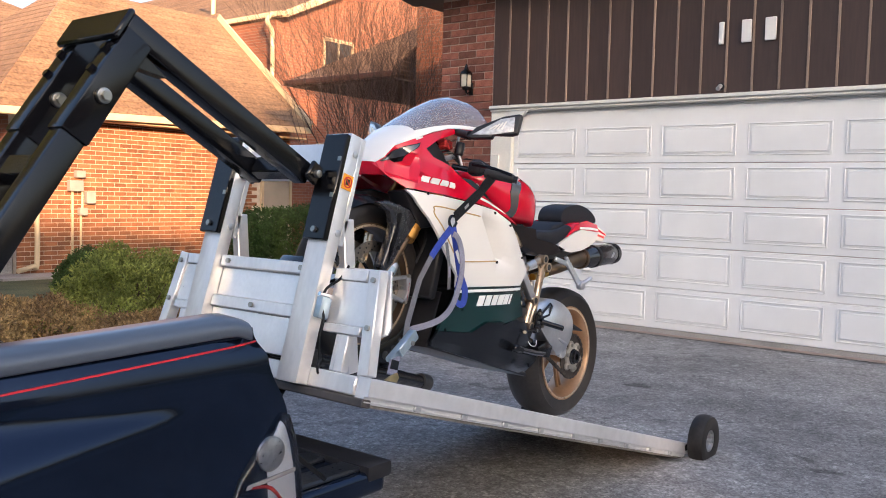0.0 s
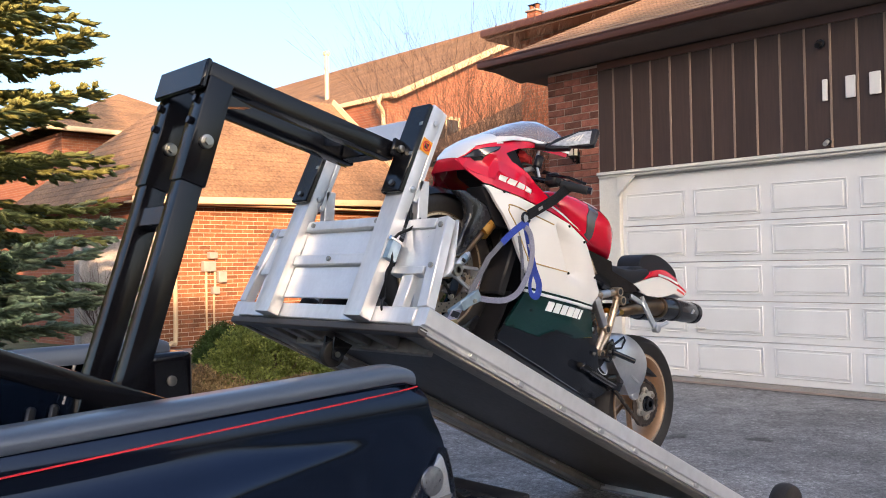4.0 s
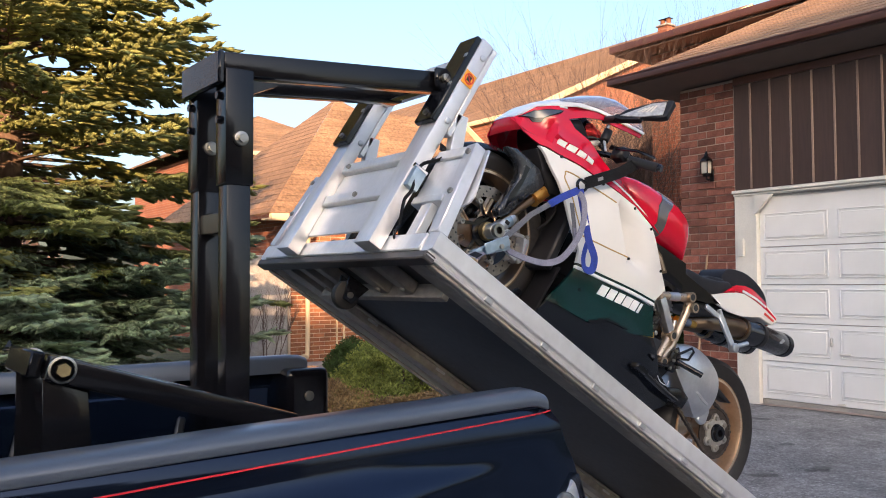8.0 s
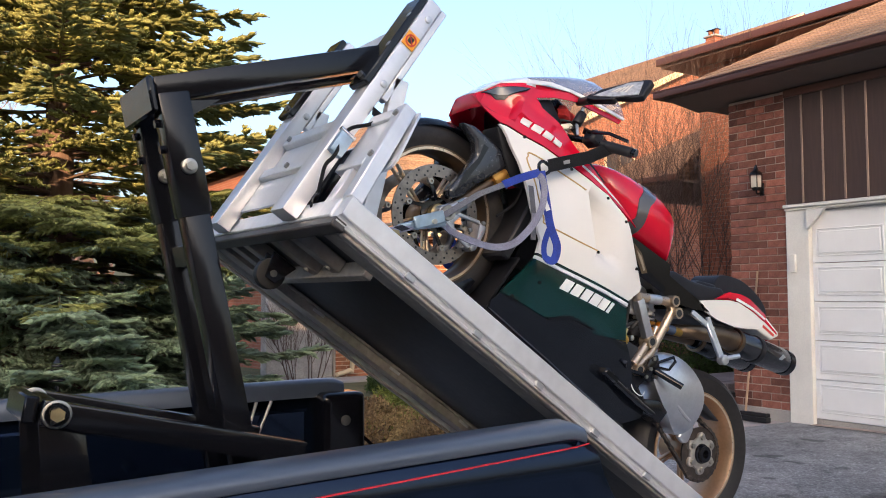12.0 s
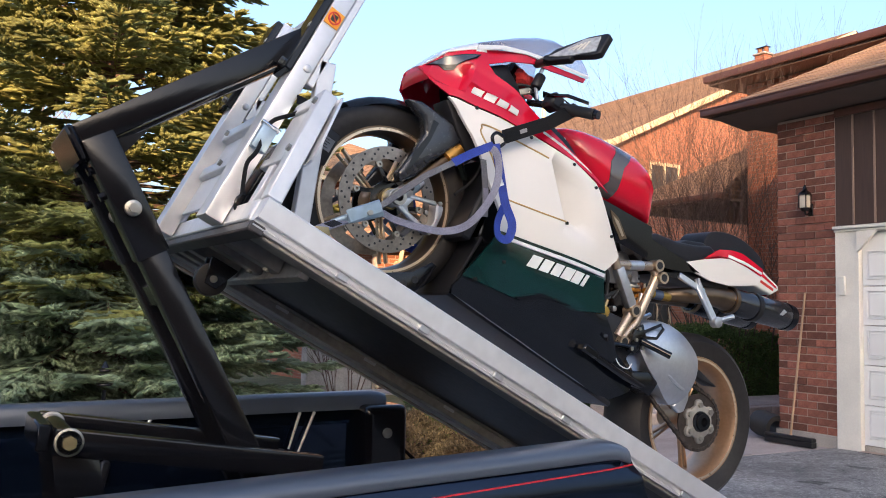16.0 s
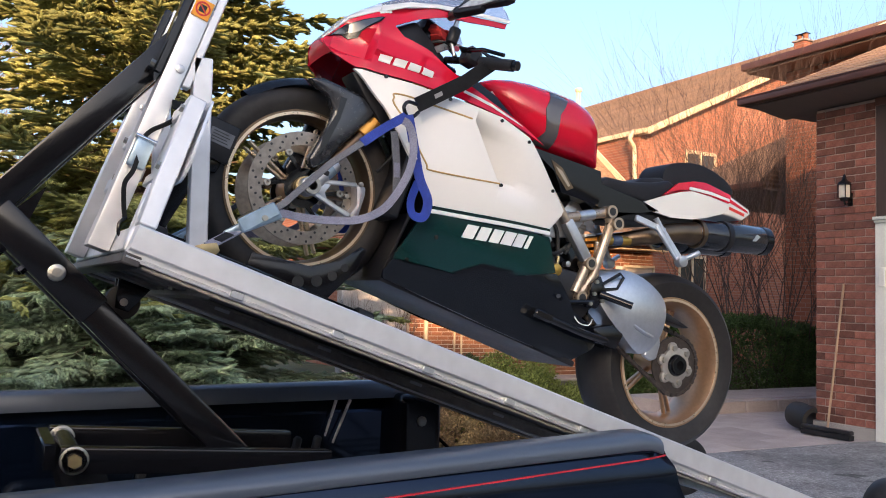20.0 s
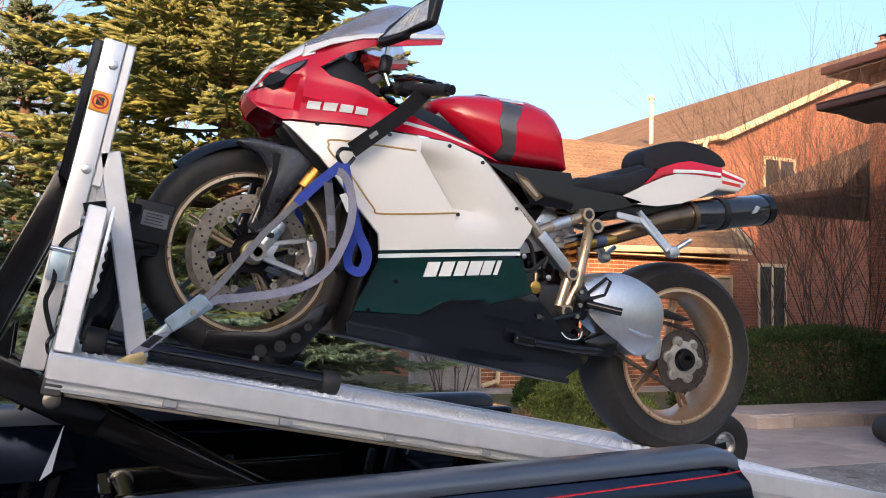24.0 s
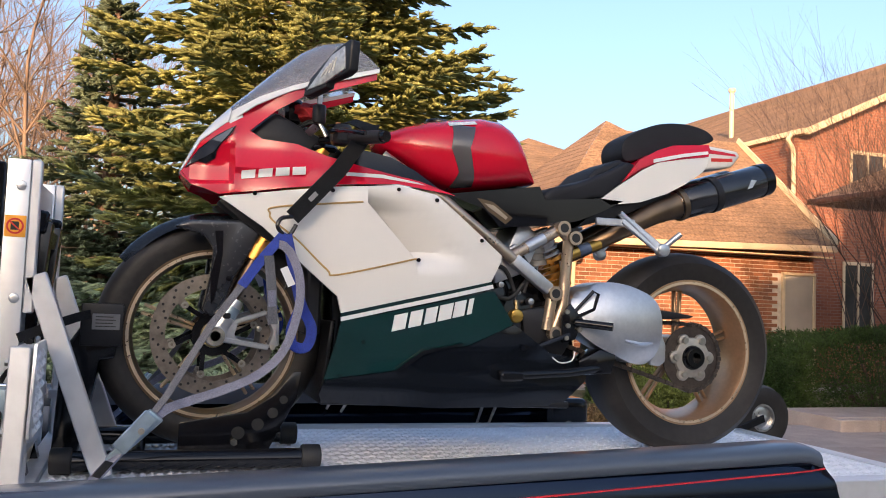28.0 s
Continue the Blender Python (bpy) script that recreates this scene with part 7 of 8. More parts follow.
for s in (-1, 1):
    bp("red_stripe", prism([(0.08, 0.985), (0.175, 0.979), (0.18, 0.972), (0.078, 0.972)], min(s * 0.0985, s * 0.1015), max(s * 0.0985, s * 0.1015)), "red_paint", "", te)
    bp("lettering_bar", prism([(0.085, 0.958), (0.165, 0.964), (0.166, 0.953), (0.086, 0.947)], min(s * 0.0985, s * 0.1012), max(s * 0.0985, s * 0.1012)), "sticker_red", "", te)
bp("tail_lens", box(0.175, 0.200, -0.06, 0.06, 0.945, 0.972, 0.008), "lens_red", "", te)
cw = smooth_path([(-0.195, 0, 0.925), (-0.222, 0, 0.955), (-0.199, 0, 1.005), (-0.103, 0, 1.052), (-0.02, 0, 1.066), (0.05, 0, 1.063), (0.10, 0, 1.048), (0.117, 0, 1.024), (0.07, 0, 1.006), (-0.03, 0, 0.985), (-0.10, 0, 0.963)], 5, True)
bp("seat_bag", prism([(p.x, p.z) for p in cw], -0.066, 0.066, 0.040, seg=5), "seat_cloth", "black padded tail bag")
# underseat silencers
for s in (-1, 1):
    y = s * 0.095
    a, b = Vector((-0.045, y, 0.796)), Vector((0.302, y, 0.910))
    sil = bp("silencer", tube([a, a.lerp(b, 0.04), a.lerp(b, 0.5), a.lerp(b, 0.95), b], [0.040, 0.050, 0.054, 0.054, 0.046], 28), "carbon", "carbon-black silencer")
    bp("silencer_cap", tube([a.lerp(b, 0.90), a.lerp(b, 0.99), a.lerp(b, 1.012)], [0.0555, 0.0535, 0.044], 28), "black_gloss", "", sil)
    bp("silencer_band", tube([a.lerp(b, 0.02), a.lerp(b, 0.07)], 0.0525, 28), "pipe_steel", "", sil)
    bp("silencer_band", tube([a.lerp(b, 0.36), a.lerp(b, 0.42)], 0.0575, 28), "black_plastic", "", sil)
    bp("outlet", tube([a.lerp(b, 0.97), a.lerp(b, 1.025)], 0.028, 20), "black_steel", "", sil)
    bp("maker_badge", prism([(0.19, 0.862), (0.207, 0.868), (0.222, 0.892), (0.203, 0.893)], y + s * 0.0545 - 0.001, y + s * 0.0545 + 0.001), "alu_cast", "", sil)
# pillion peg hangers
for s in (-1, 1):
    hg = bp("peg_hanger", beam((-0.265, s * 0.163, 0.733), (-0.142, s * 0.186, 0.642), 0.030, 0.014, 0.003, (0, 1, 0), beam((-0.35, s * 0.15, 0.722), (-0.228, s * 0.166, 0.722), 0.022, 0.014, 0.003)), "alu_cast", "bare aluminium peg hanger")
    bp("peg_hanger_arm", tube([(-0.275, s * 0.16, 0.750), (-0.165, s * 0.18, 0.655)], 0.010, 10), "alu_cast", "", hg)
    bp("passenger_peg", tube([(-0.150, s * 0.19, 0.645), (-0.096, s * 0.21, 0.696)], 0.009, 10), "alu_cast", "", hg)
    bp("hanger_knuckle", cyl((-0.145, s * 0.19, 0.645), (0, 1, 0), 0.020, 0.03, 16, 0.004), "alu_cast", "", hg)
# swingarm, chain and sprocket on the left
sw = smooth_path([(-0.425, 0, 0.45), (-0.41, 0, 0.500), (-0.354, 0, 0.533), (-0.292, 0, 0.542), (-0.218, 0, 0.527), (-0.150, 0, 0.487), (-0.130, 0, 0.40), (-0.148, 0, 0.312), (-0.211, 0, 0.303), (-0.285, 0, 0.327), (-0.36, 0, 0.360), (-0.41, 0, 0.40)], 5, True)


def swing_y(x, z):
    return 0.125 + 0.07 * math.sqrt(max(0.0, 1 - ((x + 0.255) / 0.20) ** 2 * 0.9 - ((z - 0.42 - 0.10 * (x + 0.255)) / 0.135) ** 2 * 0.85))


bp("swingarm", shell([(p.x, p.z) for p in sw], swing_y, 0.09, step=0.02), "alu_cast", "silver single-sided swingarm")
bp("swingarm_rib", tube(smooth_path([(-0.262, -0.186, 0.372), (-0.21, -0.190, 0.362), (-0.165, -0.176, 0.366)], 4), 0.007, 8), "alu_cast")
bp("swingarm_pivot", cyl((-0.41, 0, 0.42), (0, 1, 0), 0.04, 0.24, 24, 0.006), "alu_cast")
bp("swingarm_rear", prism([(-0.15, 0.41), (-0.115, 0.405), (-0.095, 0.36), (-0.095, 0.31), (-0.115, 0.295), (-0.15, 0.30)], -0.150, -0.128, 0.008, seg=3), "alu_cast")
bp("hub_carrier", cyl((RW, -0.088, RWZ), (0, 1, 0), 0.060, 0.04, 32, 0.008), "alu_cast")
spx, spz, spy = RW - 0.020, RWZ - 0.014, -0.114
spk = bp("sprocket", lathe([(0.055, -0.003), (0.098, -0.003), (0.098, 0.003), (0.055, 0.003)], (spx, spy, spz), (0, 1, 0), 44), "chain_steel", "dark rear sprocket")
bp("sprocket_carrier", cyl((spx, spy - 0.006, spz), (0, 1, 0), 0.062, 0.016, 28, 0.006), "nickel", "pale metal sprocket carrier", spk)
bp("hub_ring", lathe([(0.016, 0.008), (0.016, -0.006), (0.022, -0.010), (0.034, -0.010), (0.038, -0.004), (0.038, 0.008)], (spx, spy - 0.014, spz), (0, 1, 0), 28), "black_steel", "", spk)
for k in range(6):
    a = k * math.tau / 6
    bp("carrier_boss", cyl((spx + 0.060 * math.cos(a), spy - 0.006, spz + 0.060 * math.sin(a)), (0, 1, 0), 0.020, 0.015, 16, 0.004), "nickel", "", spk)
    bp("carrier_bolt", cyl((spx + 0.060 * math.cos(a), spy - 0.016, spz + 0.060 * math.sin(a)), (0, 1, 0), 0.0105, 0.012, 6), "zinc", "", spk)
bp("axle_nut", lathe([(0.016, -0.014), (0.030, -0.014), (0.030, 0.014), (0.016, 0.014)], (spx, spy - 0.020, spz), (0, 1, 0), 24), "black_steel", "", spk)
bp("axle_core", cyl((spx, spy - 0.010, spz), (0, 1, 0), 0.0155, 0.01, 18), "black_steel", "", spk)
cv = bmesh.new()
loop = []
for k in range(14):
    a = radians(100 - k * 15)
    loop.append(Vector((spx + 0.103 * math.cos(a), spy, spz + 0.103 * math.sin(a))))
fx, fz = -0.47, 0.40
low_run = [Vector((spx + (fx - spx) * t, spy, spz - 0.103 + ((fz - 0.035) - (spz - 0.103)) * t)) for t in [i / 16 for i in range(1, 17)]]
top_run = [Vector((fx + (spx - fx) * t, spy, fz + 0.035 + ((spz + 0.103) - (fz + 0.035)) * t)) for t in [i / 16 for i in range(0, 16)]]
path = loop + low_run + top_run
for p, q in zip(path, path[1:] + path[:1]):
    d = (q - p)
    n = max(1, round(d.length / 0.0145))
    for i in range(n):
        c, h_ = p + d * ((i + 0.5) / n), d * (0.47 / n)
        beam(c - h_, c + h_, 0.0135 if i % 2 else 0.0115, 0.017 if i % 2 else 0.014, 0.001, (0, 1, 0), cv)
bp("chain", cv, "chain_steel", "dark greasy drive chain")
bp("chain_guard", prism([(-0.165, 0.436), (-0.03, 0.444), (-0.012, 0.452), (-0.12, 0.466), (-0.175, 0.458)], -0.172, -0.12, 0.004), "black_plastic")
# rearsets, pegs, levers
for s in (-1, 1):
    y = s * 0.17
    rs_ = bp("rearset_plate", prism([(-0.462, 0.36), (-0.42, 0.37), (-0.395, 0.43), (-0.44, 0.475), (-0.465, 0.44)], min(y, y + s * 0.012), max(y, y + s * 0.012), 0.004), "black_steel", "black machined rearset")
    bp("foot_peg", tube([(-0.42, y + s * 0.01, 0.42), (-0.335, y + s * 0.075, 0.412)], 0.012, 12), "black_steel", "", rs_)
    bp("heel_guard", tube([(-0.425, y + s * 0.008, 0.45), (-0.365, y + s * 0.008, 0.512), (-0.348, y + s * 0.008, 0.505), (-0.362, y + s * 0.008, 0.46), (-0.42, y + s * 0.008, 0.435)], 0.0055, 8), "black_steel", "", rs_)
    bp("shift_lever", tube([(-0.44, y + s * 0.01, 0.385), (-0.55, y + s * 0.01, 0.345), (-0.60, y + s * 0.05, 0.345)], 0.0075, 8), "black_steel", "", rs_)
    for x, z in ((-0.452, 0.375), (-0.448, 0.41), (-0.452, 0.45), (-0.41, 0.40)):
        bp("bolt", cyl((x, y + s * 0.016, z), (0, 1, 0), 0.007, 0.008, 8), "zinc", "", rs_)
st = bp("side_stand", tube([(-0.33, -0.17, 0.290), (-0.45, -0.192, 0.276), (-0.63, -0.215, 0.268)], [0.014, 0.013, 0.012], 10), "black_steel", "folded black side stand")
bp("stand_foot", box(-0.67, -0.60, -0.235, -0.195, 0.254, 0.282, 0.006), "black_steel", "", st)
bp("stand_bracket", prism([(-0.40, 0.27), (-0.30, 0.272), (-0.285, 0.33), (-0.34, 0.345), (-0.41, 0.31)], -0.185, -0.11, 0.008), "black_steel", "", st)
bp("loose_wire", tube(smooth_path([(-0.50, -0.17, 0.33), (-0.47, -0.18, 0.305), (-0.43, -0.18, 0.31), (-0.415, -0.17, 0.335)], 5), 0.002, 6), "white_print")
# bars, controls, mirrors
for s in (-1, 1):
    cb = bp("clip_on", tube([(-1.175, s * 0.12, 0.885), (-1.13, s * 0.22, 0.88), (-1.105, s * 0.26, 0.878)], 0.011, 12), "black_steel", "black handlebar")
    bp("grip", tube([(-1.115, s * 0.235, 0.879), (-1.06, s * 0.335, 0.872)], 0.0175, 16), "rubber_dark", "black rubber grip", cb)
    bp("bar_end", tube([(-1.06, s * 0.336, 0.872), (-1.053, s * 0.35, 0.871)], 0.014, 14), "black_steel", "", cb)
    bp("switch_block", box(-1.165, -1.115, min(s * 0.18, s * 0.24), max(s * 0.18, s * 0.24), 0.862, 0.915, 0.01), "black_plastic", "", cb)
    bp("lever", tube([(-1.17, s * 0.21, 0.895), (-1.15, s * 0.30, 0.885), (-1.11, s * 0.36, 0.872)], 0.006, 8), "black_steel", "", cb)
    bp("reservoir", cyl((-1.19, s * 0.15, 0.95), (0, 0, 1), 0.018, 0.05, 18, 0.004), "black_plastic", "", cb)
    bp("reservoir_arm", tube([(-1.17, s * 0.16, 0.89), (-1.19, s * 0.15, 0.93)], 0.006, 8), "steel", "", cb)
    mo = [(-1.256, 0.978), (-1.233, 1.035), (-1.166, 1.106), (-1.124, 1.130), (-1.116, 1.125), (-1.120, 1.030), (-1.135, 1.018), (-1.184, 1.008), (-1.186, 0.990), (-1.236, 0.974)]
    splay = Matrix(((0.62, -0.9 * s, 0, -1.184 + 0.62 * 1.186 + 0.9 * 0.3075), (1.25 * s, 0.3, 0, s * (0.295 + 1.25 * 1.186 - 0.3 * 0.3075)), (0, 0, 0.76, 0.236), (0, 0, 0, 1)))
    mr = bp("mirror", turned(prism(mo, min(s * 0.302, s * 0.33), max(s * 0.302, s * 0.33), 0.010, seg=3), splay), "black_plastic", "black mirror with a clear indicator lens")
    bp("indicator_lens", turned(prism([(-1.240, 0.992), (-1.170, 1.090), (-1.134, 1.110), (-1.130, 1.034), (-1.190, 1.002)], min(s * 0.327, s * 0.334), max(s * 0.327, s * 0.334), 0.002), splay), "indicator", "clear indicator lens", mr)
    for k in range(4):
        bp("led_strip", turned(beam((-1.196 + 0.011 * k, s * 0.3352, 1.027 + 0.003 * k), (-1.178 + 0.008 * k, s * 0.3352, 1.056 + 0.008 * k), 0.004, 0.0015, 0.0), splay), "lamp_glass", "", mr)
    bp("mirror_stalk", tube([(-1.225, s * 0.215, 0.992), (-1.22, s * 0.18, 1.000), (-1.21, s * 0.125, 1.015)], [0.018, 0.015, 0.014], 12), "black_plastic", "", mr)
bp("top_yoke", box(-1.20, -1.13, -0.13, 0.13, 0.855, 0.875, 0.008), "black_steel")
cloth = bmesh.new()
bmesh.ops.create_icosphere(cloth, subdivisions=3, radius=1.0)
for v in cloth.verts:
    f = 1 + 0.16 * math.sin(v.co.x * 5 + v.co.z * 3) * math.cos(v.co.y * 4) + 0.08 * math.sin(v.co.z * 11 + v.co.y * 7)
    v.co = Vector((-1.205 + 0.050 * v.co.x * f, -0.05 + 0.06 * v.co.y * f, 0.965 + 0.030 * v.co.z * f))
bp("red_cloth", cloth, "red_cloth", "red cloth wrapped in the cockpit")
bp("clock_bracket", box(-1.194, -1.180, -0.135, -0.128, 0.915, 1.015, 0.002), "steel")
bp("clock_arm", beam((-1.187, -0.131, 0.925), (-1.215, -0.10, 0.900), 0.022, 0.010, 0.003), "steel")
for k in range(3):
    bp("cable", tube(smooth_path([(-1.15, -0.15, 0.89), (-1.20, -0.13 + 0.03 * k, 0.93 + 0.012 * k), (-1.24, -0.08, 0.90), (-1.20, -0.05, 0.84)], 5), 0.004, 6), "rubber_dark")

# ---- wheel chock and straps on the deck ----
chock = thing("wheel_chock", "black steel front wheel chock with a perforated cradle", "wheel chock")
for y in (-0.19, 0.19):
    a = part("base_tube", tube([(-1.76, y, 0.050), (-1.18, y, 0.050)], 0.025, 18), "black_steel", chock)
    for x in (-1.765, -1.175):
        part("rubber_cap", cyl((x, y, 0.052), (1, 0, 0), 0.032, 0.05, 20, 0.006), "rubber_dark", a)
for x in (-1.60, -1.30):
    part("cross_tube", tube([(x, -0.19, 0.055), (x, 0.19, 0.055)], 0.022, 14), "black_steel", chock)
for y in (-0.085, 0.085):
    cr = part("cradle_plate", prism([(-1.50, 0.05), (-1.27, 0.05), (-1.20, 0.19), (-1.19, 0.26), (-1.212, 0.26), (-1.255, 0.20), (-1.33, 0.152), (-1.44, 0.135), (-1.50, 0.125)], y - 0.004, y + 0.004, 0.002), "black_steel", chock)
    for x, z, r in ((-1.235, 0.185, 0.011), (-1.262, 0.150, 0.014), (-1.30, 0.120, 0.016), (-1.35, 0.098, 0.017)):
        part("round_hole", cyl((x, y - 0.0045 if y < 0 else y + 0.0045, z), (0, 1, 0), r, 0.002, 18), "rubber_dark", cr)
part("front_stop", prism([(-1.80, 0.04), (-1.74, 0.04), (-1.70, 0.28), (-1.665, 0.285), (-1.66, 0.335), (-1.74, 0.38), (-1.79, 0.30)], -0.075, 0.075, 0.008), "black_steel", chock)
part("side_plate", box(FW - 0.325, FW - 0.224, -0.084, -0.0765, FZ - 0.036, FZ + 0.072, 0.006, seg=2), "black_plastic", chock, "black side plate")
mpl = part("maker_plate", box(FW - 0.298, FW - 0.232, -0.0865, -0.0845, FZ + 0.006, FZ + 0.046, 0.001), "plate_grey", chock, "small printed metal plate")
for k in range(4):
    part("printed_line", box(FW - 0.290, FW - 0.242 - 0.006 * (k % 2), -0.0872, -0.0864, FZ + 0.013 + 0.008 * k, FZ + 0.0155 + 0.008 * k), "black_print", mpl)
part("adjuster_bolt", cyl((-1.36, -0.095, 0.075), (0, 1, 0), 0.009, 0.02, 6), "zinc", chock)


def webbing(points, width, thick, out):
    """A flat band whose face is turned outwards all along its way."""
    p = [Vector(q) for q in points]
    sides = []
    for i in range(len(p)):
        d = (p[min(i + 1, len(p) - 1)] - p[max(i - 1, 0)]).normalized()
        sides.append(Vector((-d.z, 0.3 * out, d.x)))
    return strip(p, width, thick, sides)


SWING = []         # loose strap ends that hang from the hooks


def tie_down(s):
    st_ = thing("tie_down_strap", "black, blue and grey webbing tie-down strap with a ratchet buckle", "strap", "tie-down straps")
    y = lambda v: s * v
    part("soft_loop", strip([(-1.06, y(0.24), 0.905), (-1.082, y(0.262), 0.895), (-1.15, y(0.258), 0.79), (-1.262, y(0.25), 0.660)], 0.042, 0.004, (1, 0, 0.7)), "strap_black", st_, "wide black webbing")
    part("soft_loop", strip([(-1.16, y(0.16), 0.92), (-1.11, y(0.20), 0.93), (-1.06, y(0.24), 0.905)], 0.042, 0.004, (1, 0, 0.2)), "strap_black", st_)
    part("stitching", strip([(-1.205, y(0.2575), 0.726), (-1.222, y(0.2565), 0.706)], 0.012, 0.001, (1, 0, 0.7)), "grey_print", st_)
    part("hook", tube(smooth_path([(-1.262, y(0.25), 0.662), (-1.290, y(0.255), 0.655), (-1.298, y(0.258), 0.632), (-1.272, y(0.258), 0.612), (-1.252, y(0.255), 0.642)], 5), 0.0055, 8), "black_steel", st_)
    part("blue_band", strip(smooth_path([(-1.280, y(0.262), 0.618), (-1.335, y(0.268), 0.548), (-1.380, y(0.275), 0.482)], 4), 0.025, 0.003, (1, 0, 0.8)), "strap_blue", st_, "blue webbing")
    part("lower_band", strip([(-1.380, y(0.275), 0.482), (-1.447, y(0.30), 0.388), (-1.541, y(0.365), 0.225), (-1.583, y(0.405), 0.170)], 0.018, 0.003, (1, 0, 0.6)), "strap_dark", st_, "dark grey webbing")
    bkl = part("ratchet_buckle", prism([(-1.575, 0.205), (-1.545, 0.180), (-1.60, 0.128), (-1.652, 0.085), (-1.662, 0.098), (-1.61, 0.16)], min(y(0.405), y(0.43)), max(y(0.405), y(0.43)), 0.005), "buckle_blue", st_, "pale blue ratchet buckle")
    part("buckle_lever", beam((-1.57, y(0.436), 0.195), (-1.635, y(0.440), 0.120), 0.034, 0.006, 0.003, (0, 1, 0)), "buckle_blue", bkl)
    part("buckle_pin", cyl((-1.59, y(0.42), 0.160), (0, 1, 0), 0.007, 0.055, 12), "zinc", bkl)
    part("anchor_band", strip([(-1.635, y(0.425), 0.11), (-1.690, y(0.47), 0.050)], 0.030, 0.004, (1, 0, 0.6)), "strap_grey", st_)
    part("stitching", strip([(-1.650, y(0.4405), 0.096), (-1.675, y(0.461), 0.068)], 0.024, 0.0012, (1, 0, 0.6)), "strap_black", st_)
    part("anchor_plate", prism([(-1.728, 0.030), (-1.672, 0.030), (-1.665, 0.046), (-1.678, 0.060), (-1.705, 0.046)], min(y(0.474), y(0.482)), max(y(0.474), y(0.482)), 0.002), "zinc_gold", st_, "gold zinc anchor plate")
    part("free_band", webbing(smooth_path([(-1.296, y(0.285), 0.588), (-1.284, y(0.292), 0.584), (-1.264, y(0.300), 0.560), (-1.245, y(0.31), 0.505), (-1.246, y(0.32), 0.432), (-1.276, y(0.33), 0.336), (-1.331, y(0.335), 0.277), (-1.406, y(0.34), 0.241), (-1.487, y(0.35), 0.214), (-1.540, y(0.38), 0.198), (-1.580, y(0.405), 0.165)], 5), 0.021, 0.003, s), "strap_grey", st_, "loose grey webbing tail")
    blue = part("blue_loop", webbing(smooth_path([(-1.276, y(0.266), 0.615), (-1.258, y(0.272), 0.54), (-1.235, y(0.278), 0.446), (-1.206, y(0.282), 0.384), (-1.218, y(0.284), 0.338), (-1.250, y(0.282), 0.342), (-1.256, y(0.279), 0.38), (-1.238, y(0.275), 0.43)], 5), 0.026, 0.003, s), "strap_blue", st_, "blue webbing loop")
    hang = part("hanging_band", strip(smooth_path([(-1.318, y(0.272), 0.560), (-1.308, y(0.282), 0.47), (-1.302, y(0.280), 0.392)], 4), 0.026, 0.002, (1, 0.3, 0)), "strap_dark", st_, "dark grey webbing end")
    part("stitching", strip([(-1.3085, y(0.2838), 0.475), (-1.305, y(0.2832), 0.435)], 0.020, 0.001, (1, 0.3, 0)), "strap_grey", hang)
    part("white_tag", strip([(-1.283, y(0.292), 0.532), (-1.262, y(0.296), 0.488)], 0.020, 0.001, (1, 0.2, 0.4)), "white_print", blue)
    SWING.extend((blue, hang))
    return st_


CARRIED = [deck, bike, chock, tie_down(-1), tie_down(1)]

# ---- plants ----
def needles_mesh(name, axes, mat, per, length, width, seed, corners=4):
    """Many thin blades round short twigs: axes are rows of start, end (numpy); one mesh."""
    rng = np.random.default_rng(seed)
    a, b = axes[:, :3], axes[:, 3:]
    n = len(a)
    t = rng.random((n, per, 1))
    base = a[:, None] + (b - a)[:, None] * t
    d = (b - a) / np.maximum(np.linalg.norm(b - a, axis=1, keepdims=True), 1e-6)
    out = rng.normal(size=(n, per, 3))
    out -= (out * d[:, None]).sum(-1, keepdims=True) * d[:, None]
    out /= np.maximum(np.linalg.norm(out, axis=-1, keepdims=True), 1e-6)
    way = d[:, None] * 0.75 + out * 0.75
    tip = base + way * length * (0.6 + 0.7 * rng.random((n, per, 1)))
    side = np.cross(way, rng.normal(size=(n, per, 3)))
    side /= np.maximum(np.linalg.norm(side, axis=-1, keepdims=True), 1e-6)
    mid = base * 0.55 + tip * 0.45
    if corners == 4:
        v = np.stack([base, mid + side * width / 2, tip, mid - side * width / 2], 2).reshape(-1, 3)
    else:
        v = np.stack([base + side * width / 2, tip, base - side * width / 2], 2).reshape(-1, 3)
    me = bpy.data.meshes.new(name)
    m = len(v) // corners
    me.vertices.add(len(v))
    me.vertices.foreach_set("co", v.ravel())
    me.loops.add(m * corners)
    me.loops.foreach_set("vertex_index", np.arange(m * corners))
    me.polygons.add(m)
    me.polygons.foreach_set("loop_start", np.arange(m) * corners)
    me.polygons.foreach_set("loop_total", np.full(m, corners))
    me.update(calc_edges=True)
    me.materials.append(M[mat])
    return new(name, me)


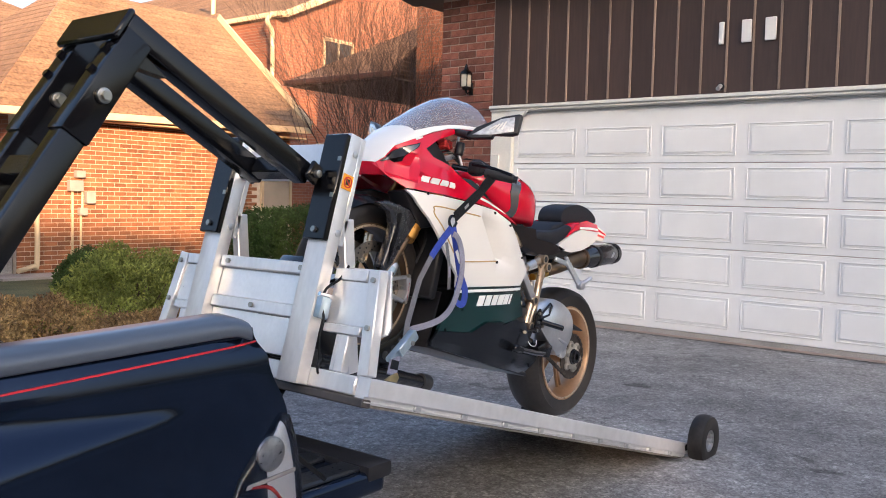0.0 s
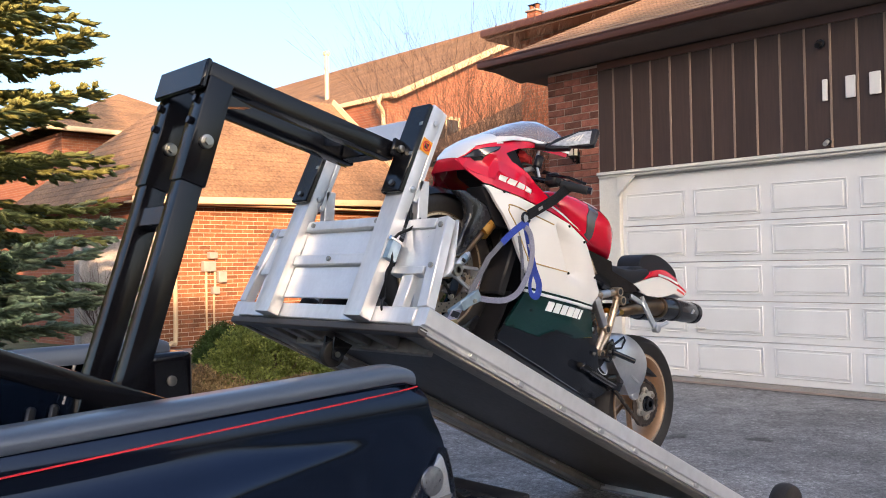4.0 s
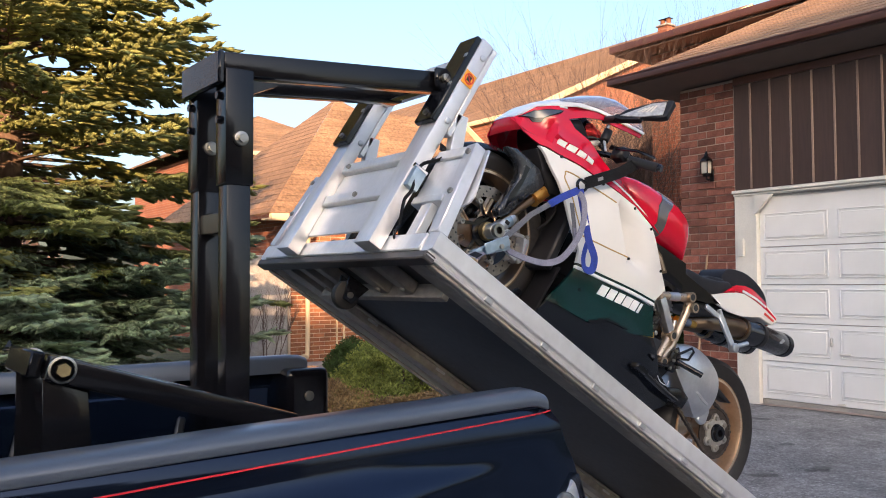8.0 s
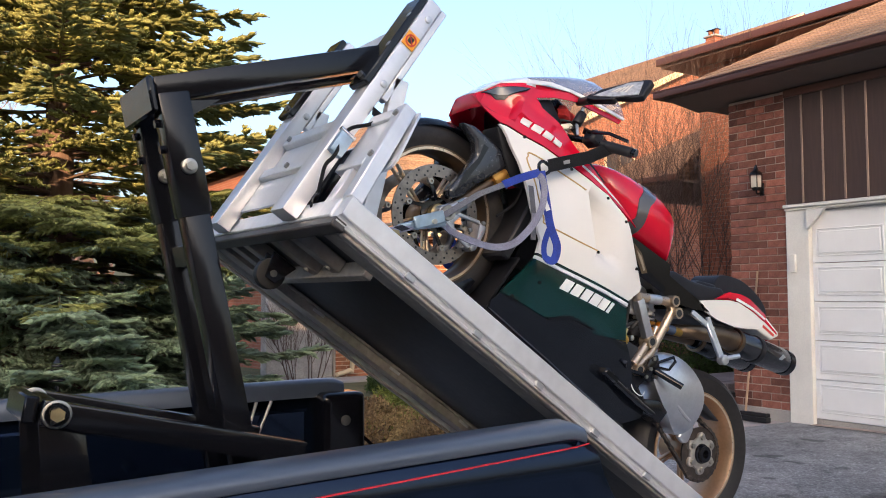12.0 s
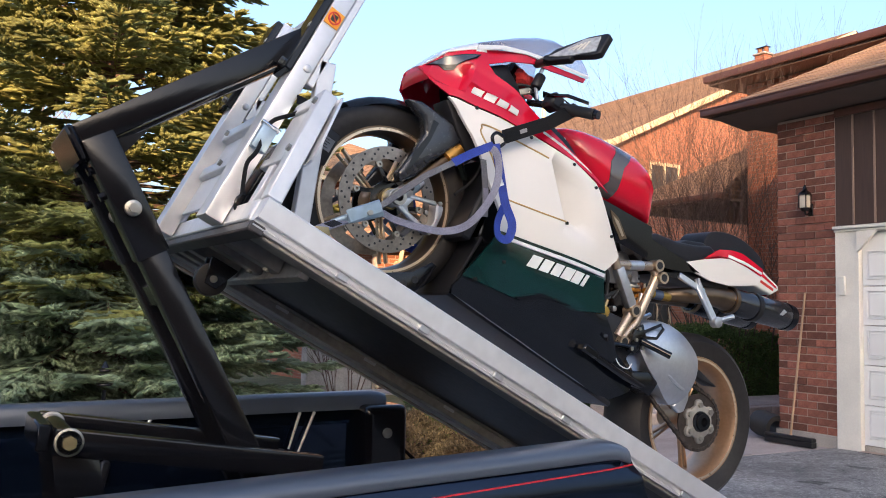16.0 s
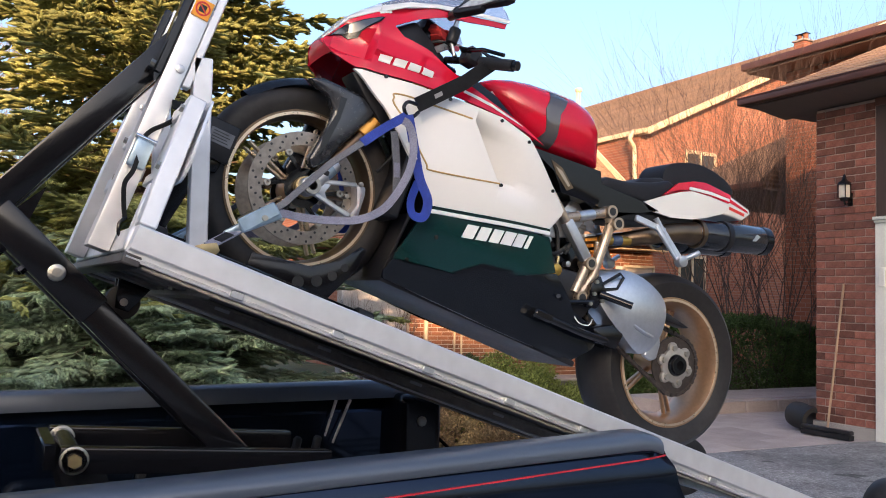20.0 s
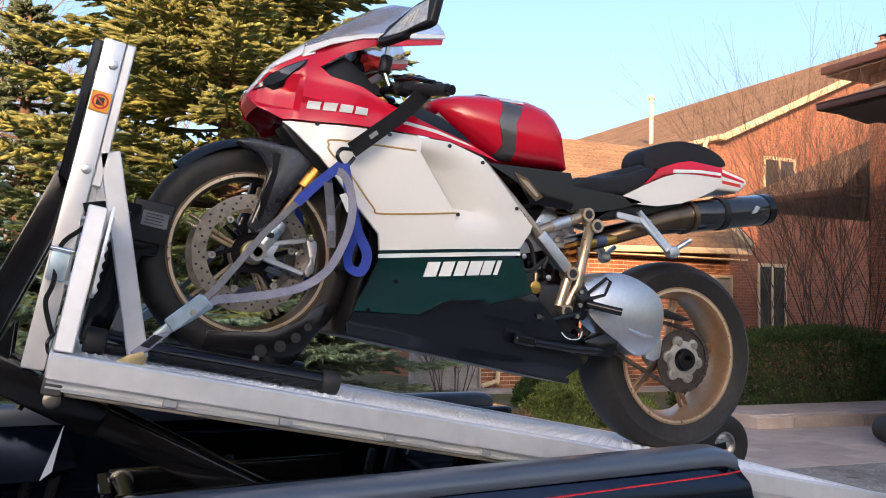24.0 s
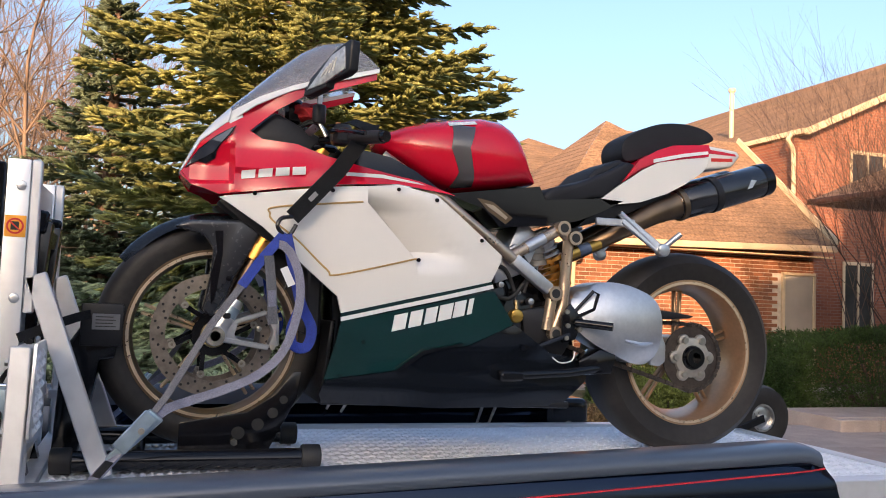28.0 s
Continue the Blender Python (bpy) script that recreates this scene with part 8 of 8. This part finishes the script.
def twig_mesh(name, segs, mat, sides=4):
    """Tapered twigs: rows of start, end, radius at start, radius at end."""
    s = np.array(segs)
    a, b, ra, rb = s[:, :3], s[:, 3:6], s[:, 6:7], s[:, 7:8]
    d = (b - a) / np.maximum(np.linalg.norm(b - a, axis=1, keepdims=True), 1e-6)
    ref = np.where(np.abs(d[:, 2:3]) > 0.9, np.array([[1.0, 0, 0]]), np.array([[0, 0, 1.0]]))
    u = np.cross(d, ref)
    u /= np.linalg.norm(u, axis=1, keepdims=True)
    w = np.cross(d, u)
    ang = np.arange(sides) * math.tau / sides
    ring = u[:, None] * np.cos(ang)[None, :, None] + w[:, None] * np.sin(ang)[None, :, None]
    v = np.concatenate([a[:, None] + ring * ra[:, None], b[:, None] + ring * rb[:, None]], 1).reshape(-1, 3)
    n = len(s)
    k = np.arange(sides)
    quad = np.stack([k, (k + 1) % sides, (k + 1) % sides + sides, k + sides], 1)
    f = (quad[None] + (np.arange(n) * 2 * sides)[:, None, None]).reshape(-1)
    me = bpy.data.meshes.new(name)
    me.vertices.add(len(v))
    me.vertices.foreach_set("co", v.ravel())
    me.loops.add(len(f))
    me.loops.foreach_set("vertex_index", f)
    me.polygons.add(len(f) // 4)
    me.polygons.foreach_set("loop_start", np.arange(len(f) // 4) * 4)
    me.polygons.foreach_set("loop_total", np.full(len(f) // 4, 4))
    me.update(calc_edges=True)
    me.materials.append(M[mat])
    return new(name, me)


def shoots_mesh(name, axes, mat, radius, seed, blades=4):
    """Bushy shoots: a plump uneven spindle along each twig with a few blades that break its outline; one mesh."""
    rng = np.random.default_rng(seed)
    a, b = axes[:, :3], axes[:, 3:]
    n = len(a)
    span = b - a
    ln = np.maximum(np.linalg.norm(span, axis=1, keepdims=True), 1e-6)
    d = span / ln
    ref = np.where(np.abs(d[:, 2:3]) > 0.9, np.array([[1.0, 0, 0]]), np.array([[0, 0, 1.0]]))
    u = np.cross(d, ref)
    u /= np.linalg.norm(u, axis=1, keepdims=True)
    w = np.cross(d, u)
    ang = np.arange(4) * math.tau / 4 + rng.random((n, 1)) * 1.5
    ring = u[:, None] * np.cos(ang)[..., None] + w[:, None] * np.sin(ang)[..., None]
    fat = radius * rng.uniform(0.7, 1.25, (n, 1, 1)) * np.where(ln > 0.2, 0.6, 1.0)[:, None]
    low = a[:, None] - d[:, None] * 0.01 + ring * fat * rng.uniform(0.45, 0.8, (n, 4, 1))
    mid = a[:, None] + span[:, None] * rng.uniform(0.4, 0.65, (n, 4, 1)) + ring * fat * rng.uniform(0.75, 1.3, (n, 4, 1))
    tip = b + d * 0.02
    body = np.concatenate([low, mid, tip[:, None]], 1)
    tri = np.array([(k, (k + 1) % 4, 4 + k) for k in range(4)] + [((k + 1) % 4, 4 + (k + 1) % 4, 4 + k) for k in range(4)] + [(4 + k, 4 + (k + 1) % 4, 8) for k in range(4)])
    faces = (tri[None] + (np.arange(n) * 9)[:, None, None]).reshape(-1, 3)
    base = a[:, None] + span[:, None] * rng.random((n, blades, 1))
    out = rng.normal(size=(n, blades, 3))
    out -= (out * d[:, None]).sum(-1, keepdims=True) * d[:, None]
    out /= np.maximum(np.linalg.norm(out, axis=-1, keepdims=True), 1e-6)
    end = base + (d[:, None] * 0.9 + out * 0.8) * radius * rng.uniform(1.2, 2.0, (n, blades, 1))
    side = np.cross(end - base, out) * 0.0 + np.cross(d[:, None], out) * 0.006
    blade = np.stack([base + side, end, base - side], 2).reshape(-1, 3)
    v = np.concatenate([body.reshape(-1, 3), blade])
    f = np.concatenate([faces, np.arange(n * 9, n * 9 + n * blades * 3).reshape(-1, 3)]).ravel()
    me = bpy.data.meshes.new(name)
    me.vertices.add(len(v))
    me.vertices.foreach_set("co", v.ravel())
    me.loops.add(len(f))
    me.loops.foreach_set("vertex_index", f)
    me.polygons.add(len(f) // 3)
    me.polygons.foreach_set("loop_start", np.arange(len(f) // 3) * 3)
    me.polygons.foreach_set("loop_total", np.full(len(f) // 3, 3))
    me.update(calc_edges=True)
    me.materials.append(M[mat])
    return new(name, me)


def spruce(cx, cy, z0, height, radius, seed, label, low=1.7, fan=8, low_mat="needle_shade"):
    """A trunk with tiers of drooping boughs; each bough is a flat fan of side twigs set with short bushy shoots."""
    rng = random.Random(seed)
    t = thing("spruce_tree", label, "tree", m=pose(cx, cy, z0))
    part("trunk", tube([(0, 0, -0.1), (0.03, 0, height * 0.3), (0, 0.02, height * 0.7), (0, 0, height)], [0.17, 0.14, 0.07, 0.01], 12), "bark", t)
    segs, tw_top, tw_low = [], [], []
    z = 0.35
    while z < height - 0.3:
        f = z / height
        reach = radius * (1 - f) ** 0.75 * (0.93 if z < 2.2 else 1.0)
        n = rng.randint(10, 12) + (3 if z < 2.6 else 0) - (3 if z > 6.5 else 0)
        off = rng.uniform(0, 6.28)
        for k in range(n):
            if rng.random() < 0.07:
                continue
            a = off + k * 6.283 / n + rng.uniform(-0.3, 0.3)
            ln = reach * rng.uniform(0.66, 1.12)
            zb = z + rng.uniform(-0.07, 0.07)
            rise = rng.uniform(-0.12, 0.16) + 0.25 * f
            droop = rng.uniform(0.16, 0.34) * (1 - f * 0.6)
            pts = []
            m = max(4, int(ln / 0.16))
            for i in range(m + 1):
                u = i / m
                pts.append(Vector((math.cos(a) * ln * u, math.sin(a) * ln * u, zb + ln * (rise * u - droop * u * u + 0.14 * u ** 4))))
            for i, (p, q) in enumerate(zip(pts, pts[1:])):
                r0, r1 = 0.022 * (1 - i / m) + 0.004, 0.022 * (1 - (i + 1) / m) + 0.004
                segs.append((*p, *q, r0, r1))
                u = (i + 0.5) / m
                if u < 0.22:
                    continue
                d = (q - p).normalized()
                side = Vector((-math.sin(a), math.cos(a), 0))
                # high boughs take the sunlit needle tone, low ones the shaded tone
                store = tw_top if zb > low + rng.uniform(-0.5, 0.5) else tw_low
                store.append((*p, *q))
                wide = (0.52 * (1 - u) + 0.16) * min(1.0, ln / 1.6)
                for s in (-1, 1):
                    for rep in range(2):
                        o = p.lerp(q, rng.random())
                        sd = (d * rng.uniform(0.45, 0.9) + side * s + Vector((0, 0, rng.uniform(-0.28, 0.10)))).normalized()
                        L = wide * rng.uniform(0.6, 1.15)
                        e = o + sd * L
                        store.append((*o, *e))
                        segs.append((*o, *e, 0.005, 0.002))
                        for c in range(fan):
                            o2 = o.lerp(e, rng.uniform(0.2, 1.0))
                            sd2 = (sd + d * rng.uniform(0.2, 0.9) + Vector((rng.uniform(-0.5, 0.5), rng.uniform(-0.5, 0.5), rng.uniform(-0.4, 0.25)))).normalized()
                            store.append((*o2, *(o2 + sd2 * rng.uniform(0.06, 0.13))))
        z += rng.uniform(0.20, 0.27) * (0.62 if z < 2.0 else 1.0)
    b = twig_mesh("bough_work", segs, "bark", 3)
    b.parent = t
    tagged(b, "thin brown branches", kind="stuff")
    for name, axes, mat, sd in (("crown", tw_top, "needle_sunlit", 1), ("lower_crown", tw_low, low_mat, 2)):
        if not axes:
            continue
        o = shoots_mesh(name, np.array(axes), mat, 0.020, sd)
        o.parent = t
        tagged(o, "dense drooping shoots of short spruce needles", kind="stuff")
    return t


def bare(cx, cy, z0, height, seed, mat, label, stems=1, spread=0.35, thick=0.07, levels=6, name="bare_tree"):
    rng = random.Random(seed)
    t = thing(name, label, "tree", m=pose(cx, cy, z0))
    segs, wood = [], []

    def grow(p, d, ln, r, lev):
        q = p
        for i in range(3):
            d = (d + Vector((rng.uniform(-1, 1), rng.uniform(-1, 1), rng.uniform(-0.2, 0.6))) * 0.10).normalized()
            e = q + d * (ln / 3)
            (wood if lev == 1 else segs).append((*q, *e, r * (1 - 0.12 * i), r * (1 - 0.12 * (i + 1))))
            q = e
            if lev < levels and i:
                for c in range(rng.choice((1, 1, 2))):
                    w = Vector((rng.uniform(-1, 1), rng.uniform(-1, 1), rng.uniform(-0.1, 0.7))).normalized()
                    grow(q, (d * (1.25 - spread) + w * (spread + 0.35)).normalized(), ln * rng.uniform(0.58, 0.8), r * rng.uniform(0.45, 0.62), lev + 1)
        if lev < levels:
            grow(q, d, ln * 0.75, r * 0.62, lev + 1)

    for k in range(stems):
        a = k * 6.283 / max(stems, 1) + rng.uniform(-0.4, 0.4)
        lean = 0.0 if stems == 1 else rng.uniform(0.15, 0.45)
        p = Vector((math.cos(a), math.sin(a), 0)) * (0.0 if stems == 1 else rng.uniform(0.05, 0.3))
        grow(p + Vector((0, 0, -0.1)), Vector((math.cos(a) * lean, math.sin(a) * lean, 1)).normalized(), height * rng.uniform(0.26, 0.34), thick * rng.uniform(0.7, 1.0), 1)
        st_ = twig_mesh("stem", wood, mat, 7)
        st_.parent = t
        o = twig_mesh("twig_work", segs, mat)
        o.parent = st_
        tagged(o, "fine leafless twigs", kind="stuff")
        segs.clear()
        wood.clear()
    return t


def leafy(name, cx, cy, z0, rx, ry, rz, count, mat, seed, label, category, size=0.05, boxy=False, up=0.5, per=5):
    """A shrub: dark twigs inside and a shell of many small leaves with an uneven outline."""
    rng = np.random.default_rng(seed)
    t = thing(name, label, category, m=pose(cx, cy, z0))
    if boxy:
        p = rng.uniform(-1, 1, (count, 3)) * [rx, ry, rz]
        k = rng.integers(0, 3, count)
        face = np.array([rx, ry, rz])
        sgn = np.where(rng.random(count) < 0.5, -1, 1)
        p[np.arange(count), k] = sgn * face[k] * rng.uniform(0.86, 1.04, count)
        p[:, 2] += rz
        p[:, 2] *= 0.90 + 0.10 * np.sin(p[:, 0] * 3.1 + seed) * np.cos(p[:, 1] * 2.3 + p[:, 0] * 1.7)
        round_off = np.abs(p[:, 0]) / rx > 0.86
        p[round_off, 2] *= 1 - 0.35 * ((np.abs(p[round_off, 0]) / rx - 0.86) / 0.18) ** 2
        d = p - [0, 0, rz]
    else:
        d = rng.normal(size=(count, 3))
        d /= np.linalg.norm(d, axis=1, keepdims=True)
        d[:, 2] = np.abs(d[:, 2])
        lump = 1 + 0.16 * np.sin(d[:, 0] * 7 + seed) * np.cos(d[:, 1] * 6 + d[:, 2] * 5)
        p = d * [rx, ry, rz] * (rng.uniform(0.55, 1.0, (count, 1)) ** 0.5) * lump[:, None]
    d = d / np.maximum(np.linalg.norm(d, axis=1, keepdims=True), 1e-6)
    way = d + rng.normal(size=(count, 3)) * 0.45 + [0, 0, up]
    way /= np.linalg.norm(way, axis=1, keepdims=True)
    axes = np.concatenate([p, p + way * size * 1.6], 1)
    o = needles_mesh("foliage", axes, mat, per, size, size * 0.42, seed)
    o.parent = t
    tagged(o, "many small leaves", kind="stuff")
    r2 = random.Random(seed)
    segs = []
    for k in range(40):
        a = r2.uniform(0, 6.28)
        q = Vector((math.cos(a) * rx * r2.uniform(0.2, 0.85), math.sin(a) * ry * r2.uniform(0.2, 0.85), (rz * (1.6 if boxy else 0.75)) * r2.uniform(0.5, 0.95)))
        segs.append((q.x * 0.2, q.y * 0.2, -0.05, *q, 0.012, 0.004))
    w = twig_mesh("twig_work", segs, "twig")
    w.parent = t
    tagged(w, "thin woody twigs", kind="stuff")
    return t


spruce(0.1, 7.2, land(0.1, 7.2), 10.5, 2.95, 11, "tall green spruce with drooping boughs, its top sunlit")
spruce(-2.05, 9.7, land(-2.05, 9.7), 5.4, 1.75, 12, "smaller spruce beside a taller one, coloured dark green for shade", low=20, fan=5, low_mat="needle_deep_shade")
bed_ = finish("ground_bed", sheet(1.2, 5.2, 3.7, 6.4, 8, 6, -0.025), "soil")
tagged(bed_, "dark soil bed with shrubs beside the driveway", "flower bed", kind="structure")
leafy("juniper_bush", 3.35, 5.0, land(3.4, 5.0), 0.75, 0.65, 0.72, 9000, "juniper", 21, "low yellow-green juniper bush in a soil bed", "bush", 0.035)
leafy("juniper_bush", 4.15, 5.3, land(4.1, 5.3), 0.45, 0.45, 0.45, 4000, "juniper", 22, "small yellow-green juniper bush in a soil bed", "bush", 0.032)
leafy("heather_bush", 2.45, 4.9, land(2.4, 4.9), 0.6, 0.5, 0.36, 6000, "heath", 23, "low red-brown heather bush in a soil bed", "bush", 0.03)
leafy("heather_bush", 3.1, 4.2, land(3.1, 4.2), 0.65, 0.35, 0.26, 5000, "heath", 24, "low withered heather bush at the drive's edge", "bush", 0.028)
leafy("heather_bush", 1.7, 4.6, land(1.7, 4.6), 0.5, 0.4, 0.3, 4000, "heath", 25, "low red-brown heather bush in a soil bed", "bush", 0.03)
leafy("hedge", 8.92, 7.65, land(8.7, 7.6), 1.95, 0.5, 0.64, 26000, "hedge", 26, "dense clipped dark green hedge behind the landing", "hedge", 0.042, boxy=True, per=4)
leafy("round_shrub", 5.6, 9.6, land(5.6, 9.6), 0.5, 0.5, 0.5, 4000, "hedge", 27, "dark green shrub on the lawn", "bush", 0.04)
bare(9.45, 7.95, land(9.4, 8.0), 6.8, 31, "twig", "leafless red-brown shrub with many upright stems", stems=9, spread=0.30, thick=0.014, levels=5, name="bare_shrub")
for bx_, by_, bh_, bs_ in ((10.05, 7.75, 6.5, 35), (10.45, 7.9, 7.0, 36), (10.8, 7.6, 6.0, 38)):
    bare(bx_, by_, land(bx_, by_), bh_, bs_, "twig_dark", "leafless dark shrub with a dense fan of thin stems", stems=8, spread=0.26, thick=0.014, levels=5, name="bare_shrub")
bare(5.1, 12.2, land(5, 12), 2.0, 34, "twig", "thin leafless shrub before a stone wall", stems=9, spread=0.15, thick=0.014, levels=4, name="bare_shrub")
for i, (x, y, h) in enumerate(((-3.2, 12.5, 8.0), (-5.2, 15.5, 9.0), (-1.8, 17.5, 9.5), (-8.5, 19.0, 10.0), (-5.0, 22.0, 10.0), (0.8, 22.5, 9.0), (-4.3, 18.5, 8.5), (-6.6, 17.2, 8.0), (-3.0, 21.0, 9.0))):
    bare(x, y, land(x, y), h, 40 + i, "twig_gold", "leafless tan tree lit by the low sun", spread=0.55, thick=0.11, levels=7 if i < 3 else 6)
far = []
r9 = random.Random(9)
ax9 = []
for k in range(9000):
    a = r9.uniform(0.2, 2.9)
    rr9 = r9.uniform(48, 60)
    p = (rr9 * math.cos(a), rr9 * math.sin(a), -0.8 + 4.2 * r9.random() ** 1.5 * (0.6 + 0.4 * math.sin(a * 23)))
    ax9.append((*p, p[0] + r9.uniform(-0.3, 0.3), p[1] + r9.uniform(-0.3, 0.3), p[2] + 0.4))
fw = needles_mesh("far_woods", np.array(ax9), "twig", 6, 0.85, 0.4, 9)
tagged(fw, "far leafless trees and hedges", "woods", kind="stuff")
gln = thing("garden_lantern", "dark metal garden lantern on a short post", "garden lamp", m=pose(-0.28, 4.55, land(0, 4.55)))
part("post", tube([(0, 0, 0), (0, 0, 0.68)], 0.015, 8), "black_steel", gln)
for k in range(4):
    part("tier", cyl((0, 0, 0.72 + k * 0.035), (0, 0, 1), 0.06 - 0.006 * k, 0.018, 16, 0.004), "black_steel", gln)
part("finial", cyl((0, 0, 0.87), (0, 0, 1), 0.03, 0.05, 12, 0.0, r2=0.004), "black_steel", gln)

# ---- bricks of the garage corner ----
rb9 = random.Random(77)
full = bpy.data.meshes.new("brick")
tmp = box(0, 0.10, -0.118, 0.118, 0, 0.074, 0.004)
tmp.to_mesh(full)
tmp.free()
half = bpy.data.meshes.new("brick_half")
tmp = box(0, 0.10, -0.056, 0.056, 0, 0.074, 0.004)
tmp.to_mesh(half)
tmp.free()
for me in (full, half):
    me.materials.append(M["brick"])
zz, row = 0.035, 0
while zz < 3.45:
    y = DL + 0.288
    n = 0
    while y < 4.17:
        use_half = (row % 2 == 0 and n == 0) or y + 0.24 > 4.2
        w = 0.112 if use_half else 0.236
        ob = new("brick", half if use_half else full)
        ob.parent = gar
        ob.location = (GX - 0.004 - rb9.uniform(0, 0.006) - (0.012 if rb9.random() < 0.08 else 0), y + w / 2, zz)
        y += w + 0.010
        n += 1
    zz += 0.0845
    row += 1

# ---- motion ----
def deck_pose(x, z, tilt):
    return pose(x, 0, z, 0, tilt, 0)


def boom_angle(x, z, tilt):
    """The boom's angle that meets the pivot plates of the deck."""
    p = deck_pose(x, z, tilt) @ Vector((-1.923, 0, 0.665))
    return math.degrees(math.atan2(p.z - PZ, p.x - PX)) + 90 - math.degrees(math.atan2(1.30, 0.665))


def rocker_pose(beta):
    a = radians(105.5 + (beta - 90.0) * 0.675)
    x, z = -0.86 + 0.523 * math.cos(a), 0.556 + 0.523 * math.sin(a)
    return pose(x, 0, z, 0, math.degrees(math.atan2(z - 0.86, -0.35 - x)) - 4.5, 0)


def motions():
    for ob in CARRIED:
        walk(ob, [(t, deck_pose(x, z, a)) for t, x, z, a in DECK])
    hook = Matrix.Translation((-1.285, 0, 0.60))
    for ob in SWING:
        walk(ob, [(t, hook @ pose(0, 0, 0, 0, -0.85 * a, 0) @ hook.inverted()) for t, x, z, a in DECK])
    last = max(t for t, b in BOOM if t <= 24.5)
    shift = dict(BOOM)[last] - boom_angle(*[r[1:] for r in DECK if r[0] == last][0])
    rows = [(t, b) for t, b in BOOM if t <= last] + [(r[0], boom_angle(*r[1:]) + shift) for r in DECK if r[0] > last]
    walk(boom, [(t, pose(PX, 0, PZ, 0, 90 - b, 0)) for t, b in rows])
    walk(rocker, [(t, rocker_pose(b)) for t, b in rows])


motions()
